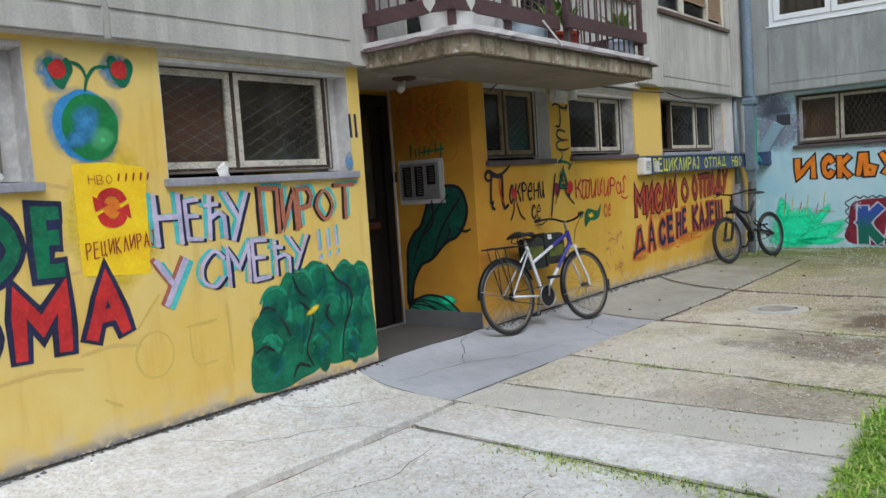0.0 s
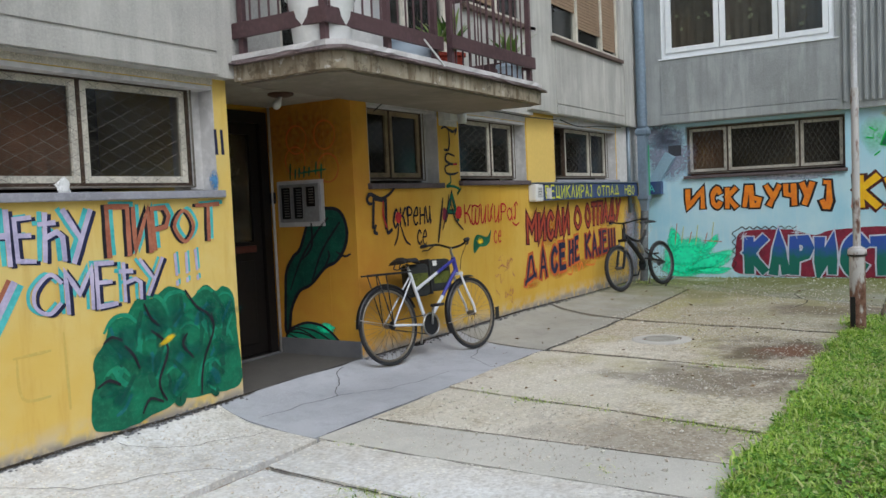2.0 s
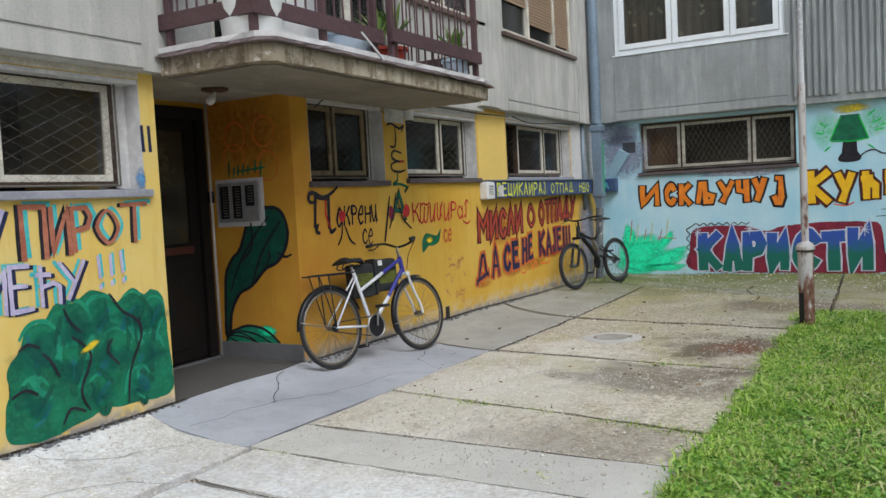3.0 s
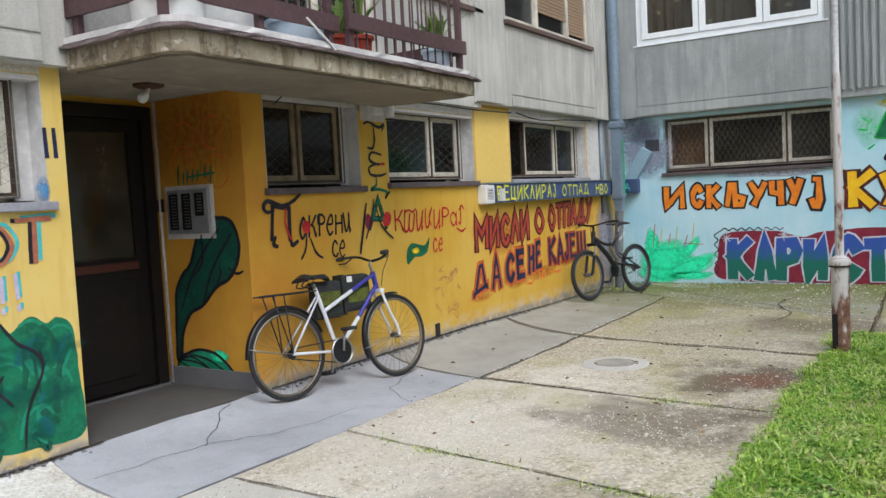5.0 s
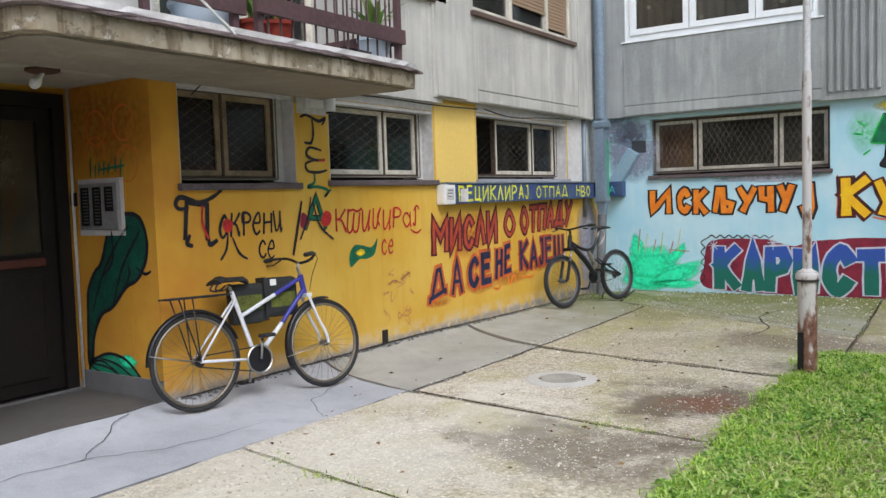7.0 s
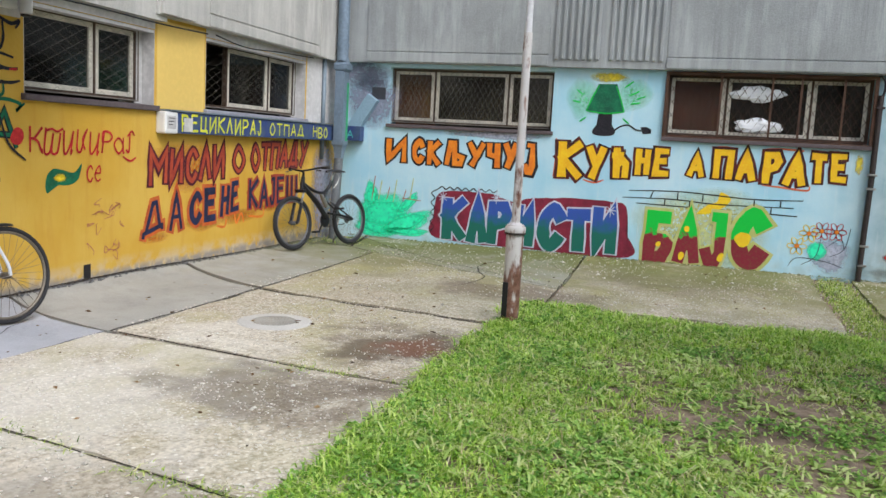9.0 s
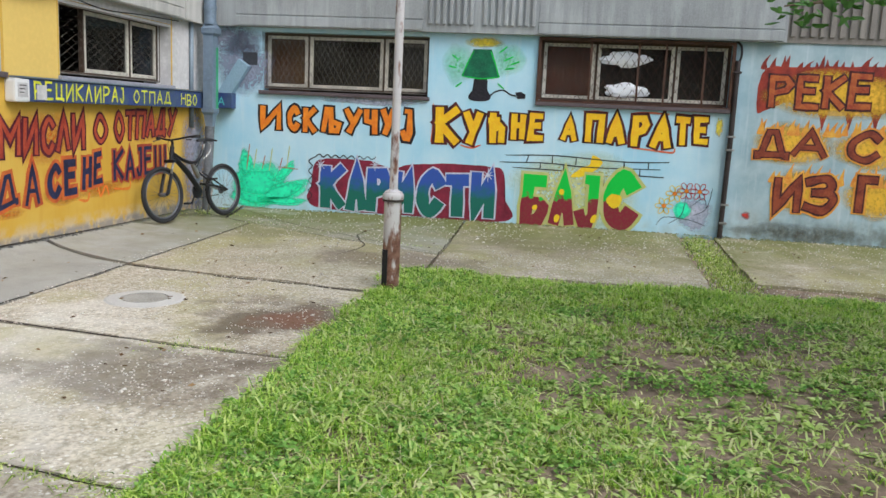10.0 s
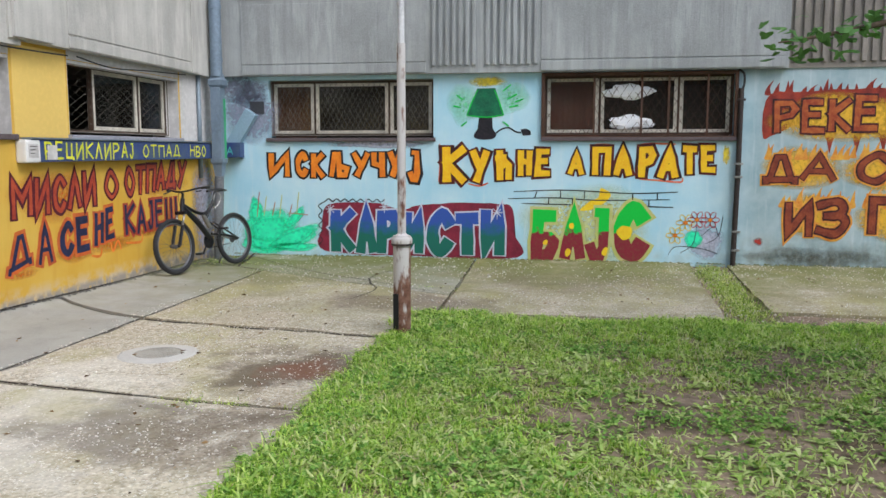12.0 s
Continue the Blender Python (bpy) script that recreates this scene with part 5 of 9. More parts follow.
def fender(parent, cx, cz, r, a0, a1, w, mat):
    bm = bmesh.new()
    rows = []
    for x, _, z in arc(cx, cz, r, a0, a1, 20):
        out = Vector((x - cx, 0, z - cz)).normalized()
        c = Vector((x, 0, z))
        rows.append([bm.verts.new(c + Vector((0, s * w, 0)) - out * (0.018 * s * s)) for s in (-1, -0.5, 0, 0.5, 1)])
    for a, b in zip(rows, rows[1:]):
        for k in range(4):
            bm.faces.new((a[k], a[k + 1], b[k + 1], b[k]))
    ob = part("mudguard", bm, mat, parent, "", True)
    s = ob.modifiers.new("thickness", "SOLIDIFY")
    s.thickness = 0.003


def stand_on(rear, front, lean):
    """A pose with x from the rear wheel's foot to the front one's, leaning about that line."""
    a, b = Vector(rear), Vector(front)
    x = (b - a).normalized()
    y = Vector((0, 0, 1)).cross(x).normalized()
    z = x.cross(y)
    m = Matrix((x, y, z)).transposed().to_4x4()
    m.translation = a
    return m @ Matrix.Rotation(radians(lean), 4, "X")


def city_bicycle(m):
    b = thing("city_bicycle", "old white and blue city bicycle with rack leaning on the wall", "bicycle", m)
    R, WB = 0.332, 1.065
    dull = plain("dull_worn_rim", srgb(124, 116, 104), 0.5, 0.5, vary=0.35, scale=20)
    mats = (BLACK, dull, dull)
    wheel(b, 0, R, R, mats, 32, 0.016)
    wheel(b, WB, R, R, mats, 32, 0.016)
    bb, seat, head_t, head_b = (0.46, 0, 0.29), (0.31, 0, 0.78), (0.90, 0, 0.86), (0.925, 0, 0.72)
    mid = (0.365, 0, 0.60)
    part("seat_tube", tubed([bb, seat], 0.016, 10), BIKEWHITE, b, "", True)
    part("main_tube", tubed([mid, (0.66, 0, 0.73)], 0.015, 10), BIKEWHITE, b, "", True)
    part("main_tube", tubed([(0.66, 0, 0.73), (0.895, 0, 0.835)], 0.0152, 10), BIKEBLUE, b, "violet-blue upper tube", True)
    part("down_tube", tubed([bb, (0.70, 0, 0.52)], 0.017, 10), BIKEWHITE, b, "", True)
    part("down_tube", tubed([(0.70, 0, 0.52), (0.915, 0, 0.745)], 0.0172, 10), BIKEBLUE, b, "violet-blue lower tube", True)
    part("head_tube", tubed([head_b, head_t], 0.021, 12), BIKEBLUE, b, "violet-blue head tube", True)
    for s in (1, -1):
        part("chain_stay", tubed([(bb[0], 0.03 * s, bb[2]), (0, 0.06 * s, R)], 0.010, 8), BIKEWHITE, b, "", True)
        part("seat_stay", tubed([(0.325, 0.018 * s, 0.72), (0, 0.06 * s, R)], 0.008, 8), BIKEWHITE, b, "", True)
        part("fork_blade", tubed(curve([(0.93, 0.045 * s, 0.70), (0.985, 0.05 * s, 0.54), (1.05, 0.05 * s, 0.41), (WB, 0.05 * s, R)], 4), 0.011, 8), BIKEWHITE, b, "", True)
    part("fork_crown", boxed(0.905, 0.955, -0.055, 0.055, 0.69, 0.72, bevel=0.008), BIKEWHITE, b)
    part("seat_post", tubed([seat, (0.292, 0, 0.835)], 0.012, 8), CHROME, b, "", True)
    sd = bmesh.new()
    rows = []
    for t in (0, 0.15, 0.35, 0.6, 0.85, 1):
        x = 0.175 + 0.27 * t
        w = 0.085 * (1 - t) ** 0.7 + 0.02
        rows.append([sd.verts.new((x, w * math.cos(k * math.pi / 5), 0.848 + 0.035 * math.sin(k * math.pi / 5) - (0.025 if t in (0, 1) else 0) + 0.012 * (t < 0.2))) for k in range(6)])
    for r0, r1 in zip(rows, rows[1:]):
        for k in range(5):
            sd.faces.new((r0[k], r0[k + 1], r1[k + 1], r1[k]))
        sd.faces.new((r0[5], r0[0], r1[0], r1[5]))
    sd.faces.new(rows[0][::-1])
    sd.faces.new(rows[-1])
    bmesh.ops.recalc_face_normals(sd, faces=sd.faces)
    saddle = part("saddle", sd, BLACK, b, "worn black saddle", True)
    for s in (0.035, -0.035):
        part("spring", tubed(curve([(0.19, s, 0.838), (0.17, s, 0.803), (0.23, s, 0.793), (0.29, s, 0.828)], 4), 0.006, 6), BLACKPAINT, saddle, "", True)
    part("stem", tubed([head_t, (0.88, 0, 0.92), (0.90, 0, 0.945)], 0.012, 8), CHROME, b, "", True)
    for s in (1, -1):
        hb = part("handlebar", tubed(curve([(0.90, 0.0, 0.945), (0.935, 0.08 * s, 0.96), (0.92, 0.18 * s, 0.995), (0.85, 0.26 * s, 1.0), (0.79, 0.29 * s, 0.995)], 5), 0.011, 8), BLACKPAINT, b, "", True)
        part("grip", tubed([(0.84, 0.264 * s, 1.0), (0.745, 0.305 * s, 0.99)], 0.016, 8), BLACK, hb, "", True)
        part("brake_lever", tubed([(0.89, 0.22 * s, 0.99), (0.84, 0.25 * s, 0.955), (0.79, 0.27 * s, 0.955)], 0.006, 6), BLACKPAINT, hb, "", True)
    part("brake_cable", tubed(curve([(0.90, -0.2, 0.99), (1.0, -0.1, 0.97), (1.0, -0.02, 0.86), (0.96, -0.02, 0.74)], 6), 0.003, 5), BLACK, b, "", True)
    fender(b, 0, R, R + 0.022, 20, 178, 0.03, BLACKPAINT)
    fender(b, WB, R, R + 0.022, 80, 205, 0.03, BLACKPAINT)
    rk = part("rack", boxed(-0.18, 0.20, -0.006, 0.006, 0.755, 0.765), BLACKPAINT, b, "black steel luggage rack")
    for s in (1, -1):
        part("rack_rail", tubed([(0.28, 0.05 * s, 0.765), (-0.18, 0.06 * s, 0.765), (-0.21, 0.03 * s, 0.765)], 0.008, 6), BLACKPAINT, rk, "", True)
        for x in (-0.02, -0.12):
            part("rack_stay", tubed([(x, 0.06 * s, 0.765), (0.0, 0.066 * s, R)], 0.005, 6), BLACKPAINT, rk, "", True)
        part("mudguard_stay", tubed([(-0.335, 0.03 * s, R + 0.08), (0, 0.065 * s, R)], 0.003, 5), CHROME, b, "", True)
        part("mudguard_stay", tubed([(WB - 0.36, 0.03 * s, R - 0.06), (WB, 0.055 * s, R)], 0.003, 5), CHROME, b, "", True)
    for k in range(5):
        part("rack_rung", tubed([(-0.17 + 0.09 * k, -0.055, 0.766), (-0.17 + 0.09 * k, 0.055, 0.766)], 0.005, 5), BLACKPAINT, rk)
    Y = Matrix.Rotation(radians(90), 4, "X")
    cr = part("chainring", lathe(bmesh.new(), [(0.03, -0.004), (0.088, -0.004), (0.092, 0.0), (0.088, 0.004), (0.03, 0.004)], 28, Matrix.Translation((bb[0], -0.045, bb[2])) @ Y), BLACKPAINT, b, "", True)
    part("chain_guard", tube(bmesh.new(), arc(bb[0], bb[2], 0.098, 0, 350, 35, -0.052), 0.008, 6, closed=True), CHROME, cr, "chrome ring", True)
    for s, a in ((-1, 82), (1, 262)):
        tip = (bb[0] + 0.165 * math.cos(radians(a)), 0.075 * s, bb[2] + 0.165 * math.sin(radians(a)))
        ck = part("crank", tubed([(bb[0], 0.065 * s, bb[2]), tip], 0.010, 8), CHROME, b, "", True)
        part("pedal", boxed(tip[0] - 0.045, tip[0] + 0.045, tip[1] + 0.01 * s, tip[1] + 0.10 * s, tip[2] - 0.013, tip[2] + 0.013, bevel=0.005), BLACK, ck)
    part("chain", tube(tube(bmesh.new(), [(bb[0], -0.046, bb[2] + 0.09), (0, -0.046, R + 0.035)], 0.005, 5), [(bb[0], -0.046, bb[2] - 0.09), (0, -0.046, R - 0.035)], 0.005, 5), BLACKPAINT, b)
    part("sprocket", lathe(bmesh.new(), [(0.02, -0.006), (0.037, -0.003), (0.037, 0.003), (0.02, 0.006)], 20, Matrix.Translation((0, -0.046, R)) @ Y), BLACKPAINT, b)
    return b


BIKE_AT = stand_on((-7.315, -0.24, level(-7.315, -0.24) + 0.008), (-6.275, -0.44, level(-6.275, -0.44) + 0.008), -7.0)
city_bicycle(BIKE_AT)
bag = thing("bicycle_bag", "black saddlebag with yellow-green print strapped inside the bicycle frame", "bag", BIKE_AT)
for x0, x1 in ((0.33, 0.60), (0.605, 0.89)):
    pocket = part("pocket", boxed(x0, x1, 0.03, 0.13, 0.54 if x0 < 0.5 else 0.57, 0.83 if x0 < 0.5 else 0.86, bevel=0.035), BAGCLOTH, bag)
    part("print", boxed(x0 + 0.04, x1 - 0.03, 0.026, 0.0295, 0.64, 0.745, bevel=0.001), BAGPRINT, pocket, "faded yellow-green print")
part("label", boxed(0.65, 0.70, 0.025, 0.0295, 0.80, 0.845), WHITE, bag, "white label")
part("strap", boxed(0.594, 0.612, 0.02, 0.135, 0.55, 0.865, bevel=0.004), BLACK, bag)


def mountain_bicycle(m):
    b = thing("mountain_bicycle", "black full-suspension mountain bicycle leaning in the corner", "bicycle", m)
    R, WB = 0.325, 1.06
    grey = plain("grey_worn_rim", srgb(110, 112, 116), 0.45, 0.5, vary=0.2)
    mats = (BLACK, grey, grey)
    wheel(b, 0, R, R, mats, 28, 0.026)
    wheel(b, WB, R, R, mats, 28, 0.026)
    bb = (0.42, 0, 0.33)
    part("main_tube", tubed([(0.45, 0, 0.36), (0.62, 0, 0.56), (0.86, 0, 0.77)], [0.03, 0.034, 0.03], 12), BLACKPAINT, b, "", True)
    part("top_tube", tubed(curve([(0.86, 0, 0.80), (0.66, 0, 0.70), (0.48, 0, 0.68), (0.34, 0, 0.78)], 5), 0.02, 10), BLACKPAINT, b, "", True)
    part("head_tube", tubed([(0.885, 0, 0.72), (0.85, 0, 0.87)], 0.026, 12), BLACKPAINT, b, "", True)
    part("seat_tube", tubed([(0.48, 0, 0.62), (0.33, 0, 0.82)], 0.018, 10), BLACKPAINT, b, "", True)
    part("seat_post", tubed([(0.34, 0, 0.80), (0.285, 0, 0.93)], 0.013, 8), CHROME, b, "", True)
    for s in (1, -1):
        part("swing_arm", tubed([(0.45, 0.03 * s, 0.42), (0.2, 0.055 * s, 0.38), (0, 0.06 * s, R)], 0.013, 8), CHROME if s < 0 else BLACKPAINT, b, "", True)
        part("swing_arm", tubed([(0.40, 0.03 * s, 0.56), (0, 0.06 * s, R)], 0.011, 8), BLACKPAINT, b, "", True)
        leg = part("fork_leg", tubed([(0.905, 0.055 * s, 0.70), (0.965, 0.055 * s, 0.54)], 0.014, 8), CHROME, b, "", True)
        part("fork_slider", tubed([(0.955, 0.055 * s, 0.56), (WB - 0.03, 0.055 * s, R + 0.02), (WB, 0.055 * s, R)], 0.02, 8), BLACKPAINT, leg, "", True)
        hb = part("handlebar", tubed(curve([(0.86, 0, 0.945), (0.85, 0.1 * s, 0.955), (0.80, 0.22 * s, 0.975), (0.77, 0.33 * s, 0.975)], 5), 0.011, 8), BLACKPAINT, b, "", True)
        part("grip", tubed([(0.79, 0.245 * s, 0.975), (0.77, 0.35 * s, 0.975)], 0.016, 8), BLACK, hb, "", True)
        part("brake_lever", tubed([(0.82, 0.2 * s, 0.96), (0.88, 0.24 * s, 0.94), (0.86, 0.3 * s, 0.94)], 0.006, 6), BLACKPAINT, hb, "", True)
    part("shock", tubed([(0.44, 0, 0.50), (0.50, 0, 0.60), (0.54, 0, 0.66)], [0.028, 0.03, 0.016], 10), CHROME, b, "coil shock absorber", True)
    part("fork_crown", boxed(0.875, 0.93, -0.07, 0.07, 0.685, 0.725, bevel=0.008), BLACKPAINT, b)
    part("stem", tubed([(0.85, 0, 0.87), (0.84, 0, 0.92), (0.865, 0, 0.945)], 0.016, 8), BLACKPAINT, b, "", True)
    sd = bmesh.new()
    rows = []
    for t in (0, 0.2, 0.45, 0.75, 1):
        x, w = 0.15 + 0.27 * t, 0.07 * (1 - t) ** 0.7 + 0.018
        rows.append([sd.verts.new((x, w * math.cos(k * math.pi / 5), 0.935 + 0.03 * math.sin(k * math.pi / 5) - (0.012 if t in (0, 1) else 0))) for k in range(6)])
    for r0, r1 in zip(rows, rows[1:]):
        for k in range(5):
            sd.faces.new((r0[k], r0[k + 1], r1[k + 1], r1[k]))
        sd.faces.new((r0[5], r0[0], r1[0], r1[5]))
    sd.faces.new(rows[0][::-1])
    sd.faces.new(rows[-1])
    bmesh.ops.recalc_face_normals(sd, faces=sd.faces)
    part("saddle", sd, BLACK, b, "", True)
    Y = Matrix.Rotation(radians(90), 4, "X")
    part("chainring", lathe(bmesh.new(), [(0.03, -0.004), (0.085, -0.004), (0.09, 0.0), (0.085, 0.004), (0.03, 0.004)], 24, Matrix.Translation((bb[0], -0.05, bb[2])) @ Y), BLACKPAINT, b, "", True)
    for s, a in ((-1, -60), (1, 120)):
        tip = (bb[0] + 0.165 * math.cos(radians(a)), 0.08 * s, bb[2] + 0.165 * math.sin(radians(a)))
        ck = part("crank", tubed([(bb[0], 0.07 * s, bb[2]), tip], 0.010, 8), BLACKPAINT, b, "", True)
        part("pedal", boxed(tip[0] - 0.04, tip[0] + 0.04, tip[1] + 0.01 * s, tip[1] + 0.09 * s, tip[2] - 0.012, tip[2] + 0.012, bevel=0.004), BLACK, ck)
    part("chain", tube(tube(bmesh.new(), [(bb[0], -0.05, bb[2] + 0.085), (0, -0.05, R + 0.04)], 0.005, 5), [(bb[0], -0.05, bb[2] - 0.085), (0.03, -0.05, R - 0.06)], 0.005, 5), BLACKPAINT, b)
    part("cassette", lathe(bmesh.new(), [(0.02, -0.02), (0.055, -0.012), (0.04, 0.004), (0.03, 0.01)], 20, Matrix.Translation((0, -0.05, R)) @ Y), grey, b)
    part("kickstand", tubed([(0.12, -0.07, 0.34), (0.17, -0.14, 0.03)], 0.010, 7), CHROME, b, "pale metal kickstand", True)
    part("brake_cable", tubed(curve([(0.85, 0.12, 0.96), (0.97, 0.06, 0.93), (0.93, 0.02, 0.78)], 6), 0.003, 5), BLACK, b, "", True)
    part("saddle_cable", tubed(curve([(0.30, 0.04, 0.93), (0.24, 0.05, 0.86), (0.30, 0.04, 0.76), (0.36, 0.02, 0.72)], 6), 0.003, 5), CHROME, b, "", True)
    return b


mountain_bicycle(stand_on((-0.80, -0.57, level(-0.80, -0.57) + 0.01), (-1.84, -0.28, level(-1.84, -0.28) + 0.01), 5.0))

# ---- pole ----
PX, PY = -4.21, -3.455
pole = thing("steel_pole", "slim white steel pole in a rusty sleeve at the lawn's edge", "pole", Matrix.Translation((PX, PY, 0)))
zb = level(PX, PY) - 0.05
part("sleeve", tubed([(0, 0, zb), (0.0, 0, 0.68)], 0.070, 20), SCALING, pole, "rusty sleeve with scaling paint", True)
cap = part("collar", lathe(bmesh.new(), [(0.071, 0.615), (0.083, 0.62), (0.085, 0.64), (0.082, 0.66), (0.071, 0.672), (0.045, 0.69), (0.03, 0.70)], 20), SCALING, pole, "", True)
part("clamp_ring", lathe(bmesh.new(), [(0.072, 0.60), (0.085, 0.604), (0.085, 0.618), (0.072, 0.622)], 20), PIPE_DARK, cap, "", True)
part("tube", tubed([(0, 0, 0.68), (0.012, 0, 2.18)], 0.034, 16), SCALING, pole, "white tube with scaling paint", True)
part("tube", tubed([(0.012, 0, 2.16), (0.03, 0, 6.0)], 0.027, 14), POLE, pole, "thinner white upper tube", True)
# slot is not cut; the shade inside it is a black plate
part("hatch", boxed(-0.074, -0.05, 0.015, 0.058, zb + 0.1, 0.22), BLACKPAINT, pole, "black plate for the slot's shaded inside")

# ---- manhole ----
MANHOLERING = smooth_concrete("patched_cement", srgb(194, 191, 184))
mh = thing("manhole_cover", "round iron manhole cover set in a cement ring", "manhole cover", Matrix.Translation((-5.17, -1.85, level(-5.17, -1.85) + 0.004)))
part("ring", lathe(bmesh.new(), [(0.17, -0.02), (0.17, 0.006), (0.26, 0.004), (0.31, -0.01)], 26), MANHOLERING, mh, "irregular cement ring", False)
part("cover", lathe(bmesh.new(), [(0.02, 0.006), (0.13, 0.008), (0.155, 0.006), (0.165, -0.01)], 26), plain("dark_cast_iron", srgb(168, 164, 154), 0.7, 0.2, vary=0.3, scale=20, bump=0.5), mh, "", False)

# hole at the foot of the wall, its shaded depth painted as a black plate
setting("wall_hole_patch", wboxed(wall_y, -5.04, -4.96, -0.02, 0.13, 0.001, 0.008, bevel=0.003), BLACKPAINT, "flat black patch for the shaded hole at the wall's foot", "hole")


# ---- murals and lettering ----
# a painter's alphabet: strokes on a grid 8 wide and 9 high; l: angular, c: curved, o: closed round
ALPHABET = {
    "А": "l00 49 80|l23 63", "Б": "l79 09 00 60 82 83 64 04", "В": "l04 54 77 59 09 00 60 82 54", "Г": "l00 09 79",
    "Д": "l00 01 81 80|l11 39 59 71", "Е": "l79 09 00 80|l05 65", "З": "c08 59 77 55 25|c25 65 83 50 01", "И": "l09 00 89 80",
    "Ј": "l39 79 72 50 20 02", "К": "l00 09|l89 05 80", "Л": "l00 49 80", "Љ": "l00 29 49 40 70 83 44", "М": "l00 09 44 89 80",
    "Н": "l00 09|l80 89|l05 85", "О": "o49 84 40 04", "П": "l00 09 89 80", "Р": "l00 09 69 87 65 04", "С": "c87 59 16 12 50 82",
    "Т": "l40 49|l09 89", "Ћ": "l20 29|l07 57|l24 65 84 80", "У": "l09 44|l89 20", "Ц": "l09 01 81 80|l69 61", "Ч": "l09 05 84|l89 80",
    "Ш": "l09 00 80 89|l49 40", "!": "l49 43|l41 40", "о": "o49 84 40 04", "к": "l00 09|c89 35 05 54 80 81", "р": "l10 19|c05 09 59 87 65 15",
    "е": "c05 75 69 38 04 30 71", "н": "l00 09|l80 89|l05 85", "и": "c09 11 30 64 79|c79 70 81", "с": "c87 59 16 12 50 82",
    "т": "c09 00 30 47|c47 40 70 87|c08 39 68 99", "в": "c09 11 40 66 79 55 71", "а": "o47 83 40 04|c87 81 90", "ј": "c69 62 40 11",
}
WIDE = {"М": 0.95, "Ш": 1.0, "Љ": 1.1, "Д": 0.9, "Ј": 0.5, "!": 0.3, "т": 0.95, "ј": 0.5}


def letter_strokes(ch):
    """The letter's lines in a unit box, with their kind."""
    return [(line[0], [(int(p[0]) / 8, int(p[1]) / 9) for p in line[1:].split()]) for line in ALPHABET[ch].split("|")]


def ribbon(bm, at, pts, w, d, closed=False, uneven=1.0, seed=0.0):
    """A brush line of even weight with mitred corners and square, slightly uneven ends."""
    pts = [Vector(p) for p in pts]
    n = len(pts)
    if not closed:
        pts[0] = pts[0] + (pts[0] - pts[1]).normalized() * w * 0.3
        pts[-1] = pts[-1] + (pts[-1] - pts[-2]).normalized() * w * 0.3
    rows = []
    for k, p in enumerate(pts):
        a = (p - pts[k - 1]).normalized() if (k or closed) else None
        b = (pts[(k + 1) % n] - p).normalized() if (k + 1 < n or closed) else None
        a, b = a or b, b or a
        na, nb = Vector((-a.y, a.x)), Vector((-b.y, b.x))
        m = na + nb
        m = m.normalized() if m.length > 0.05 else na
        ww = w / 2 * (1 + 0.22 * uneven * noise.noise((p.x * 9, p.y * 9, seed)))
        m = m * ww / max(0.5, m.dot(na))
        dd = d + 0.00003 * k
        rows.append((bm.verts.new(at(*(p + m), dd)), bm.verts.new(at(*(p - m), dd))))
    pairs = list(zip(rows, rows[1:])) + ([(rows[-1], rows[0])] if closed else [])
    for p, q in pairs:
        bm.faces.new((p[0], p[1], q[1], q[0]))


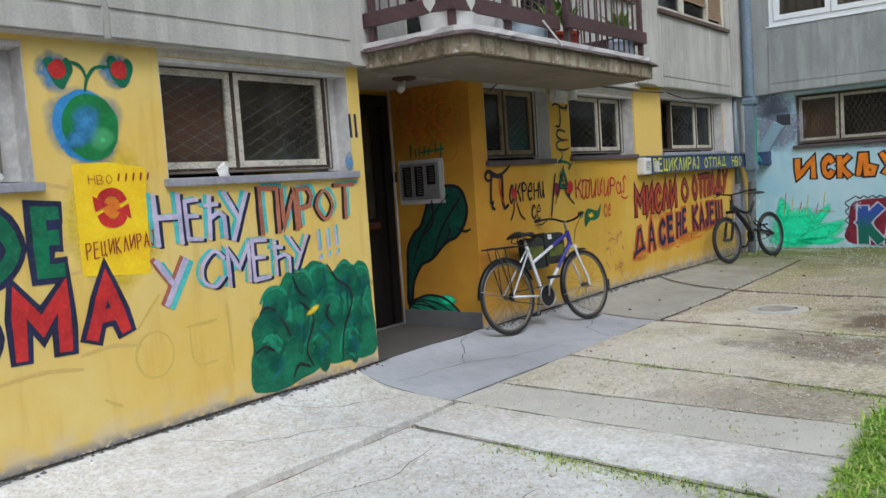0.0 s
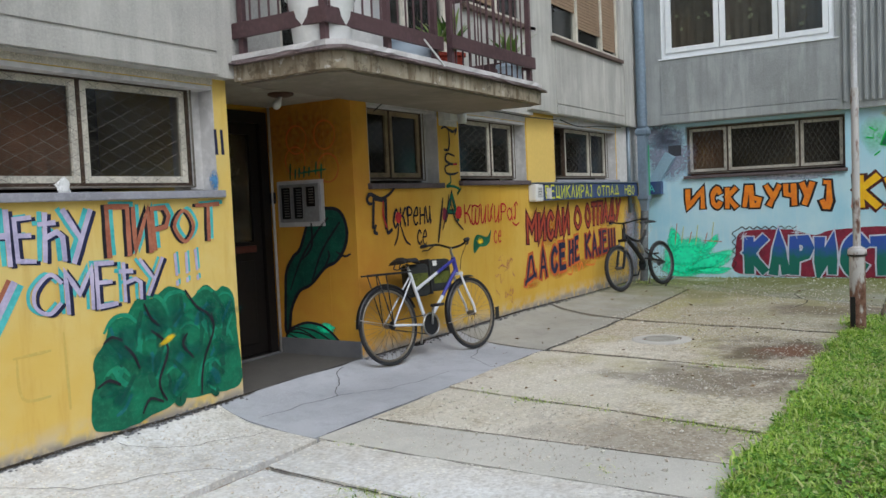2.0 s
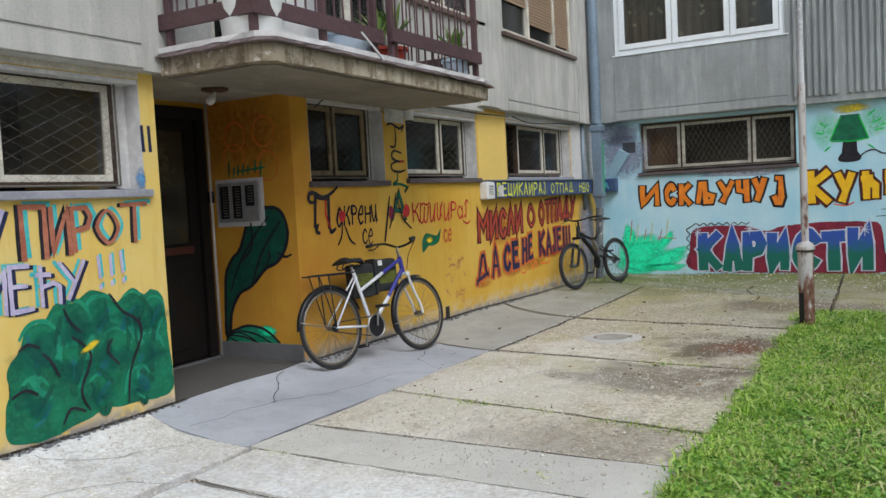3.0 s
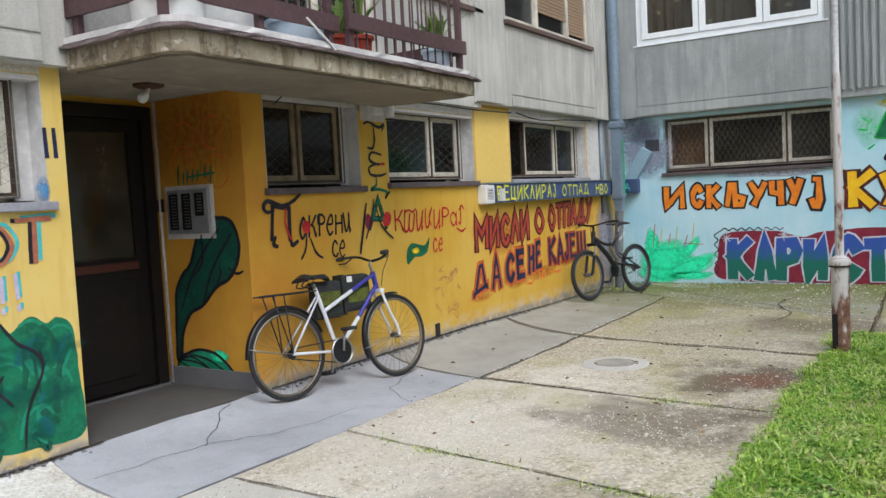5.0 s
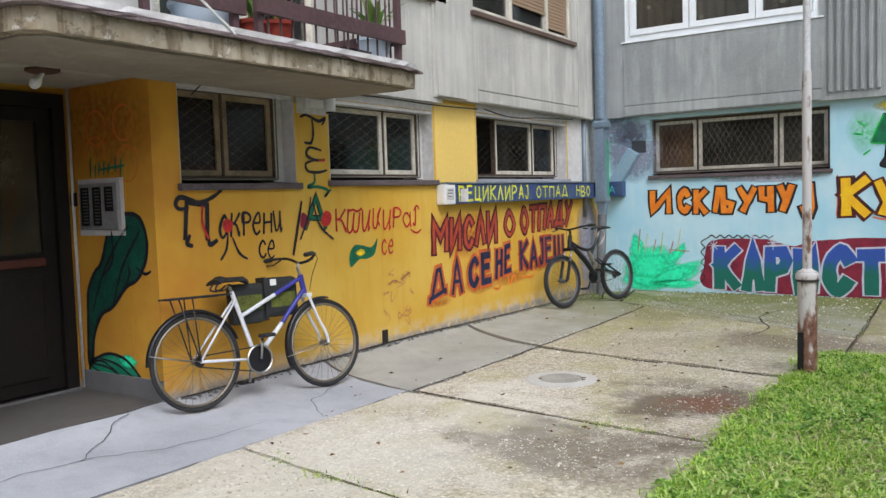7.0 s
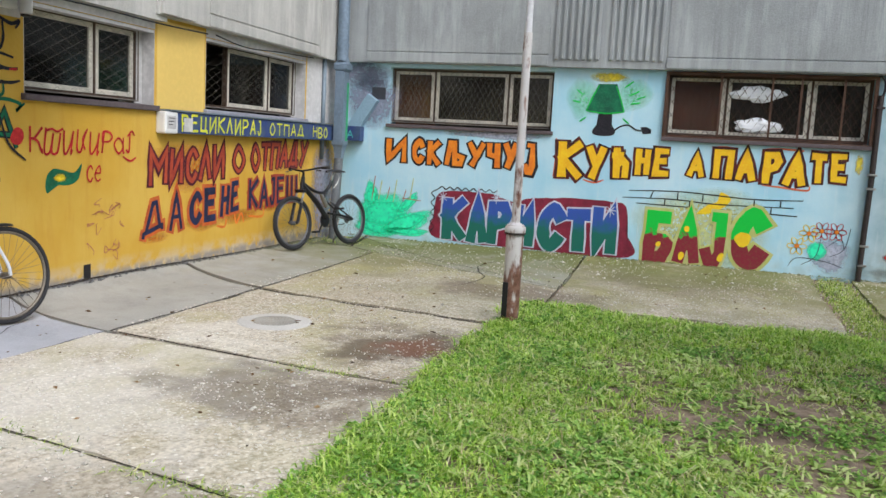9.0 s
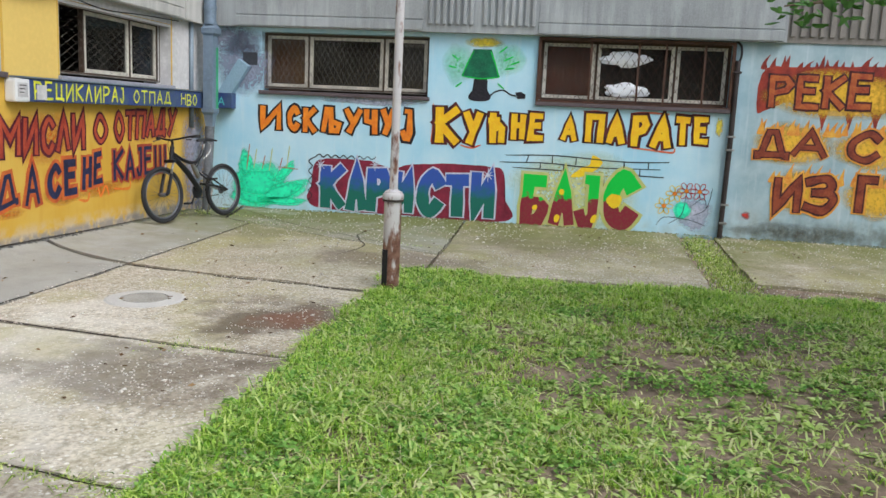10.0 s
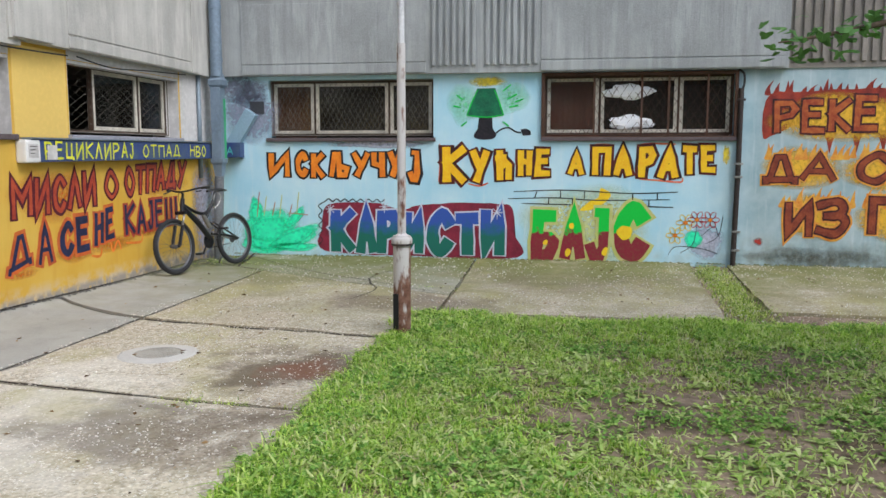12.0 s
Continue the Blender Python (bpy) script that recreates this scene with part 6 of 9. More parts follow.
def lettering(name, text, at, quad, fill, outline, label, fat=0.03, rim=0.05, wobble=0.012, seed=0, d=0.003, gap=0.12, halo=None, uneven=1.0, boxes=None, shades=()):
    """Painted letters between four corners (bl, br, tr, tl) on a wall, or each in its own box (u0, u1, v0, v1); every letter is a part with
    its outline. shades: further coats (material, shift in u, shift in v) that peep out beside the letter."""
    rnd = random.Random(seed)
    word = thing(name, label, "graffiti", group="painted words")
    places = []
    if boxes:
        places = [(c, [Vector(q) for q in ((a, e), (b, e), (b, f), (a, f))]) for c, (a, b, e, f) in zip(text, boxes)]
    else:
        sizes = [0.35 if c == " " else WIDE.get(c, 0.72) + gap for c in text]
        total, run = sum(sizes), 0.0
        bl, br, tr, tl = [Vector(q) for q in quad]
        for c, size in zip(text, sizes):
            s0, s1 = (run + gap / 2) / total, (run + size - gap / 2) / total
            run += size
            if c != " ":
                lift = Vector((0, rnd.uniform(-0.04, 0.04) * (tl - bl).length))
                places.append((c, [bl.lerp(br, s0) + lift, bl.lerp(br, s1) + lift, tl.lerp(tr, s1) + lift, tl.lerp(tr, s0) + lift]))
    for c, (bl, br, tr, tl) in places:
        high, broad = ((tl - bl).length + (tr - br).length) / 2, (br - bl).length
        w = min(high * (0.13 + 2.6 * fat), broad * 0.42)
        rw = high * rim * 1.7
        tilt, far = rnd.uniform(-0.05, 0.05), rnd.uniform(0, 50)
        lines = []
        for kind, pts in letter_strokes(c):
            put = []
            for x, y in pts:
                x, y = w / 2 / broad + x * (1 - w / broad), w / 2 / high + y * (1 - w / high)
                x += tilt * (y - 0.5)
                q = bl.lerp(br, x).lerp(tl.lerp(tr, x), y)
                put.append(q + noise.noise_vector((q.x * 6, q.y * 6, far)).xy * wobble)
            if kind == "l":
                fine = []
                for p, q in zip(put, put[1:]):
                    steps = max(1, int((q - p).length / (high * 0.22)))
                    fine += [p.lerp(q, k / steps) for k in range(steps)]
                put = fine + [put[-1]]
            else:
                put = curve(put, 5, kind == "o")
            lines.append((kind == "o", put))

        def coat(width, depth, shift=(0.0, 0.0)):
            bm = bmesh.new()
            for k, (closed, pts) in enumerate(lines):
                ribbon(bm, at, [p + Vector(shift) for p in pts], width, depth + 0.0002 * k, closed, uneven, far + k)
            bmesh.ops.recalc_face_normals(bm, faces=bm.faces)
            return bm

        letter = part("letter", coat(w, d + 0.0036), fill, word)
        if halo is not None:
            part("edging", coat(w + 2 * rw + 0.10 * high, d), halo, letter)
        if outline is not None:
            part("outline", coat(w + 2 * rw, d + 0.0012), outline, letter)
        for k, (mat, du, dv) in enumerate(shades):
            part("brush_mark", coat(w * 0.95, d + 0.0012 + 0.0012 * k, (du, dv)), mat, letter)
    return word


def stroke_mesh(bm, at, pts, w, d, closed=False, taper=True):
    """A brush line on a wall through (u, v) points."""
    line = curve(pts, 6, closed)
    n = len(line)
    prev = first = None
    for k, p in enumerate(line):
        a, b = line[k - 1] if (k or closed) else p, line[(k + 1) % n] if (k + 1 < n or closed) else p
        t = (b - a).normalized()
        side = Vector((-t.y, t.x))
        ww = w * (0.35 + 0.65 * math.sin(math.pi * (0.12 + 0.76 * k / n))) if taper else w
        ww *= 1 + 0.25 * noise.noise((p.x * 20, p.y * 20, 1.0))
        row = [bm.verts.new(at(*(p + side * ww / 2), d)), bm.verts.new(at(*(p - side * ww / 2), d))]
        if prev:
            bm.faces.new((prev[0], prev[1], row[1], row[0]))
        first = first or row
        prev = row
    if closed:
        bm.faces.new((prev[0], prev[1], first[1], first[0]))
    return bm


def strokes(at, lines, w, d, taper=True):
    """One mesh for each brush line."""
    return [stroke_mesh(bmesh.new(), at, pts, w, d + 0.0003 * k, taper=taper) for k, pts in enumerate(lines)]


def blob(at, pts, d, ragged=0.0, seed=0.0, smooth=True):
    """A filled painted shape."""
    bm = bmesh.new()
    line = curve(pts, 7, True) if smooth else [Vector(p) for p in pts]
    vs = []
    for p in line:
        n = noise.noise_vector((p.x * 12, p.y * 12, seed)) * ragged
        vs.append(bm.verts.new(at(p.x + n.x, p.y + n.y, d)))
    f = bm.faces.new(vs)
    bmesh.ops.triangulate(bm, faces=[f])
    return bm


def oval(u, v, a, b, n=14, turn=0.0):
    return [(u + a * math.cos(2 * math.pi * k / n) * math.cos(turn) - b * math.sin(2 * math.pi * k / n) * math.sin(turn), v + a * math.cos(2 * math.pi * k / n) * math.sin(turn) + b * math.sin(2 * math.pi * k / n) * math.cos(turn)) for k in range(n)]


def haze_patch(at, u, v, a, b, d, mat, parent, turn=0.0, label="", seed=0.0, ragged=0.25):
    """A soft-rimmed sprayed patch: its cover fades out towards the rim."""
    bm = bmesh.new()
    layer = bm.verts.layers.float.new("cover")
    rings, n = 7, 40
    centre = bm.verts.new(at(u, v, d))
    centre[layer] = 1.0
    prev = None
    for r in range(1, rings + 1):
        row = []
        for k in range(n):
            ang = 2 * math.pi * k / n
            wob = 1 + ragged * noise.noise((math.cos(ang) * 1.5 + seed, math.sin(ang) * 1.5, seed))
            x, y = a * r / rings * wob * math.cos(ang), b * r / rings * wob * math.sin(ang)
            q = bm.verts.new(at(u + x * math.cos(turn) - y * math.sin(turn), v + x * math.sin(turn) + y * math.cos(turn), d))
            t = r / rings
            q[layer] = max(0.0, 1 - t * t) ** 0.8
            row.append(q)
        for k in range(n):
            if prev:
                bm.faces.new((prev[k], prev[(k + 1) % n], row[(k + 1) % n], row[k]))
            else:
                bm.faces.new((centre, row[k], row[(k + 1) % n]))
        prev = row
    bmesh.ops.recalc_face_normals(bm, faces=bm.faces)
    return part("sprayed_patch", bm, mat, parent, label)


INK = spray("black_paint", srgb(34, 30, 40), srgb(20, 18, 26))
NAVY = spray("navy_paint", srgb(34, 40, 78), srgb(24, 26, 52))
RED = spray("red_paint", srgb(196, 44, 40), srgb(160, 30, 34))
BRICKRED = spray("brick_red_paint", srgb(164, 66, 38), srgb(128, 40, 34))
ORANGE = spray("orange_paint", srgb(222, 132, 34), srgb(200, 104, 26))
RUSTORANGE = spray("rust_orange_paint", srgb(198, 104, 38), srgb(170, 74, 32))
SLOGANORANGE = spray("slogan_orange_paint", srgb(232, 138, 24), srgb(214, 112, 20))
SLOGANYELLOW = spray("slogan_yellow_paint", srgb(240, 196, 10), srgb(232, 174, 10))
DARKRED = spray("dark_red_black_paint", srgb(96, 30, 26), srgb(34, 18, 22))
SLOGANMAROON = spray("slogan_maroon_paint", srgb(96, 26, 36), srgb(70, 20, 36))
SLOGANBRICK = spray("slogan_brick_paint", srgb(172, 74, 42), srgb(146, 52, 34))
LEMON = spray("lemon_paint", srgb(240, 206, 24), srgb(232, 188, 18))
GREEN = spray("bottle_green_paint", srgb(20, 112, 74), srgb(14, 84, 60))
LIME = spray("lime_green_paint", srgb(40, 196, 66), srgb(24, 168, 60))
BUSH = spray("bush_green_paint", srgb(24, 120, 84), srgb(16, 92, 66))
MINT = spray("mint_paint", srgb(96, 190, 190), srgb(70, 170, 170))
LILAC = spray("lilac_white_paint", srgb(196, 186, 210), srgb(166, 160, 190))
TERRA = spray("terracotta_paint", srgb(176, 112, 84), srgb(150, 88, 66))
SKYBLUE = spray("globe_blue_paint", srgb(64, 140, 200), srgb(48, 118, 176))
MAROON = spray("maroon_paint", srgb(136, 34, 58), srgb(108, 26, 48))
PALE = spray("pale_outline_paint", srgb(206, 208, 222), srgb(180, 186, 204))
OLIVE = spray("olive_outline_paint", srgb(176, 184, 90), srgb(190, 190, 130))
CHALK = spray("pencil_grey_green_paint", srgb(196, 174, 92), srgb(204, 172, 84))
BLUEGREEN = banded("blue_over_green_paint", srgb(52, 84, 166), srgb(28, 104, 88), 0.34, 0.10)
LIMEMAROON = banded("lime_over_maroon_paint", srgb(34, 196, 60), srgb(132, 32, 50), 0.32, 0.015)
M_GREEN = mist("thin_green_spray", srgb(120, 226, 150), 0.5)
M_DEEP = mist("thin_deep_green_spray", srgb(14, 96, 90), 0.5, 9.0)
M_AQUA = mist("thin_turquoise_spray", srgb(70, 252, 190), 1.5)
M_ORANGE = mist("thin_orange_spray", srgb(214, 120, 40), 0.6)
M_YELLOW = mist("thin_yellow_spray", srgb(240, 214, 30))
M_PALEYELLOW = mist("faint_yellow_spray", srgb(226, 220, 110), 0.6)
M_BLUE = mist("thin_blue_spray", srgb(70, 140, 196))
M_GREY = mist("thin_grey_wash", srgb(150, 152, 172))
M_LILAC = mist("thin_lilac_wash", srgb(196, 196, 214))
M_RED = mist("thin_red_spray", srgb(196, 60, 44))
M_FIRE = mist("thin_fire_spray", srgb(236, 186, 50), 1.25)
M_GRIME = mist("grime_wash", srgb(104, 104, 92), 0.6)
M_BROWN = mist("thin_brown_patch", srgb(196, 120, 36), 0.6)

# --- wall left of the entrance
for ch, u0, u1 in (("О", -11.56, -11.18), ("Е", -11.16, -10.96)):
    lettering("painted_word", ch, wall_left, ((u0, 0.96), (u1, 0.96), (u1, 1.33), (u0, 1.34)), GREEN, NAVY, "big green painted letter outlined in navy on yellow plaster", 0.03, 0.05, seed=1)
for ch, u0, u1, v0, v1 in (("О", -11.68, -11.34, 0.50, 0.86), ("М", -11.31, -10.97, 0.52, 0.89), ("А", -10.93, -10.63, 0.56, 0.92)):
    lettering("painted_word", ch, wall_left, ((u0, v0), (u1, v0 + 0.02), (u1, v1 + 0.02), (u0, v1)), RED, NAVY, "big red painted letter outlined in navy on yellow plaster", 0.022, 0.05, seed=2)
COATS = ((MINT, -0.030, 0.006), (NAVY, 0.024, -0.010))
DARKCOATS = ((MINT, 0.030, 0.014), (INK, -0.024, 0.0))
lettering("painted_word", "НЕЋУ", wall_y, None, LILAC, None, "lilac and navy brushed slogan word with mint edges", -0.012, seed=3, wobble=0.016, uneven=1.6, shades=COATS, boxes=[(-10.58, -10.39, 1.04, 1.36), (-10.37, -10.24, 1.06, 1.32), (-10.24, -10.07, 1.05, 1.34), (-10.08, -9.88, 1.03, 1.35)])
lettering("painted_word", "ПИРОТ", wall_y, None, TERRA, None, "terracotta and black brushed slogan word", -0.012, seed=4, wobble=0.016, uneven=1.6, shades=DARKCOATS, boxes=[(-9.81, -9.64, 1.04, 1.36), (-9.62, -9.48, 1.05, 1.35), (-9.48, -9.33, 1.06, 1.35), (-9.32, -9.14, 1.10, 1.33), (-9.13, -8.91, 1.09, 1.36)])
lettering("painted_word", "У", wall_y, None, LILAC, None, "lilac, terracotta and mint brushed letter", 0.0, seed=5, shades=((MINT, 0.035, -0.02), (TERRA, -0.024, 0.01)), boxes=[(-10.60, -10.37, 0.69, 0.98)])
lettering("painted_word", "СМЕЋУ", wall_y, None, LILAC, None, "lilac and navy brushed slogan word with mint edges", -0.012, seed=6, wobble=0.016, uneven=1.6, shades=COATS, boxes=[(-10.31, -10.11, 0.76, 0.99), (-10.10, -9.91, 0.75, 1.01), (-9.90, -9.75, 0.76, 1.03), (-9.75, -9.58, 0.77, 1.02), (-9.59, -9.41, 0.79, 1.03)])
lettering("painted_word", "!!!", wall_left, ((-9.24, 0.83), (-8.98, 0.85), (-8.98, 1.06), (-9.24, 1.04)), LILAC, None, "lilac and mint painted exclamation marks", -0.01, seed=7, gap=0.2, shades=((MINT, 0.018, 0.01),))

poster = thing("painted_recycling_panel", "bright yellow painted square with a red recycling symbol", "graffiti")
part("ground_coat", blob(wall_left, [(-10.90, 0.93), (-10.50, 0.90), (-10.47, 1.50), (-10.70, 1.54), (-10.90, 1.53)], 0.002, 0.015, 2.0, False), LEMON, poster)
haze_patch(wall_left, -10.69, 1.22, 0.30, 0.40, 0.0015, M_YELLOW, poster, seed=1.0)
for a0 in (20, 200):
    arcpts = [(-10.70 + 0.075 * math.cos(radians(a0 + 26 * k)), 1.29 + 0.085 * math.sin(radians(a0 + 26 * k))) for k in range(6)]
    part("arrow", strokes(wall_left, [arcpts], 0.05, 0.006, False), RED, poster, "curved red arrow")
    e = arcpts[-1]
    tang = Vector((-math.sin(radians(a0 + 130)), math.cos(radians(a0 + 130))))
    nrm = Vector((-tang.y, tang.x))
    tip = Vector(e)
    part("arrow_head", blob(wall_left, [tuple(tip + nrm * 0.05), tuple(tip + tang * 0.07), tuple(tip - nrm * 0.05)], 0.007, 0, 0, False), RED, poster, "red arrow head")
part("core", blob(wall_left, oval(-10.70, 1.29, 0.05, 0.055), 0.0045, 0.004), ORANGE, poster, "orange centre")
lettering("painted_word", "РЕЦИКЛИРАЈ", wall_left, ((-10.88, 1.02), (-10.46, 1.06), (-10.46, 1.15), (-10.88, 1.11)), BRICKRED, None, "thin brick-red painted word under the recycling symbol", -0.02, seed=9, wobble=0.004, gap=0.2, d=0.006)
lettering("painted_word", "НВО", wall_left, ((-10.83, 1.42), (-10.68, 1.42), (-10.68, 1.47), (-10.83, 1.47)), BRICKRED, None, "thin brick-red painted initials over the recycling symbol", -0.02, seed=10, wobble=0.003, gap=0.2, d=0.006)
bars = thing("painted_marks", "thin brick-red painted bars beside the initials", "graffiti")
for k in range(5):
    part("bar", strokes(wall_left, [((-10.65 + 0.045 * k, 1.43), (-10.64 + 0.045 * k, 1.475))], 0.012, 0.006), BRICKRED, bars)

globe = thing("painted_globe", "painted green and blue globe with a leafy stem", "graffiti")
haze_patch(wall_left, -10.80, 1.73, 0.24, 0.22, 0.0018, M_BLUE, globe, seed=3.0)
part("sea", blob(wall_left, oval(-10.80, 1.73, 0.185, 0.19), 0.003, 0.010, 1.0), SKYBLUE, globe)
part("land", blob(wall_left, oval(-10.775, 1.725, 0.16, 0.178), 0.005, 0.007, 2.0), spray("globe_green_paint", srgb(34, 130, 66), srgb(24, 104, 52)), globe)
haze_patch(wall_left, -10.80, 1.75, 0.09, 0.11, 0.0068, M_BLUE, globe, seed=3.3)
haze_patch(wall_left, -10.72, 1.66, 0.08, 0.07, 0.0072, M_GREEN, globe, seed=5.3)
haze_patch(wall_left, -10.86, 1.66, 0.10, 0.05, 0.0076, M_BLUE, globe, 0.5, seed=6.3)
part("stem", strokes(wall_left, [[(-10.79, 1.91), (-10.77, 1.98), (-10.72, 2.04), (-10.64, 2.05)], [(-10.77, 1.97), (-10.80, 2.04), (-10.86, 2.06), (-10.92, 2.05)]], 0.02, 0.004), GREEN, globe)
for u, v, s in ((-10.92, 2.01, 0.075), (-10.57, 2.03, 0.075)):
    heart = [(u - s, v + 0.05), (u - 0.5 * s, v + s), (u, v + 0.6 * s), (u + 0.6 * s, v + s), (u + s, v + 0.2 * s), (u + 0.3 * s, v - 1.1 * s), (u - 0.6 * s, v - 0.7 * s)]
    part("leaf", blob(wall_left, heart, 0.004, 0.012, 5.0), GREEN, globe)
    part("leaf_mark", blob(wall_left, oval(u - 0.01, v + 0.012, 0.048, 0.05), 0.006, 0.016, 6.0), RED, globe)
    haze_patch(wall_left, u - 0.03, v, 0.1, 0.11, 0.0022, M_BLUE, globe, seed=u)

bush = thing("painted_bush", "large dark green painted bush with brush-drawn twigs", "graffiti")
part("foliage", blob(wall_left, [(-9.84, 0.06), (-9.86, 0.22), (-9.82, 0.34), (-9.83, 0.46), (-9.74, 0.56), (-9.70, 0.66), (-9.58, 0.70), (-9.50, 0.78), (-9.38, 0.77), (-9.28, 0.83), (-9.16, 0.80), (-9.08, 0.74), (-8.97, 0.81), (-8.86, 0.76), (-8.80, 0.79), (-8.72, 0.72), (-8.69, 0.40), (-8.69, 0.10), (-8.95, 0.08), (-9.2, 0.10), (-9.45, 0.05), (-9.65, 0.02)], 0.003, 0.012), BUSH, bush)
TEAL = spray("teal_brush_paint", srgb(44, 146, 112), srgb(26, 122, 92))
LEAFPALE = spray("pale_green_brush_paint", srgb(48, 150, 108), srgb(32, 128, 94))
BUSHBLUE = spray("blue_green_brush_paint", srgb(30, 112, 116), srgb(22, 96, 96))
LEAFDARK = spray("deep_green_brush_paint", srgb(16, 92, 66), srgb(12, 74, 58))
LOBES = [(-9.62, 0.50, 0.20), (-9.40, 0.62, 0.17), (-9.20, 0.64, 0.17), (-8.97, 0.62, 0.17), (-8.80, 0.60, 0.14), (-9.68, 0.24, 0.15), (-9.42, 0.36, 0.18), (-9.12, 0.40, 0.18), (-8.86, 0.36, 0.16), (-9.25, 0.18, 0.14), (-8.95, 0.18, 0.13)]
for k, (u, v, rad) in enumerate(LOBES):
    rnd = random.Random(k)
    a0 = rnd.uniform(0.1, 0.9)
    arc_pts = [(min(-8.71, u + rad * 0.75 * math.cos(a0 + 0.45 * q)), min(0.79, v + rad * math.sin(a0 + 0.45 * q))) for q in range(5)]
    part("brush_mark", strokes(wall_left, [arc_pts], rnd.uniform(0.015, 0.03), 0.0042 + 0.0001 * k), LEAFPALE if k % 2 else TEAL, bush)
    for j in range(5):
        p, q, w = u + rnd.uniform(-0.6, 0.5) * rad, v + rnd.uniform(-0.9, 0.6) * rad, rnd.uniform(0.05, 0.11)
        t = rnd.uniform(0.7, 2.4)
        smear = [(min(-8.72, p - w * math.cos(t)), max(0.11, q - w * math.sin(t))), (min(-8.72, p + rnd.uniform(-0.02, 0.02)), q), (min(-8.72, p + w * math.cos(t)), min(0.76, q + w * math.sin(t)))]
        part("brush_mark", strokes(wall_left, [smear], rnd.uniform(0.02, 0.06), 0.0055 + 0.0001 * (5 * k + j)), (TEAL, LEAFDARK, GREEN, BUSHBLUE, LEAFDARK)[(j + k) % 5], bush)
    haze_patch(wall_left, u, v, rad * 0.9, rad * 0.5, 0.0115 + 0.00003 * k, M_DEEP, bush, seed=k * 1.3, ragged=0.9)
part("twig", strokes(wall_left, [[(-9.33, 0.12), (-9.38, 0.25), (-9.30, 0.45), (-9.42, 0.58)], [(-9.05, 0.10), (-9.02, 0.3), (-8.92, 0.5), (-8.93, 0.62)], [(-9.14, 0.80), (-9.05, 0.68), (-8.96, 0.62), (-8.92, 0.55)], [(-9.82, 0.30), (-9.74, 0.33), (-9.66, 0.29)], [(-9.76, 0.55), (-9.70, 0.58), (-9.63, 0.55)], [(-9.46, 0.75), (-9.42, 0.66), (-9.36, 0.60)], [(-9.1, 0.35), (-9.18, 0.45), (-9.14, 0.52)], [(-9.52, 0.08), (-9.46, 0.16), (-9.36, 0.12)], [(-9.62, 0.52), (-9.56, 0.45), (-9.52, 0.36)]], 0.018, 0.012), INK, bush)
haze_patch(wall_left, -9.30, 0.50, 0.08, 0.022, 0.0135, M_YELLOW, bush, 0.4, seed=1.0)

old = thing("faded_drawing", "faded grey-green letter outlines ghosting on the yellow plaster", "graffiti")
part("stroke", strokes(wall_left, [oval(-10.52, 0.44, 0.12, 0.13) + [(-10.40, 0.44)], [(-10.28, 0.56), (-10.26, 0.34), (-10.10, 0.32)], [(-10.30, 0.56), (-10.08, 0.57)], [(-10.62, 0.60), (-10.46, 0.78)], [(-10.0, 0.66), (-9.99, 0.22)], [(-10.85, 0.26), (-10.75, 0.20)]], 0.018, 0.002), CHALK, old)
for u0, u1, v in ((-10.98, -10.62, 0.955), (-10.96, -10.60, 0.52), (-11.22, -10.92, 1.41), (-11.0, -10.92, 1.10), (-11.4, -10.95, 0.46)):
    part("stroke", strokes(wall_left, [[(u0, v), ((u0 + u1) / 2, v + 0.02), (u1, v - 0.01)]], 0.022, 0.0018), spray("faded_lilac_paint", srgb(202, 172, 104), srgb(200, 168, 96)), old)

num = thing("painted_mark", "dark navy painted bars beside the window", "graffiti")
part("bar", strokes(wall_left, [[(-8.79, 1.845), (-8.785, 1.675)], [(-8.735, 1.845), (-8.73, 1.675)]], 0.026, 0.003, False), NAVY, num)
haze_patch(wall_left, -8.82, 1.50, 0.05, 0.07, 0.002, M_BLUE, num)

# --- entrance recess
VINEGREEN = spray("dark_vine_green_paint", srgb(16, 84, 66), srgb(12, 62, 54))
vine = thing("painted_vine", "dark green painted vine leaf with black outline", "graffiti")
outline = [(-0.43, 0.95), (-0.30, 1.26), (-0.16, 1.28), (-0.03, 1.25), (0.03, 1.11), (0.01, 0.96), (-0.08, 0.83), (-0.20, 0.77), (-0.34, 0.63), (-0.47, 0.56), (-0.56, 0.40), (-0.59, 0.22), (-0.63, 0.22), (-0.61, 0.57), (-0.59, 0.74), (-0.51, 0.87)]
part("leaf", blob(wall_recess, outline, 0.003, 0.008), VINEGREEN, vine)
part("outline", stroke_mesh(bmesh.new(), wall_recess, outline, 0.028, 0.005, True, False), INK, vine)
part("vein", strokes(wall_recess, [[(-0.56, 0.57), (-0.44, 0.83), (-0.26, 1.08), (-0.14, 1.20)], [(-0.34, 0.63), (-0.22, 0.91), (-0.03, 1.16)], [(-0.44, 0.83), (-0.32, 0.95), (-0.31, 1.16)], [(-0.20, 0.77), (-0.15, 0.87), (-0.16, 0.92)], [(-0.08, 0.91), (0.00, 0.87), (0.06, 0.89)]], 0.02, 0.006), INK, vine)
low = [(-0.61, 0.20), (-0.51, 0.26), (-0.38, 0.29), (-0.22, 0.25), (-0.09, 0.11), (-0.34, 0.11), (-0.60, 0.11)]
part("leaf", blob(wall_recess, low, 0.0035, 0.004), TEAL, vine)
part("outline", stroke_mesh(bmesh.new(), wall_recess, low, 0.022, 0.005, True, False), INK, vine)
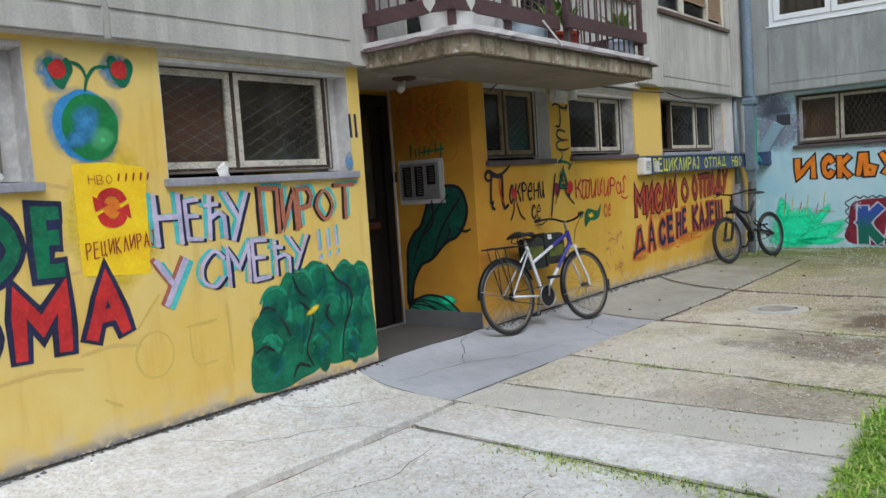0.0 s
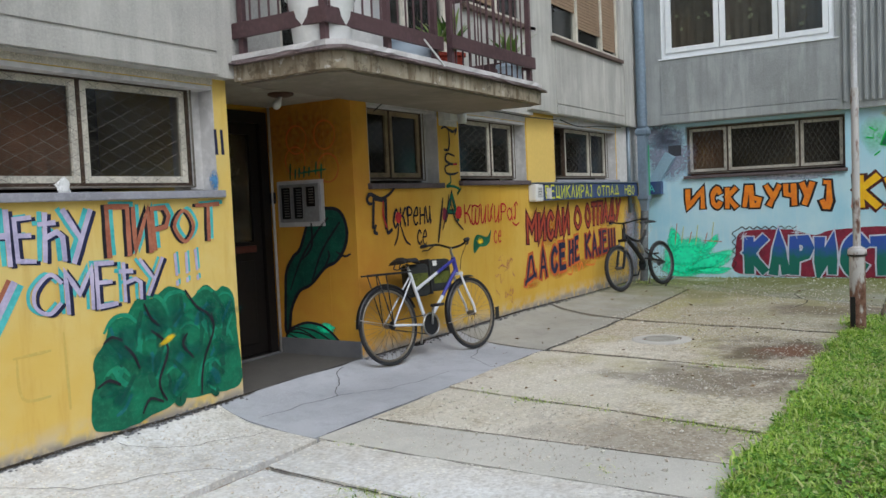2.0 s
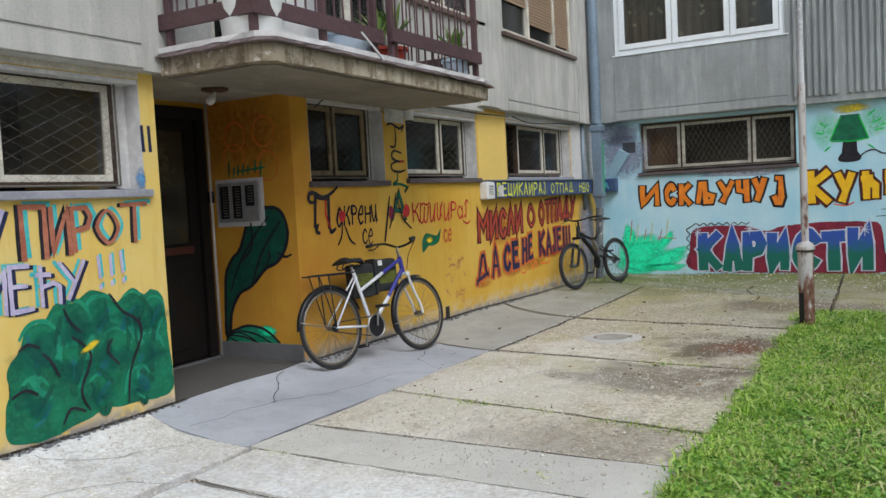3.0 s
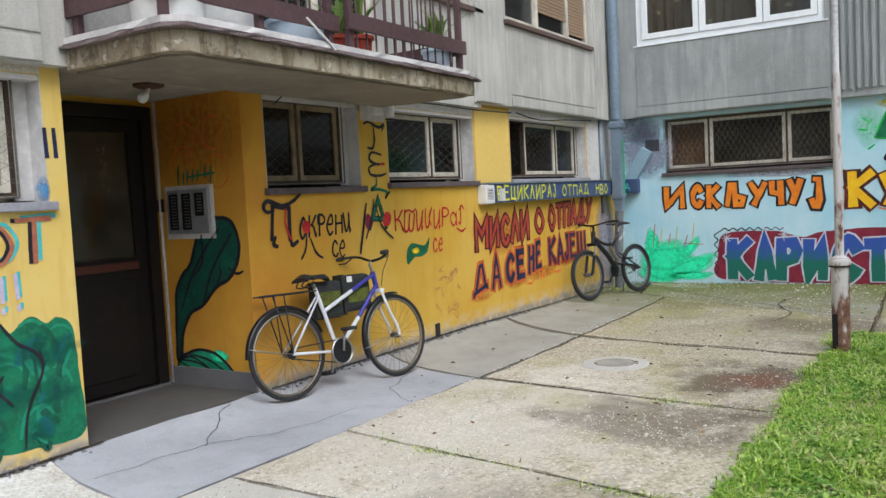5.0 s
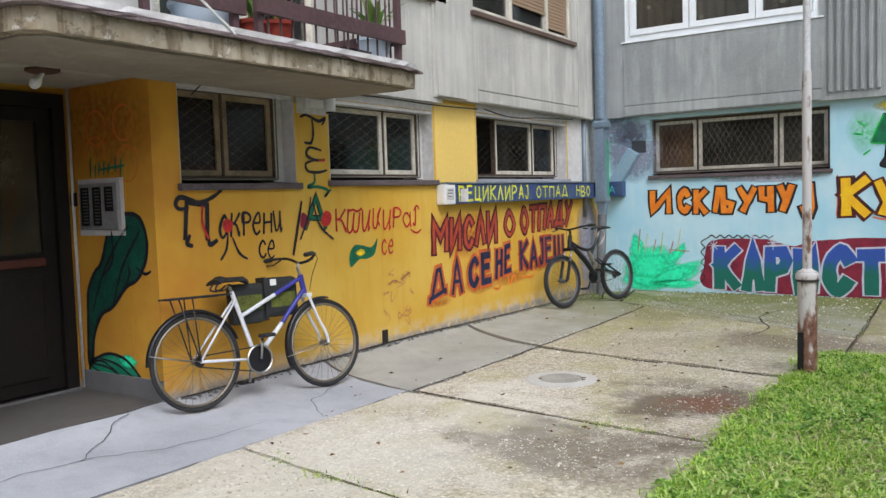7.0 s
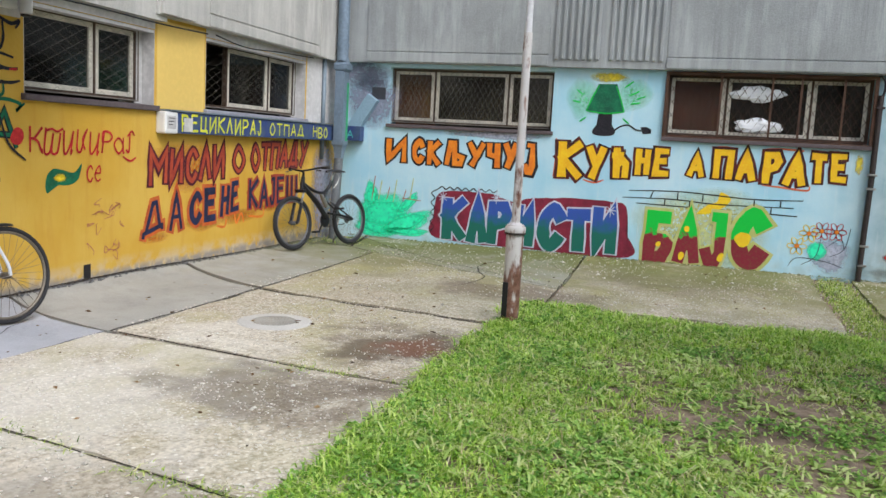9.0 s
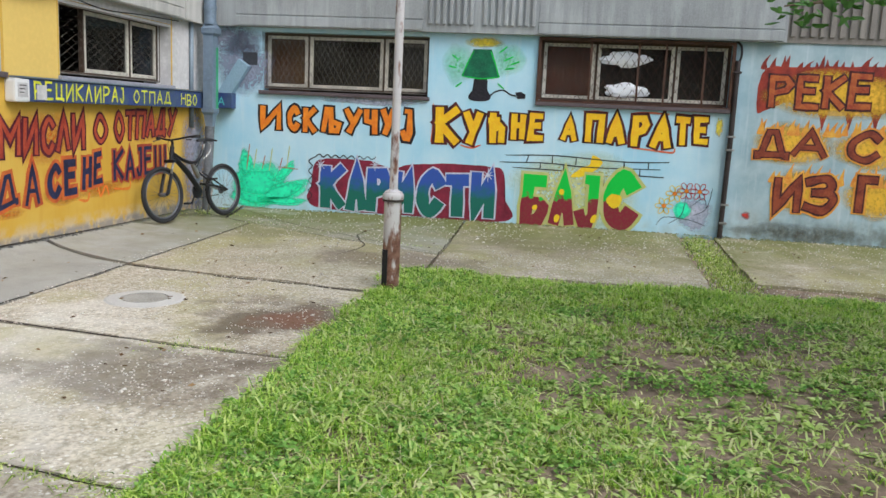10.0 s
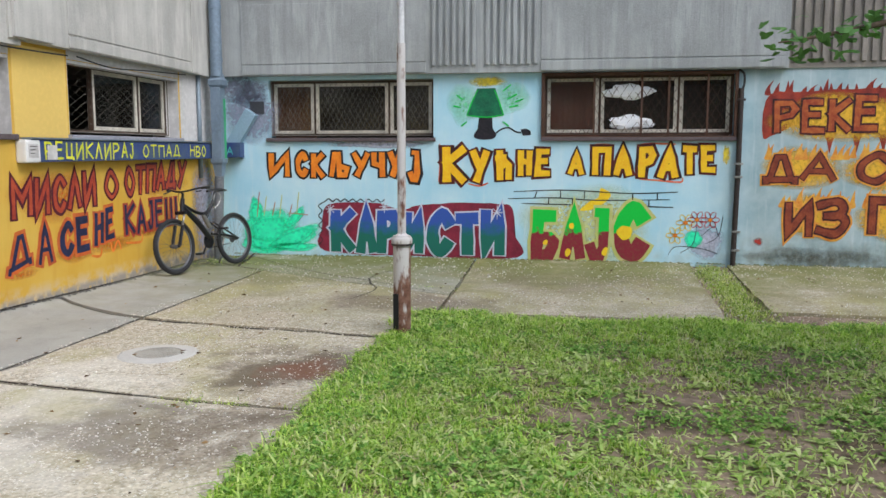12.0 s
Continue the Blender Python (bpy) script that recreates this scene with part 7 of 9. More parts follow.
part("vein", strokes(wall_recess, [[(-0.60, 0.20), (-0.49, 0.23), (-0.33, 0.16)], [(-0.60, 0.20), (-0.44, 0.19), (-0.25, 0.12)], [(-0.60, 0.18), (-0.50, 0.14), (-0.44, 0.10)], [(-0.52, 0.25), (-0.33, 0.22), (-0.17, 0.14)]], 0.016, 0.006), INK, vine)
haze_patch(wall_recess, *low[3], 0.1, 0.05, 0.0045, M_AQUA, vine, seed=2.2)
tag = thing("painted_tag", "dark green sprayed bars over the intercom", "graffiti")
for k, (u, a, b) in enumerate(((-0.50, 1.54, 1.68), (-0.45, 1.54, 1.63), (-0.41, 1.55, 1.64), (-0.36, 1.55, 1.65), (-0.31, 1.56, 1.64), (-0.24, 1.57, 1.68), (-0.19, 1.53, 1.66))):
    part("bar", strokes(wall_recess, [[(u, a), (u + 0.01, b)]], 0.018, 0.004), spray("dark_green_ink", srgb(20, 84, 40)) if k == 0 else GREEN, tag)
part("bar", strokes(wall_recess, [[(-0.42, 1.59), (-0.14, 1.61)]], 0.018, 0.0045), GREEN, tag)
ghost = thing("faded_drawing", "faded red ring outlines on the recess wall", "graffiti")
for u, v in ((-0.42, 1.88), (-0.14, 1.90), (-0.12, 1.62), (-0.44, 1.7)):
    part("ring", stroke_mesh(bmesh.new(), wall_recess, oval(u, v, 0.10, 0.12), 0.016, 0.002, True), spray("faded_red_paint", srgb(190, 92, 36), srgb(192, 112, 40)), ghost)

# --- yellow wall right of the entrance
lettering("painted_word", "П", wall_y, ((-7.22, 1.07), (-6.96, 1.05), (-6.94, 1.33), (-7.20, 1.35)), INK, None, "black and red painted capital with curled ends", 0.0, seed=20, wobble=0.01)
curl = thing("painted_flourish", "curled black brush flourishes round the slogan", "graffiti")
part("stroke", strokes(wall_y, [[(-7.14, 1.31), (-7.22, 1.30), (-7.25, 1.34), (-7.20, 1.38), (-7.05, 1.34), (-6.92, 1.38), (-6.84, 1.43)], [(-7.14, 1.12), (-7.17, 1.06), (-7.12, 1.04)], [(-6.98, 1.10), (-6.97, 1.04), (-6.90, 1.07)]], 0.035, 0.008), INK, curl)
part("stroke", strokes(wall_y, [[(-7.02, 1.32), (-7.03, 1.2), (-6.98, 1.08)]], 0.02, 0.009), RED, curl)
part("stroke", strokes(wall_y, [[(-6.80, 1.12), (-6.82, 1.0), (-6.88, 0.92)], [(-6.76, 1.08), (-6.70, 0.96), (-6.62, 0.91)]], 0.022, 0.006), INK, curl)
lettering("painted_word", "окрени", wall_y, ((-6.90, 1.07), (-6.24, 1.10), (-6.24, 1.26), (-6.88, 1.26)), INK, None, "black painted slogan word in a loose script", -0.005, seed=21, wobble=0.012, gap=0.08)
part("dot", blob(wall_y, oval(-6.80, 1.17, 0.045, 0.05), 0.009, 0.01), RED, curl)
lettering("painted_word", "се", wall_y, ((-6.52, 0.89), (-6.33, 0.90), (-6.33, 1.04), (-6.52, 1.04)), INK, None, "black painted short word under the slogan", -0.005, seed=22)
part("slash", strokes(wall_y, [[(-6.02, 1.33), (-6.14, 0.90)]], 0.03, 0.006), INK, curl, "long black slash")
lettering("painted_word", "А", wall_y, ((-6.02, 1.08), (-5.70, 1.08), (-5.74, 1.36), (-5.96, 1.36)), GREEN, INK, "dark green and black painted capital with red spots", -0.01, 0.02, seed=23)
part("dot", blob(wall_y, oval(-6.0, 1.17, 0.05, 0.06), 0.011, 0.02), MAROON, curl)
part("dot", blob(wall_y, oval(-5.74, 1.18, 0.06, 0.07), 0.011, 0.02), RED, curl)
part("stroke", strokes(wall_y, [[(-5.92, 1.36), (-5.96, 1.2), (-6.06, 1.02)], [(-5.90, 1.32), (-5.82, 1.12), (-5.66, 1.0)]], 0.02, 0.012), INK, curl)
lettering("painted_word", "ктивирај", wall_y, ((-5.64, 1.05), (-4.44, 1.05), (-4.42, 1.23), (-5.62, 1.25)), RED, None, "red painted slogan word in a loose script", -0.012, seed=24, wobble=0.014, gap=0.1)
lettering("painted_word", "се", wall_y, ((-5.02, 0.81), (-4.82, 0.81), (-4.82, 0.95), (-5.02, 0.96)), RED, None, "red painted short word beside a leaf", -0.01, seed=25)
part("stroke", strokes(wall_y, [[(-4.50, 1.20), (-4.44, 1.25), (-4.40, 1.21)], [(-4.56, 1.03), (-4.46, 0.99), (-4.38, 1.02)]], 0.02, 0.006), RED, curl)
lf = thing("painted_leaf", "dark green painted leaf with a pale yellow heart", "graffiti")
part("leaf", blob(wall_y, [(-5.44, 0.74), (-5.45, 0.86), (-5.38, 0.93), (-5.28, 0.92), (-5.15, 0.90), (-5.06, 0.97), (-5.10, 0.85), (-5.20, 0.80), (-5.33, 0.80)], 0.003, 0.006), GREEN, lf)
haze_patch(wall_y, -5.30, 0.86, 0.08, 0.035, 0.005, M_YELLOW, lf)
tel = thing("painted_monogram", "curly black letters painted down the pillar", "graffiti")
part("stroke", strokes(wall_y, [[(-6.0, 2.0), (-5.92, 2.02), (-5.78, 1.98), (-5.70, 2.01), (-5.74, 1.95)], [(-5.86, 1.99), (-5.85, 1.88), (-5.88, 1.80), (-5.96, 1.80)], [(-5.76, 1.74), (-5.90, 1.76), (-5.94, 1.70), (-5.84, 1.66), (-5.72, 1.665)], [(-5.84, 1.66), (-5.95, 1.63), (-5.93, 1.57), (-5.80, 1.56), (-5.70, 1.58)]], 0.026, 0.004), INK, tel)
part("stroke", strokes(wall_y, [[(-5.86, 1.56), (-5.86, 1.48), (-5.94, 1.44), (-5.82, 1.44), (-5.70, 1.41), (-5.74, 1.36), (-5.66, 1.42)]], 0.028, 0.0045), GREEN, tel, "green lowest curl")
part("stroke", strokes(wall_y, [[(-5.80, 1.655), (-5.73, 1.66)]], 0.02, 0.006), RED, tel)
scr = thing("pencil_scribble", "thin brown pencil scribbles on the yellow plaster", "graffiti")
rnd = random.Random(5)
lines = []
for k in range(16):
    u, v = rnd.uniform(-4.98, -4.56), rnd.uniform(0.16, 0.62)
    lines.append([(u, v), (u + rnd.uniform(-0.06, 0.06), v + rnd.uniform(-0.06, 0.06)), (u + rnd.uniform(-0.1, 0.1), v + rnd.uniform(-0.03, 0.03)), (u + rnd.uniform(-0.08, 0.08), v + rnd.uniform(-0.08, 0.08))])
part("stroke", strokes(wall_y, lines, 0.007, 0.003), TERRA, scr)

lettering("painted_word", "МИСЛИ", wall_y, ((-4.22, 0.75), (-2.91, 0.80), (-2.90, 1.17), (-4.20, 1.10)), SLOGANBRICK, SLOGANMAROON, "brick-red painted slogan word edged in maroon", 0.0, 0.045, seed=30, gap=0.13)
lettering("painted_word", "О", wall_y, ((-2.78, 0.86), (-2.50, 0.86), (-2.50, 1.17), (-2.77, 1.15)), SLOGANBRICK, SLOGANMAROON, "brick-red painted letter edged in maroon", 0.0, 0.045, seed=31)
lettering("painted_word", "ОТПАДУ", wall_y, ((-2.39, 0.87), (-1.02, 0.90), (-0.92, 1.23), (-2.40, 1.18)), SLOGANBRICK, SLOGANMAROON, "brick-red painted slogan word edged in maroon", 0.0, 0.045, seed=32, gap=0.1)
lettering("painted_word", "Д", wall_y, ((-4.32, 0.25), (-3.95, 0.34), (-3.96, 0.64), (-4.24, 0.60)), NAVY, RUSTORANGE, "navy painted letter with an orange edge", 0.0, 0.06, seed=33)
lettering("painted_word", "А", wall_y, ((-3.90, 0.31), (-3.64, 0.31), (-3.66, 0.70), (-3.88, 0.70)), NAVY, RUSTORANGE, "navy painted letter with an orange edge", -0.01, 0.06, seed=34)
lettering("painted_word", "СЕ", wall_y, ((-3.59, 0.33), (-3.05, 0.36), (-3.04, 0.71), (-3.57, 0.67)), NAVY, RUSTORANGE, "navy painted word with an orange edge", 0.03, 0.06, seed=35)
lettering("painted_word", "НЕ", wall_y, ((-3.01, 0.38), (-2.60, 0.43), (-2.59, 0.76), (-2.99, 0.73)), NAVY, RUSTORANGE, "navy painted word with an orange edge", 0.015, 0.055, seed=36)
lettering("painted_word", "КАЈЕШ", wall_y, ((-2.42, 0.43), (-1.22, 0.48), (-1.23, 0.79), (-2.42, 0.78)), NAVY, SLOGANBRICK, "navy painted slogan word edged in brick red", 0.0, 0.055, seed=37)
drip = thing("sprayed_shading", "thin orange sprayed shadows under the slogan", "graffiti")
for u, v, a, b in ((-4.1, 0.27, 0.25, 0.05), (-3.3, 0.36, 0.35, 0.09), (-2.6, 0.38, 0.45, 0.08), (-1.9, 0.44, 0.35, 0.06), (-3.6, 0.92, 0.65, 0.24), (-1.7, 1.02, 0.75, 0.2)):
    haze_patch(wall_y, u, v, a, b, 0.002, M_ORANGE, drip, seed=u)
part("stroke", strokes(wall_y, [[(-3.05, 0.30), (-2.9, 0.28), (-2.86, 0.36)], [(-2.7, 0.42), (-2.66, 0.30), (-2.56, 0.40), (-2.5, 0.3)], [(-2.4, 0.36), (-2.1, 0.34), (-2.06, 0.42)]], 0.03, 0.003), ORANGE, drip)
haze_patch(wall_y, -0.45, 0.6, 0.42, 0.75, 0.0018, M_GREY, drip, label="grey bare plaster", seed=7.0)
haze_patch(wall_y, -5.85, 2.18, 0.3, 0.10, 0.0015, M_GREY, drip, label="bare grey plaster", seed=7.5)
# soft darker ochre oval, densest high on the recess wall
haze_patch(wall_recess, -0.35, 1.9, 0.55, 0.45, 0.0015, M_BROWN, drip, label="darker ochre patch high on the recess wall", seed=8.0)

lettering("sign_lettering", "РЕЦИКЛИРАЈ", wall_y, ((-3.86, 1.265), (-2.32, 1.265), (-2.32, 1.435), (-3.86, 1.435)), SIGNTEXT, None, "yellow hand-painted word on the box sign", 0.0, d=0.1, seed=40, wobble=0.008, gap=0.2)
lettering("sign_lettering", "ОТПАД", wall_y, ((-2.17, 1.28), (-1.27, 1.27), (-1.27, 1.42), (-2.17, 1.42)), SIGNTEXT, None, "yellow hand-painted word on the box sign", 0.0, d=0.1, seed=41, wobble=0.008, gap=0.2)
lettering("sign_lettering", "НВО", wall_y, ((-1.05, 1.275), (-0.58, 1.275), (-0.58, 1.42), (-1.05, 1.42)), SIGNTEXT, None, "yellow hand-painted initials on the box sign", 0.0, d=0.1, seed=42, wobble=0.008, gap=0.2)
lettering("sign_lettering", "А", wall_x, ((0.10, 1.30), (0.21, 1.30), (0.21, 1.41), (0.10, 1.41)), MINT, None, "mint painted letter on the small blue box", 0.0, d=0.14, seed=43, wobble=0.004)

# --- blue wall
SLOGANGLOW = spray("red_glow_paint", srgb(206, 84, 60), srgb(220, 130, 90))
lettering("painted_word", "ИСКЉУЧУЈ", wall_x, None, SLOGANORANGE, INK, "orange painted slogan word outlined in black on pale blue", 0.028, 0.045, seed=50, uneven=1.4, boxes=[(0.65, 0.94, 1.0, 1.33), (1.01, 1.20, 1.0, 1.33), (1.24, 1.43, 0.99, 1.33), (1.48, 1.77, 1.0, 1.33), (1.80, 2.05, 1.0, 1.34), (2.07, 2.25, 0.99, 1.34), (2.29, 2.49, 0.99, 1.36), (2.56, 2.73, 0.94, 1.36)])
lettering("painted_word", "КУЋНЕ", wall_x, None, SLOGANYELLOW, DARKRED, "yellow painted slogan word outlined in black and red", 0.03, 0.05, seed=51, uneven=1.4, boxes=[(3.02, 3.34, 0.92, 1.42), (3.38, 3.64, 0.93, 1.37), (3.69, 3.93, 0.96, 1.38), (4.0, 4.18, 1.02, 1.37), (4.22, 4.43, 1.03, 1.38)])
lettering("painted_word", "АПАРАТЕ", wall_x, None, SLOGANYELLOW, DARKRED, "yellow painted slogan word outlined in black and red", 0.03, 0.05, seed=52, uneven=1.4, boxes=[(4.63, 4.84, 1.04, 1.35), (4.94, 5.17, 1.03, 1.40), (5.20, 5.44, 1.03, 1.41), (5.51, 5.72, 1.0, 1.41), (5.75, 6.0, 1.0, 1.40), (6.03, 6.23, 1.04, 1.41), (6.26, 6.45, 1.08, 1.42)])
under = thing("painted_underline", "loose red brush strokes under the yellow slogan letters", "graffiti")
part("stroke", strokes(wall_x, [[(2.98, 1.44), (2.99, 1.2), (2.97, 0.95)], [(3.36, 0.93), (3.5, 0.90), (3.62, 0.94)], [(5.52, 1.0), (5.75, 0.985), (6.02, 0.965), (6.05, 1.02)], [(5.52, 1.43), (5.7, 1.44), (5.95, 1.43)], [(4.9, 1.42), (5.05, 1.43), (5.2, 1.42)]], 0.022, 0.003), SLOGANGLOW, under)
shade = thing("sprayed_shading", "thin grey and yellow spray round the slogan words", "graffiti")
for u, v, a, b, m in ((6.56, 1.3, 0.05, 0.13, M_YELLOW), (2.2, 1.44, 0.8, 0.06, M_LILAC), (0.4, 1.85, 0.45, 0.42, M_GREY), (0.3, 2.15, 0.45, 0.22, M_GREY)):
    haze_patch(wall_x, u, v, a, b, 0.0016, m, shade, seed=u + v)

kar = thing("painted_block_letters", "blue and green painted letters with pale outlines on maroon", "graffiti")
mar = [(1.42, 0.02), (1.38, 0.35), (1.44, 0.62), (1.8, 0.67), (2.2, 0.655), (2.45, 0.58), (2.7, 0.64), (3.2, 0.68), (3.7, 0.67), (3.93, 0.62), (3.96, 0.3), (4.0, -0.02), (2.7, -0.03)]
part("ground_coat", blob(wall_x, mar, 0.002, 0.012), MAROON, kar)
zig = [(1.33 + 0.05 * (k % 2), 0.10 + 0.065 * k) for k in range(9)] + [(1.42 + 0.055 * k, 0.68 + 0.035 * (k % 2)) for k in range(16)]
part("zigzag", strokes(wall_x, [zig], 0.016, 0.004), INK, kar, "black zigzag edge")
lettering("painted_word", "КАРИСТИ", wall_x, None, BLUEGREEN, PALE, "big blue and green block letters with pale outlines", 0.06, 0.022, seed=53, d=0.005, wobble=0.02, uneven=1.2, boxes=[(1.50, 1.85, -0.01, 0.60), (1.84, 2.15, -0.02, 0.62), (2.13, 2.46, -0.03, 0.57), (2.47, 2.78, -0.03, 0.58), (2.79, 3.18, -0.04, 0.60), (3.17, 3.53, -0.03, 0.56), (3.52, 3.84, -0.02, 0.61)])
for u, v in ((3.74, 0.56), (1.50, 0.58), (2.24, 0.62)):
    part("sparkle", strokes(wall_x, [[(u - 0.07, v), (u + 0.07, v)], [(u, v - 0.09), (u, v + 0.09)], [(u - 0.05, v - 0.05), (u + 0.05, v + 0.05)], [(u - 0.05, v + 0.05), (u + 0.05, v - 0.05)]], 0.011, 0.013), PALE, kar, "white star flash")
lettering("painted_word", "БАЈС", wall_x, None, LIMEMAROON, OLIVE, "big block letters, lime green over maroon", 0.125, 0.032, seed=54, wobble=0.018, boxes=[(4.19, 4.54, -0.05, 0.60), (4.55, 4.88, -0.05, 0.64), (4.88, 5.18, -0.05, 0.64), (5.20, 5.67, -0.05, 0.73)])
baj = thing("painted_accents", "yellow painted fills and halo round the block letters", "graffiti")
part("fill", blob(wall_x, [(4.80, 0.60), (4.92, 0.72), (5.02, 0.76), (5.06, 0.88), (5.18, 0.80), (5.1, 0.70), (4.98, 0.62)], 0.0025, 0.01), LEMON, baj)
for u, v, a, b in ((4.70, 0.40, 0.035, 0.04), (4.66, 0.06, 0.04, 0.06), (5.36, 0.33, 0.09, 0.09), (4.36, 0.18, 0.035, 0.035), (5.12, 0.08, 0.035, 0.06)):
    part("fill", blob(wall_x, oval(u, v, a, b), 0.0115, 0.02, u), LEMON, baj)
haze_patch(wall_x, 4.9, 0.40, 0.95, 0.52, 0.0014, M_PALEYELLOW, baj, seed=4.0)
brk = thing("painted_brickwork", "thin black brick lines drawn on the blue wall", "graffiti")
part("line", strokes(wall_x, [[(3.95, 0.83), (4.6, 0.855), (5.4, 0.82), (6.0, 0.84)], [(3.88, 0.74), (4.5, 0.755), (5.0, 0.73), (5.9, 0.745)], [(4.05, 0.68), (4.7, 0.67)], [(5.4, 0.66), (5.95, 0.65)], [(4.25, 0.84), (4.22, 0.75)], [(4.55, 0.85), (4.55, 0.76)], [(4.85, 0.85), (4.85, 0.75)], [(4.4, 0.75), (4.4, 0.68)], [(4.7, 0.75), (4.7, 0.67)], [(5.45, 0.82), (5.45, 0.74)], [(5.65, 0.74), (5.65, 0.66)], [(5.75, 0.83), (5.75, 0.74)]], 0.014, 0.003), INK, brk)

lamp = thing("painted_lamp", "painted green table lamp with a plug cord", "graffiti")
haze_patch(wall_x, 3.30, 1.95, 0.22, 0.28, 0.0014, M_GREEN, lamp, seed=9.0)
haze_patch(wall_x, 3.92, 2.02, 0.24, 0.22, 0.0014, M_GREEN, lamp, seed=9.2)
haze_patch(wall_x, 3.62, 2.22, 0.24, 0.07, 0.002, M_YELLOW, lamp, seed=9.5)
part("shade", blob(wall_x, [(3.47, 2.14), (3.70, 2.14), (3.82, 1.80), (3.58, 1.77), (3.33, 1.80)], 0.004, 0.006, 0, False), GREEN, lamp)
part("piping", strokes(wall_x, [[(3.34, 1.80), (3.58, 1.775), (3.81, 1.80)], [(3.48, 2.12), (3.40, 1.96), (3.34, 1.80)], [(3.69, 2.12), (3.75, 1.98), (3.81, 1.80)]], 0.018, 0.006), LIME, lamp)
part("base", blob(wall_x, [(3.50, 1.77), (3.66, 1.77), (3.66, 1.66), (3.72, 1.55), (3.66, 1.50), (3.48, 1.50), (3.43, 1.55), (3.50, 1.66)], 0.0035, 0.004), INK, lamp)
part("cord", strokes(wall_x, [[(3.70, 1.56), (3.78, 1.62), (3.88, 1.64), (3.97, 1.59), (4.04, 1.58)]], 0.018, 0.004, False), INK, lamp)
part("plug", blob(wall_x, [(4.03, 1.62), (4.10, 1.63), (4.16, 1.60), (4.12, 1.58), (4.16, 1.55), (4.06, 1.54)], 0.005, 0, 0, False), INK, lamp)
part("ray", strokes(wall_x, [[(3.28, 2.0), (3.20, 2.06)], [(3.26, 1.9), (3.16, 1.92)], [(3.86, 2.0), (3.98, 2.06)], [(3.88, 1.9), (4.0, 1.92)], [(3.80, 2.1), (3.9, 2.18)], [(3.34, 1.72), (3.26, 1.66)], [(3.8, 1.72), (3.88, 1.66)], [(3.95, 1.96), (4.06, 2.0)]], 0.02, 0.003), LIME, lamp)

spl = thing("sprayed_splash", "turquoise green sprayed splash low on the blue wall", "graffiti")
for u, v, a, b, t in ((0.62, 0.30, 0.42, 0.30, 0.2), (0.95, 0.18, 0.5, 0.14, 0.35), (0.55, 0.12, 0.36, 0.18, 0.0), (1.0, 0.46, 0.22, 0.07, 0.8), (0.45, 0.52, 0.12, 0.22, 0.1), (0.95, 0.07, 0.42, 0.07, 0.0)):
    haze_patch(wall_x, u, v, a, b, 0.0018 + 0.0003 * u, M_AQUA, spl, t, seed=u * 3)
    haze_patch(wall_x, u, v, a * 0.7, b * 0.6, 0.0028 + 0.0003 * u, M_AQUA, spl, t, seed=u * 5)
tg = thing("painted_tag", "thin orange and green scribbled bars on the blue wall", "graffiti")
for k, (u, a, b) in enumerate(((0.46, 0.46, 0.80), (0.56, 0.48, 0.74), (0.68, 0.48, 0.66), (0.78, 0.46, 0.76), (0.92, 0.48, 0.64), (1.02, 0.50, 0.80))):
    part("bar", strokes(wall_x, [[(u, a), (u + 0.04, b)]], 0.014, 0.005), OLIVE if k % 2 else TERRA, tg)
part("bar", strokes(wall_x, [[(0.9, 0.52), (1.18, 0.50)]], 0.012, 0.0055), TERRA, tg)

fw = thing("painted_flowers", "loosely painted red and yellow flowers with thin outlines", "graffiti")
for u, v, m in ((5.98, 0.30, LEMON), (6.10, 0.46, LEMON), (6.24, 0.50, RED), (6.40, 0.50, RED)):
    for k in range(6):
        a = k * math.pi / 3
        part("petal", stroke_mesh(bmesh.new(), wall_x, oval(u + 0.065 * math.cos(a), v + 0.065 * math.sin(a), 0.045, 0.028, 10, a), 0.012, 0.004, True), m, fw)
    part("centre", blob(wall_x, oval(u, v, 0.025, 0.025), 0.005, 0.004), ORANGE, fw)
part("stalk", strokes(wall_x, [[(6.05, 0.08), (6.2, 0.2), (6.24, 0.44)], [(5.9, 0.05), (6.0, 0.16), (6.3, 0.14), (6.5, 0.08)], [(6.35, 0.2), (6.5, 0.3), (6.55, 0.55)], [(6.3, 0.3), (6.45, 0.42), (6.5, 0.3)]], 0.009, 0.003), INK, fw)
haze_patch(wall_x, 6.2, 0.26, 0.12, 0.12, 0.0025, M_AQUA, fw, seed=2.0)
haze_patch(wall_x, 6.35, 0.22, 0.25, 0.22, 0.0015, M_LILAC, fw, seed=3.0)


def flames(at, u0, u1, v, h, n, seed, d, mat, parent, w=0.05):
    rnd = random.Random(seed)
    for k in range(n):
        u = u0 + (u1 - u0) * (k + rnd.random()) / n
        hh = h * rnd.uniform(0.5, 1.2)
        s = rnd.uniform(0.0, 0.08)
        part("flame", blob(at, [(u - w, v - 0.03), (u - 0.3 * w, v + 0.4 * hh), (u + s, v + hh), (u + 0.7 * w, v + 0.35 * hh), (u + w, v - 0.03)], d + 0.0001 * k, 0.004), mat, parent)


FLAMEFILL = spray("flame_letter_paint", srgb(186, 104, 44), srgb(146, 58, 30))
FLAMEDARK = spray("scorched_letter_paint", srgb(150, 72, 38), srgb(112, 44, 30))
FLAME = spray("flame_orange_paint", srgb(226, 172, 62), srgb(210, 128, 44))
EMBER = spray("ember_red_paint", srgb(158, 56, 34), srgb(118, 36, 28))
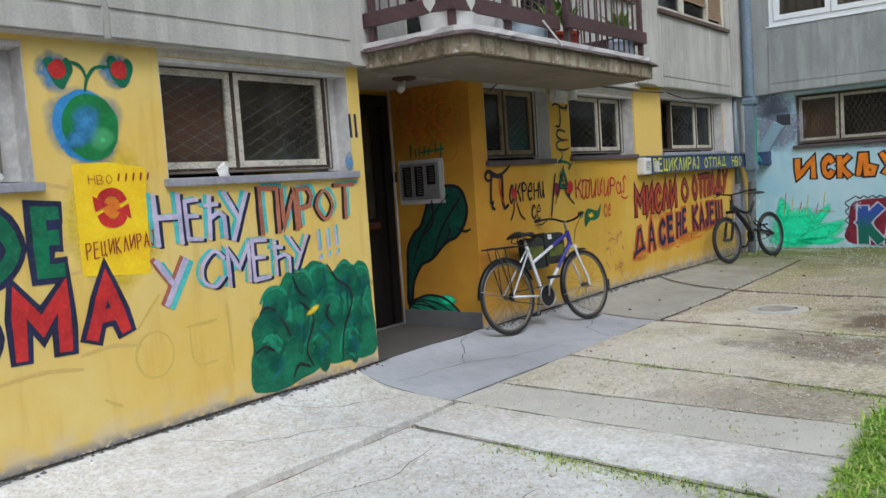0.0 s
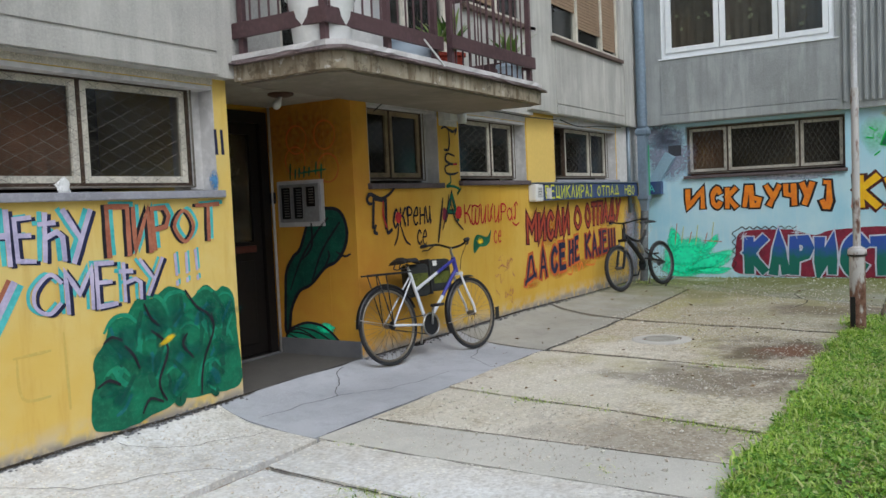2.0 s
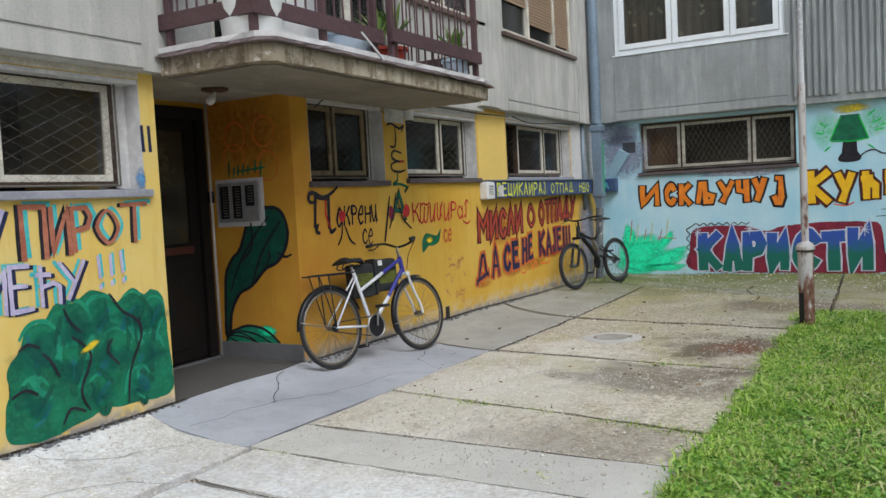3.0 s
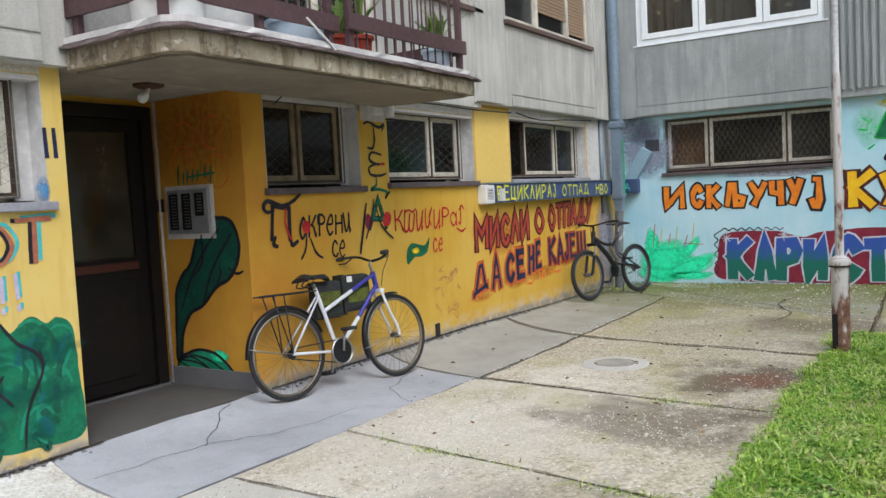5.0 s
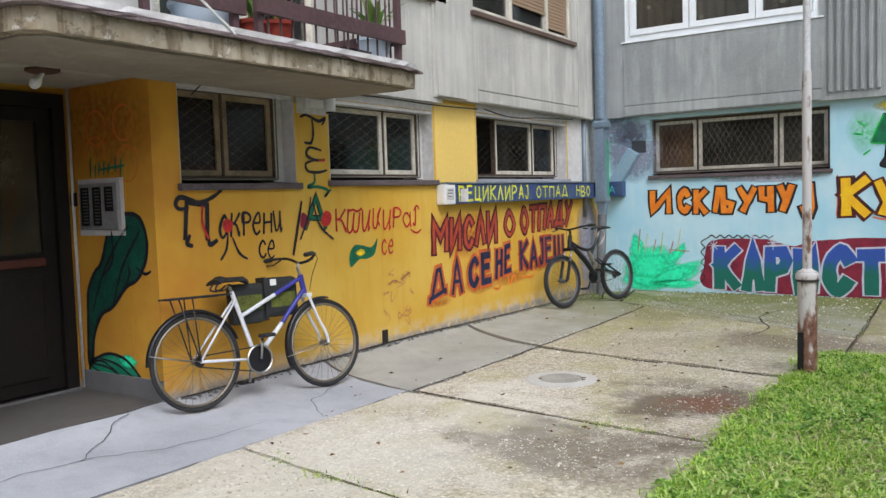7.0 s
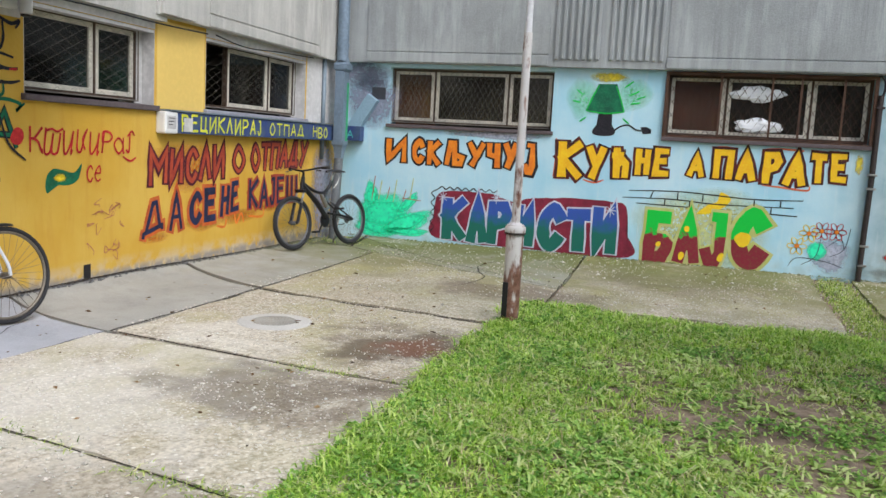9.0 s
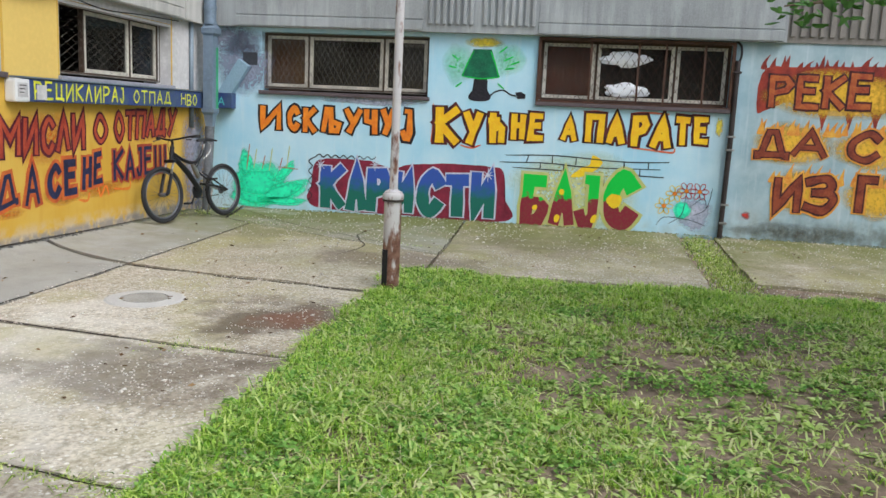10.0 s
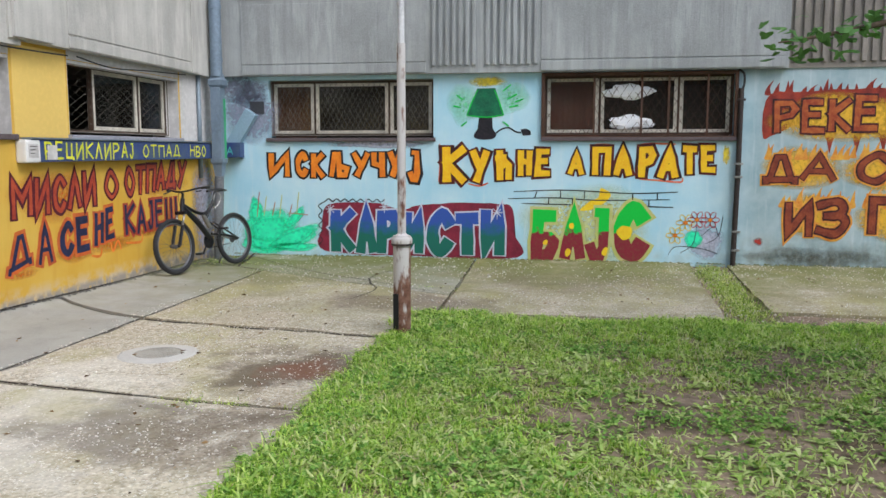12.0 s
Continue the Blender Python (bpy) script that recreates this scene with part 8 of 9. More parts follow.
fire = thing("painted_flames", "red and orange flames painted round the slogan", "graffiti")
part("ground_coat", blob(wall_x, [(6.98, 1.50), (7.02, 2.0), (7.4, 2.05), (7.9, 2.08), (8.6, 2.1), (9.4, 2.1), (9.4, 1.62), (8.6, 1.58), (8.3, 1.55), (7.95, 1.56), (7.5, 1.66), (7.2, 1.60)], 0.002, 0.02), EMBER, fire)
flames(wall_x, 7.0, 9.3, 2.05, 0.13, 26, 1, 0.0022, EMBER, fire, 0.035)
for u in (7.75, 8.05, 8.35, 8.7, 9.0):
    part("flame", blob(wall_x, [(u - 0.08, 1.62), (u + 0.08, 1.62), (u + 0.03, 1.45), (u, 1.32), (u - 0.03, 1.45)], 0.0021, 0.01, u), EMBER, fire)
haze_patch(wall_x, 7.9, 1.75, 0.9, 0.3, 0.0035, M_FIRE, fire, seed=1.5)
lettering("painted_word", "РЕКЕ", wall_x, None, FLAMEFILL, DARKRED, "orange-brown painted letters in red flames", 0.012, 0.035, seed=60, d=0.006, boxes=[(7.10, 7.38, 1.56, 1.95), (7.42, 7.69, 1.56, 1.96), (7.72, 7.98, 1.57, 1.97), (8.01, 8.29, 1.58, 2.0)])
flames(wall_x, 6.98, 7.95, 1.28, 0.14, 14, 2, 0.0022, FLAME, fire, 0.04)
flames(wall_x, 8.0, 9.2, 1.3, 0.14, 14, 3, 0.0022, FLAME, fire, 0.04)
flames(wall_x, 7.22, 8.05, 0.70, 0.2, 12, 4, 0.0022, FLAME, fire, 0.04)
flames(wall_x, 8.15, 9.2, 0.70, 0.2, 14, 5, 0.0022, FLAME, fire, 0.04)
for u, v, a, b in ((7.45, 1.12, 0.55, 0.26), (8.4, 1.12, 0.5, 0.26), (7.65, 0.55, 0.45, 0.28), (8.5, 0.55, 0.4, 0.28)):
    haze_patch(wall_x, u, v, a, b, 0.0018, M_FIRE, fire, seed=u)
for word_, seed_, cells_ in (("ДА", 61, [(7.0, 7.40, 0.94, 1.30), (7.43, 7.84, 0.99, 1.32)]), ("С", 62, [(8.06, 8.44, 0.95, 1.34)]), ("ИЗ", 63, [(7.28, 7.60, 0.31, 0.74), (7.63, 8.02, 0.31, 0.78)]), ("Г", 64, [(8.24, 8.5, 0.34, 0.79)])):
    lettering("painted_word", word_, wall_x, None, FLAMEDARK, DARKRED, "brown-red painted letters in orange flames", 0.012, 0.028, seed=seed_, d=0.006, halo=FLAME, boxes=cells_)
haze_patch(wall_x, 6.98, 0.24, 0.06, 0.05, 0.002, M_RED, fire, seed=4.4)
haze_patch(wall_x, 7.6, 0.06, 0.9, 0.12, 0.0015, M_GRIME, fire, seed=6.4, label="grey damp stain")


# ---- grass, weeds, stones ----
def grass_mesh(spots, seed, h, w, lean=0.5):
    """Bent blades, one island each, at the given roots (x, y, z, size)."""
    rng = np.random.default_rng(seed)
    roots = np.array(spots, float)
    n = len(roots)
    ang = rng.uniform(0, 2 * np.pi, n)
    way = np.stack([np.cos(ang), np.sin(ang), np.zeros(n)], 1)
    side = np.stack([-np.sin(ang), np.cos(ang), np.zeros(n)], 1)
    hh = (h * rng.uniform(0.45, 1.25, n) * roots[:, 3])[:, None]
    ww = (w * rng.uniform(0.6, 1.3, n))[:, None]
    ln = (lean * rng.uniform(0.1, 1.3, n))[:, None]
    up = np.array([[0, 0, 1.0]])
    base = roots[:, :3]
    mid = base + up * hh * 0.62 + way * hh * ln * 0.32
    tip = base + up * hh * (1.0 - 0.3 * ln) + way * hh * ln * 1.0
    verts = np.stack([base - side * ww, base + side * ww, mid + side * ww * 0.8, mid - side * ww * 0.8, tip], 1).reshape(-1, 3)
    k = np.arange(n) * 5
    quads = np.stack([k, k + 1, k + 2, k + 3], 1).tolist()
    tris = np.stack([k + 3, k + 2, k + 4], 1).tolist()
    me = bpy.data.meshes.new("grass")
    me.from_pydata(verts.tolist(), [], quads + tris)
    return me


GRASS = blades("grass_blade", [srgb(74, 102, 36), srgb(140, 176, 60), srgb(184, 208, 92), srgb(214, 224, 134), srgb(234, 228, 184)])
WEED = blades("broad_weed_leaf", [srgb(112, 142, 66), srgb(180, 206, 106), srgb(224, 232, 168)])
STRAW = blades("dry_straw", [srgb(176, 162, 118), srgb(212, 200, 158), srgb(228, 222, 190)])


def lawn_z(x, y):
    return level(max(-16, min(x, 0)), max(-13, y)) - 0.010 + 0.03 * noise.noise((x * 1.1, y * 1.1, 0.0))


def in_lawn(x, y):
    edge_y = -3.34 + 0.10 * noise.noise((x * 1.3, 2.0, 0.0)) + 0.05 * noise.noise((x * 5, 2.0, 0.0))
    edge_x = -3.42 + 0.20 * noise.noise((y * 0.9, 7.0, 0.0)) + 0.06 * noise.noise((y * 5, 7.0, 0.0))
    if y < -7.3:
        edge_x -= 0.1
    return y < edge_y and x < edge_x and x > -10.4


BARE = [(-7.9, -5.2, 0.35), (-8.3, -4.6, 0.25), (-6.0, -6.2, 0.4), (-4.6, -5.0, 0.3), (-5.2, -4.5, 0.25), (-7.0, -4.5, 0.2), (-8.6, -5.6, 0.35), (-4.4, -6.6, 0.4), (-6.8, -5.6, 0.45), (-5.7, -5.5, 0.5), (-6.2, -4.9, 0.3), (-5.0, -6.2, 0.5), (-7.3, -6.1, 0.4), (-6.6, -6.8, 0.5), (-7.6, -6.9, 0.5), (-5.8, -7.4, 0.6)]
rnd = random.Random(11)
roots, straws = [], []
while len(roots) < 95000:
    x, y = rnd.uniform(-10.4, -3.1), rnd.uniform(-10.5, -3.2)
    if x < -8.6 and y < -6.5:
        continue
    if not in_lawn(x, y):
        continue
    lush = 0.5 + 1.5 * noise.noise((x * 0.9, y * 0.9, 5.0)) + 1.2 * noise.noise((x * 3.4, y * 3.4, 1.0))
    rim = math.exp(-abs(y + 3.45) / 0.35) + math.exp(-abs(x + 3.65) / 0.45)
    bare = sum(math.exp(-((x - bx) ** 2 + (y - by) ** 2) / br ** 2) for bx, by, br in BARE)
    lush = lush - 0.3 + 0.95 * rim - 0.85 * bare + 1.8 * noise.noise((x * 9, y * 9, 3.0))
    if rnd.random() > min(1.0, max(0.07, lush)):
        continue
    roots.append((x, y, lawn_z(x, y) - 0.005, 0.55 + 0.55 * min(1.0, max(0.0, lush))))
    if rnd.random() < 0.055:
        straws.append((x, y, lawn_z(x, y) + 0.004, 0.9))
ob = new("lawn_grass", grass_mesh(roots, 1, 0.048, 0.0046, 1.7))
ob.data.materials.append(GRASS)
tagged(ob, "short uneven green lawn grass with bare patches", "grass", kind="stuff")
ob = new("dry_grass", grass_mesh(straws, 2, 0.085, 0.003, 2.6))
ob.data.materials.append(STRAW)
tagged(ob, "pale dry grass clippings lying in the lawn", "straw", kind="stuff")


def rosettes(spots, seed, size):
    """Flat weeds: rings of broad leaves, joined."""
    r = random.Random(seed)
    verts, faces = [], []
    for x, y, z, s in spots:
        n = r.randint(5, 9)
        for k in range(n):
            a = 2 * math.pi * (k + r.random() * 0.6) / n
            ln, w, rise = size * s * r.uniform(0.6, 1.2), size * s * r.uniform(0.14, 0.26), r.uniform(0.03, 0.5)
            d, sd = Vector((math.cos(a), math.sin(a), 0)), Vector((-math.sin(a), math.cos(a), 0))
            b = len(verts)
            c = Vector((x, y, z))
            for t, ww in ((0.08, 0.2), (0.4, 0.8), (0.72, 1.0), (1.0, 0.0)):
                p = c + d * ln * t + Vector((0, 0, ln * rise * math.sin(t * 2.2)))
                if ww == 0.0:
                    verts.append(p)
                else:
                    verts += [p - sd * w * ww, p + sd * w * ww]
            faces += [(b, b + 1, b + 3, b + 2), (b + 2, b + 3, b + 5, b + 4), (b + 4, b + 5, b + 6)]
    me = bpy.data.meshes.new("weeds")
    me.from_pydata([tuple(v) for v in verts], [], faces)
    return me


rnd = random.Random(23)
spots = []
while len(spots) < 7500:
    x, y = rnd.uniform(-10.4, -3.3), rnd.uniform(-9.5, -3.35)
    if sum(math.exp(-((x - bx) ** 2 + (y - by) ** 2) / br ** 2) for bx, by, br in BARE) > rnd.uniform(0.3, 1.6):
        continue
    if in_lawn(x, y) and noise.noise((x * 1.4, y * 1.4, 9.0)) > rnd.uniform(-0.35, 0.45) - 0.25 * math.exp(-abs(y + 3.7) / 0.5):
        spots.append((x, y, lawn_z(x, y), rnd.uniform(0.6, 1.2)))
ob = new("lawn_weeds", rosettes(spots, 4, 0.058))
ob.data.materials.append(WEED)
tagged(ob, "broad-leaved green weeds scattered through the lawn", "weeds", kind="stuff")



def clover(spots, seed):
    """Small three-leaved plants: round tilted leaflets on hidden stalks, joined."""
    r = random.Random(seed)
    verts, faces = [], []
    for x, y, z, size in spots:
        for _ in range(r.randint(2, 5)):
            cx, cy, cz = x + r.gauss(0, 0.022), y + r.gauss(0, 0.022), z + r.uniform(0.012, 0.045)
            turn = r.uniform(0, 2.1)
            for k in range(3):
                a, rad = turn + k * 2.1, size * r.uniform(0.006, 0.010)
                tilt = Euler((r.uniform(-0.6, 0.6), r.uniform(-0.6, 0.6), a)).to_matrix()
                b = len(verts)
                for q in range(6):
                    t = q * math.pi / 3
                    p = tilt @ Vector((rad * (1.0 + math.cos(t)), rad * 0.9 * math.sin(t), 0.25 * rad * math.cos(t)))
                    verts.append((cx + p.x, cy + p.y, cz + p.z))
                faces.append(tuple(range(b, b + 6)))
    me = bpy.data.meshes.new("clover")
    me.from_pydata(verts, [], faces)
    return me


rnd = random.Random(71)
spots = []
while len(spots) < 5500:
    x, y = rnd.uniform(-10.4, -3.3), rnd.uniform(-9.0, -3.3)
    near = math.exp(-abs(y + 3.5) / 0.4) + math.exp(-((x + 8.4) ** 2 + (y + 4.0) ** 2) / 1.2)
    if in_lawn(x, y) and noise.noise((x * 1.9, y * 1.9, 14.0)) + 0.7 * near > rnd.uniform(0.0, 0.6):
        spots.append((x, y, lawn_z(x, y), rnd.uniform(0.7, 1.5)))
ob = new("lawn_clover", clover(spots, 6))
ob.data.materials.append(blades("clover_leaf", [srgb(84, 128, 50), srgb(134, 178, 78), srgb(182, 212, 116)]))
tagged(ob, "bright green clover leaves spread through the lawn", "clover", kind="stuff")

clumps = []
rnd = random.Random(47)
made = 0
while made < 2600:
    x, y = rnd.uniform(-10.4, -3.2), rnd.uniform(-9.0, -3.25)
    near = math.exp(-abs(y + 3.45) / 0.25) + math.exp(-abs(x + 3.65) / 0.35)
    bald = sum(math.exp(-((x - bx) ** 2 + (y - by) ** 2) / br ** 2) for bx, by, br in BARE)
    if not in_lawn(x, y) or rnd.random() > 0.34 + near - 0.6 * bald:
        continue
    made += 1
    tall, wide = rnd.uniform(0.55, 1.1) + 0.6 * min(1.0, near) * rnd.random(), rnd.uniform(0.015, 0.055)
    for _ in range(rnd.randint(25, 60)):
        px_, py_ = x + rnd.gauss(0, wide), y + rnd.gauss(0, wide)
        clumps.append((px_, py_, lawn_z(px_, py_) - 0.004, tall * rnd.uniform(0.7, 1.1)))
ob = new("grass_clumps", grass_mesh(clumps, 12, 0.066, 0.0044, 1.5))
ob.data.materials.append(blades("fresh_grass_blade", [srgb(96, 140, 44), srgb(154, 196, 68), srgb(198, 224, 102), srgb(224, 234, 150)]))
tagged(ob, "taller bright green grass clumps along the lawn's edge", "grass", kind="stuff")
clips = []
rnd = random.Random(31)
while len(clips) < 5500:
    x, y = rnd.uniform(-10.4, -3.3), rnd.uniform(-9.0, -3.35)
    if in_lawn(x, y) and noise.noise((x * 1.1, y * 1.1, 2.0)) > rnd.uniform(-0.5, 0.3):
        clips.append((x, y, lawn_z(x, y) + rnd.uniform(0.015, 0.04), rnd.uniform(0.5, 1.3)))
ob = new("leaf_clippings", grass_mesh(clips, 8, 0.056, 0.0064, 2.8))
ob.data.materials.append(blades("pale_leaf_clipping", [srgb(140, 176, 76), srgb(182, 204, 116), srgb(214, 216, 158)]))
tagged(ob, "pale shredded leaf clippings lying on the grass", "clippings", kind="stuff")

# tufts in the joints of the paving
TUFTS = [(-9.72, -1.75, 0.10, 0.12), (-9.76, -2.1, 0.12, 0.2), (-9.80, -2.45, 0.14, 0.28), (-9.82, -2.75, 0.1, 0.22), (-9.83, -3.05, 0.2, 0.2), (-7.66, -1.35, 0.05, 0.12), (-7.74, -1.75, 0.07, 0.3), (-7.82, -2.2, 0.05, 0.12), (-7.90, -2.7, 0.07, 0.16), (-7.95, -3.1, 0.08, 0.2), (-8.95, -2.68, 0.07, 0.09), (-6.18, -2.62, 0.10, 0.2), (-6.16, -2.9, 0.05, 0.12), (-9.14, -1.2, 0.02, 0.2), (-0.35, -0.3, 0.16, 0.2), (-0.75, -0.2, 0.3, 0.16), (-1.15, -0.12, 0.25, 0.1), (-1.4, -0.16, 0.12, 0.1), (-0.7, -0.72, 0.06, 0.2), (-1.06, -1.15, 0.05, 0.14), (-2.0, -3.3, 0.07, 0.3), (-0.35, -3.9, 0.14, 0.14), (-1.6, -6.42, 0.2, 1.3), (-2.6, -6.4, 0.2, 0.5), (-0.6, -6.4, 0.16, 0.5), (-5.0, -3.42, 0.06, 0.2), (-6.1, -3.3, 0.14, 0.16), (-7.92, -2.95, 0.09, 0.3), (-7.98, -3.3, 0.12, 0.2), (-6.3, -2.55, 0.08, 0.22)]
pts = []
for k, (x, y, rx, ry) in enumerate(TUFTS):
    r = random.Random(k)
    if x > -2.7 and y < -6:
        rx, ry = (0.62, 0.2)
    for _ in range(int((1000 if x > -2.7 and y < -6 else 320) * min(1.6, max(0.3, (rx * ry) / 0.03)))):
        px_, py_ = x + r.gauss(0, rx * 0.5), y + r.gauss(0, ry * 0.5)
        pts.append((px_, py_, level(px_, min(py_, 0)) - 0.03, r.uniform(0.5, 1.0)))
ob = new("joint_grass", grass_mesh(pts, 50, 0.055, 0.004, 1.7))
ob.data.materials.append(GRASS)
tagged(ob, "small green grass tufts growing in the paving joints", "grass tufts", kind="stuff")

# loose chips of stone on the paving


def chips(count, size, x0, x1, y0, y1, seed):
    r = random.Random(seed)
    verts, faces = [], []
    made = 0
    while made < count:
        x, y = r.uniform(x0, x1), r.uniform(y0, y1)
        if noise.noise((x * 0.8, y * 0.8, 4.0)) + 0.5 * noise.noise((x * 3, y * 3, 4.0)) < r.uniform(-0.6, 0.25):
            continue
        made += 1
        s = size * r.uniform(0.4, 1.3) * (2.2 if r.random() < 0.03 else 1.0)
        a = r.uniform(0, 6.28)
        c, sn = math.cos(a) * s, math.sin(a) * s
        z = level(x, y) + 0.003
        b = len(verts)
        verts += [(x + c, y + sn, z), (x - sn * 0.7, y + c * 0.7, z), (x - c * 0.9, y - sn * 0.9, z), (x + sn * 0.8, y - c * 0.8, z), (x + c * 0.1, y, z + s * r.uniform(0.35, 0.7)), (x, y, z - s * 0.5)]
        for i in range(4):
            j = (i + 1) % 4
            faces += [(b + i, b + j, b + 4), (b + j, b + i, b + 5)]
    me = bpy.data.meshes.new("chips")
    me.from_pydata(verts, [], faces)
    return me


CHIP = blades("pale_stone_chip", [srgb(206, 200, 188), srgb(220, 210, 198), srgb(230, 226, 216), srgb(242, 240, 232)], 0.9)
ob = new("gravel_chips", chips(8000, 0.008, -12.5, -4.2, -3.4, -1.0, 1))
ob.data.materials.append(CHIP)
tagged(ob, "pale loose stone chips on the worn paving", "gravel", kind="stuff")
ob = new("gravel_chips", chips(5000, 0.009, -4.2, 0.0, -9.0, -0.9, 2))
ob.data.materials.append(CHIP)
tagged(ob, "pale loose stone chips along the blue wall", "gravel", kind="stuff")
ob = new("gravel_chips", chips(1500, 0.007, -12.5, -9.2, -1.0, -0.1, 3))
ob.data.materials.append(CHIP)
tagged(ob, "pale loose stone chips by the yellow wall", "gravel", kind="stuff")

# dry leaf bits and crumbs of bark lying about
r = random.Random(17)
verts, faces = [], []
while len(verts) < 5 * 220:
    x, y = r.uniform(-7.6, -0.2), r.uniform(-7.5, -0.3)
    if x > -3.2 or y > -3.4 or r.random() < 0.45:
        z = (level(x, y) if (x > -3.4 or y > -3.4) else lawn_z(x, y) + 0.02) + 0.008
        a, s = r.uniform(0, 6.28), r.uniform(0.008, 0.026)
        c, sn, b = math.cos(a) * s, math.sin(a) * s, len(verts)
        verts += [(x + c, y + sn, z), (x - sn * 0.5, y + c * 0.5, z + s * r.uniform(0, 0.5)), (x - c, y - sn, z + s * 0.2), (x + sn * 0.5, y - c * 0.5, z + s * r.uniform(0, 0.5)), (x, y, z - 0.002)]
        faces += [(b, b + 1, b + 4), (b + 1, b + 2, b + 4), (b + 2, b + 3, b + 4), (b + 3, b, b + 4)]
me = bpy.data.meshes.new("leaf_bits")
me.from_pydata(verts, [], faces)
me.materials.append(blades("dry_leaf_bit", [srgb(74, 54, 38), srgb(120, 92, 60), srgb(176, 146, 104)], 0.9))
tagged(new("leaf_litter", me), "dry brown leaf bits lying on paving and lawn", "leaf litter", kind="stuff")

# open joints between the slabs, filled with dark soil
JOINT = plain("dark_joint_soil", srgb(52, 44, 34), 0.95, vary=0.4, scale=30, bump=0.8)


def on_joint(u, v, d=0.0):
    return Vector((u, v, level(u, v) - 0.003 + d))


JOINTS = [([(-9.1, -0.905), (-8.1, -0.94), (-7.0, -0.976), (-6.02, -1.006)], 0.006), ([(-6.0, -1.03), (-5.0, -1.05), (-4.0, -1.05)], 0.018), ([(-3.95, -1.045), (-2.6, -1.04), (-1.16, -1.04)], 0.012), ([(-4.40, -3.5), (-4.30, -2.8), (-4.20, -2.0), (-4.02, -1.1)], 0.042), ([(-4.0, -1.0), (-3.82, -0.5), (-3.62, -0.02)], 0.008), ([(-6.26, -3.4), (-6.16, -2.4), (-6.0, -1.1)], 0.026), ([(-6.0, -0.98), (-5.92, -0.5), (-5.85, -0.02)], 0.006), ([(-8.0, -3.4), (-7.82, -2.3), (-7.61, -1.06)], 0.009), ([(-9.82, -3.4), (-9.74, -2.2), (-9.65, -1.05)], 0.010), ([(-9.18, -3.4), (-9.15, -2.2), (-9.10, -1.0)], 0.009), ([(-8.61, -3.4), (-8.59, -2.2), (-8.57, -1.0)], 0.008), ([(-2.4, -3.5), (-1.8, -2.3), (-1.14, -1.05)], 0.007), ([(-1.10, -1.0), (-0.92, -0.63)], 0.026), ([(-0.90, -0.62), (-0.45, -0.54), (0.0, -0.47)], 0.030), ([(-3.2, -3.57), (-1.6, -3.54), (0.0, -3.52)], 0.009)]
for k, (line, w) in enumerate(JOINTS):
    r = random.Random(100 + k)
    jag = [(q.x + r.uniform(-0.008, 0.008), q.y + r.uniform(-0.008, 0.008)) for q in curve(line, 8)]
    part("joint", stroke_mesh(bmesh.new(), on_joint, jag, w, 0.0, taper=False), JOINT, pavement)

# cracks in the slabs, as thin sunk lines of soil
def on_ground(u, v, d=0.0):
    return Vector((u, v, level(u, v) + 0.008 + d))


CRACKS = [[(-9.9, -0.1), (-9.7, -0.35), (-9.4, -0.5), (-9.15, -0.6)], [(-10.6, -0.2), (-10.3, -0.5), (-9.9, -0.7), (-9.7, -1.1)], [(-10.9, -1.3), (-10.4, -1.5), (-9.95, -1.4)], [(-9.0, -0.35), (-8.3, -0.42), (-7.9, -0.6), (-7.2, -0.72)], [(-8.3, -0.42), (-8.0, -0.2), (-7.7, 0.0)], [(-2.4, -1.6), (-2.0, -2.4), (-2.2, -3.0)], [(-2.9, -2.6), (-2.3, -2.75), (-1.6, -2.5), (-1.0, -2.6)], [(-0.2, -0.52), (-1.0, -1.5), (-1.6, -2.3), (-2.35, -3.5)], [(-1.5, -4.2), (-1.1, -4.9), (-1.6, -5.6)], [(-0.6, -3.0), (-1.2, -3.4)], [(-6.9, -0.95), (-6.6, -0.6), (-6.0, -0.4)], [(-11.5, -2.0), (-10.8, -2.3), (-10.2, -2.2)]]
for k, line in enumerate(CRACKS):
    r = random.Random(k)
    jag = [(u + r.uniform(-0.02, 0.02), v + r.uniform(-0.02, 0.02)) for u, v in (tuple(q) for q in curve(line, 5))]
    part("crack", stroke_mesh(bmesh.new(), on_ground, jag, 0.005 if k not in (6, 7) else 0.014, 0.0), JOINT, pavement)
# rubble line at the feet of the walls
r = random.Random(3)
verts, faces = [], []
for k in range(2400):
    if r.random() < 0.78:
        x, y = r.uniform(-12.5, -0.6), -abs(r.gauss(0, 0.022)) - 0.004
        if NOOK_X0 < x < NOOK_X1:
            continue
    else:
        x, y = -abs(r.gauss(0, 0.03)) - 0.005, r.uniform(-9, -0.2)
    s = r.uniform(0.006, 0.022)
    z, b = level(x, y), len(verts)
    a = r.uniform(0, 6.28)
    c, sn = math.cos(a) * s, math.sin(a) * s
    verts += [(x + c, y + sn, z), (x - sn, y + c, z), (x - c, y - sn, z), (x + sn, y - c, z), (x, y, z + s * 0.7)]
    faces += [(b + i, b + (i + 1) % 4, b + 4) for i in range(4)]
me = bpy.data.meshes.new("rubble")
me.from_pydata(verts, [], faces)
me.materials.append(PLINTH)
tagged(new("rubble", me), "crumbled plaster rubble along the foot of the walls", "rubble", kind="stuff")
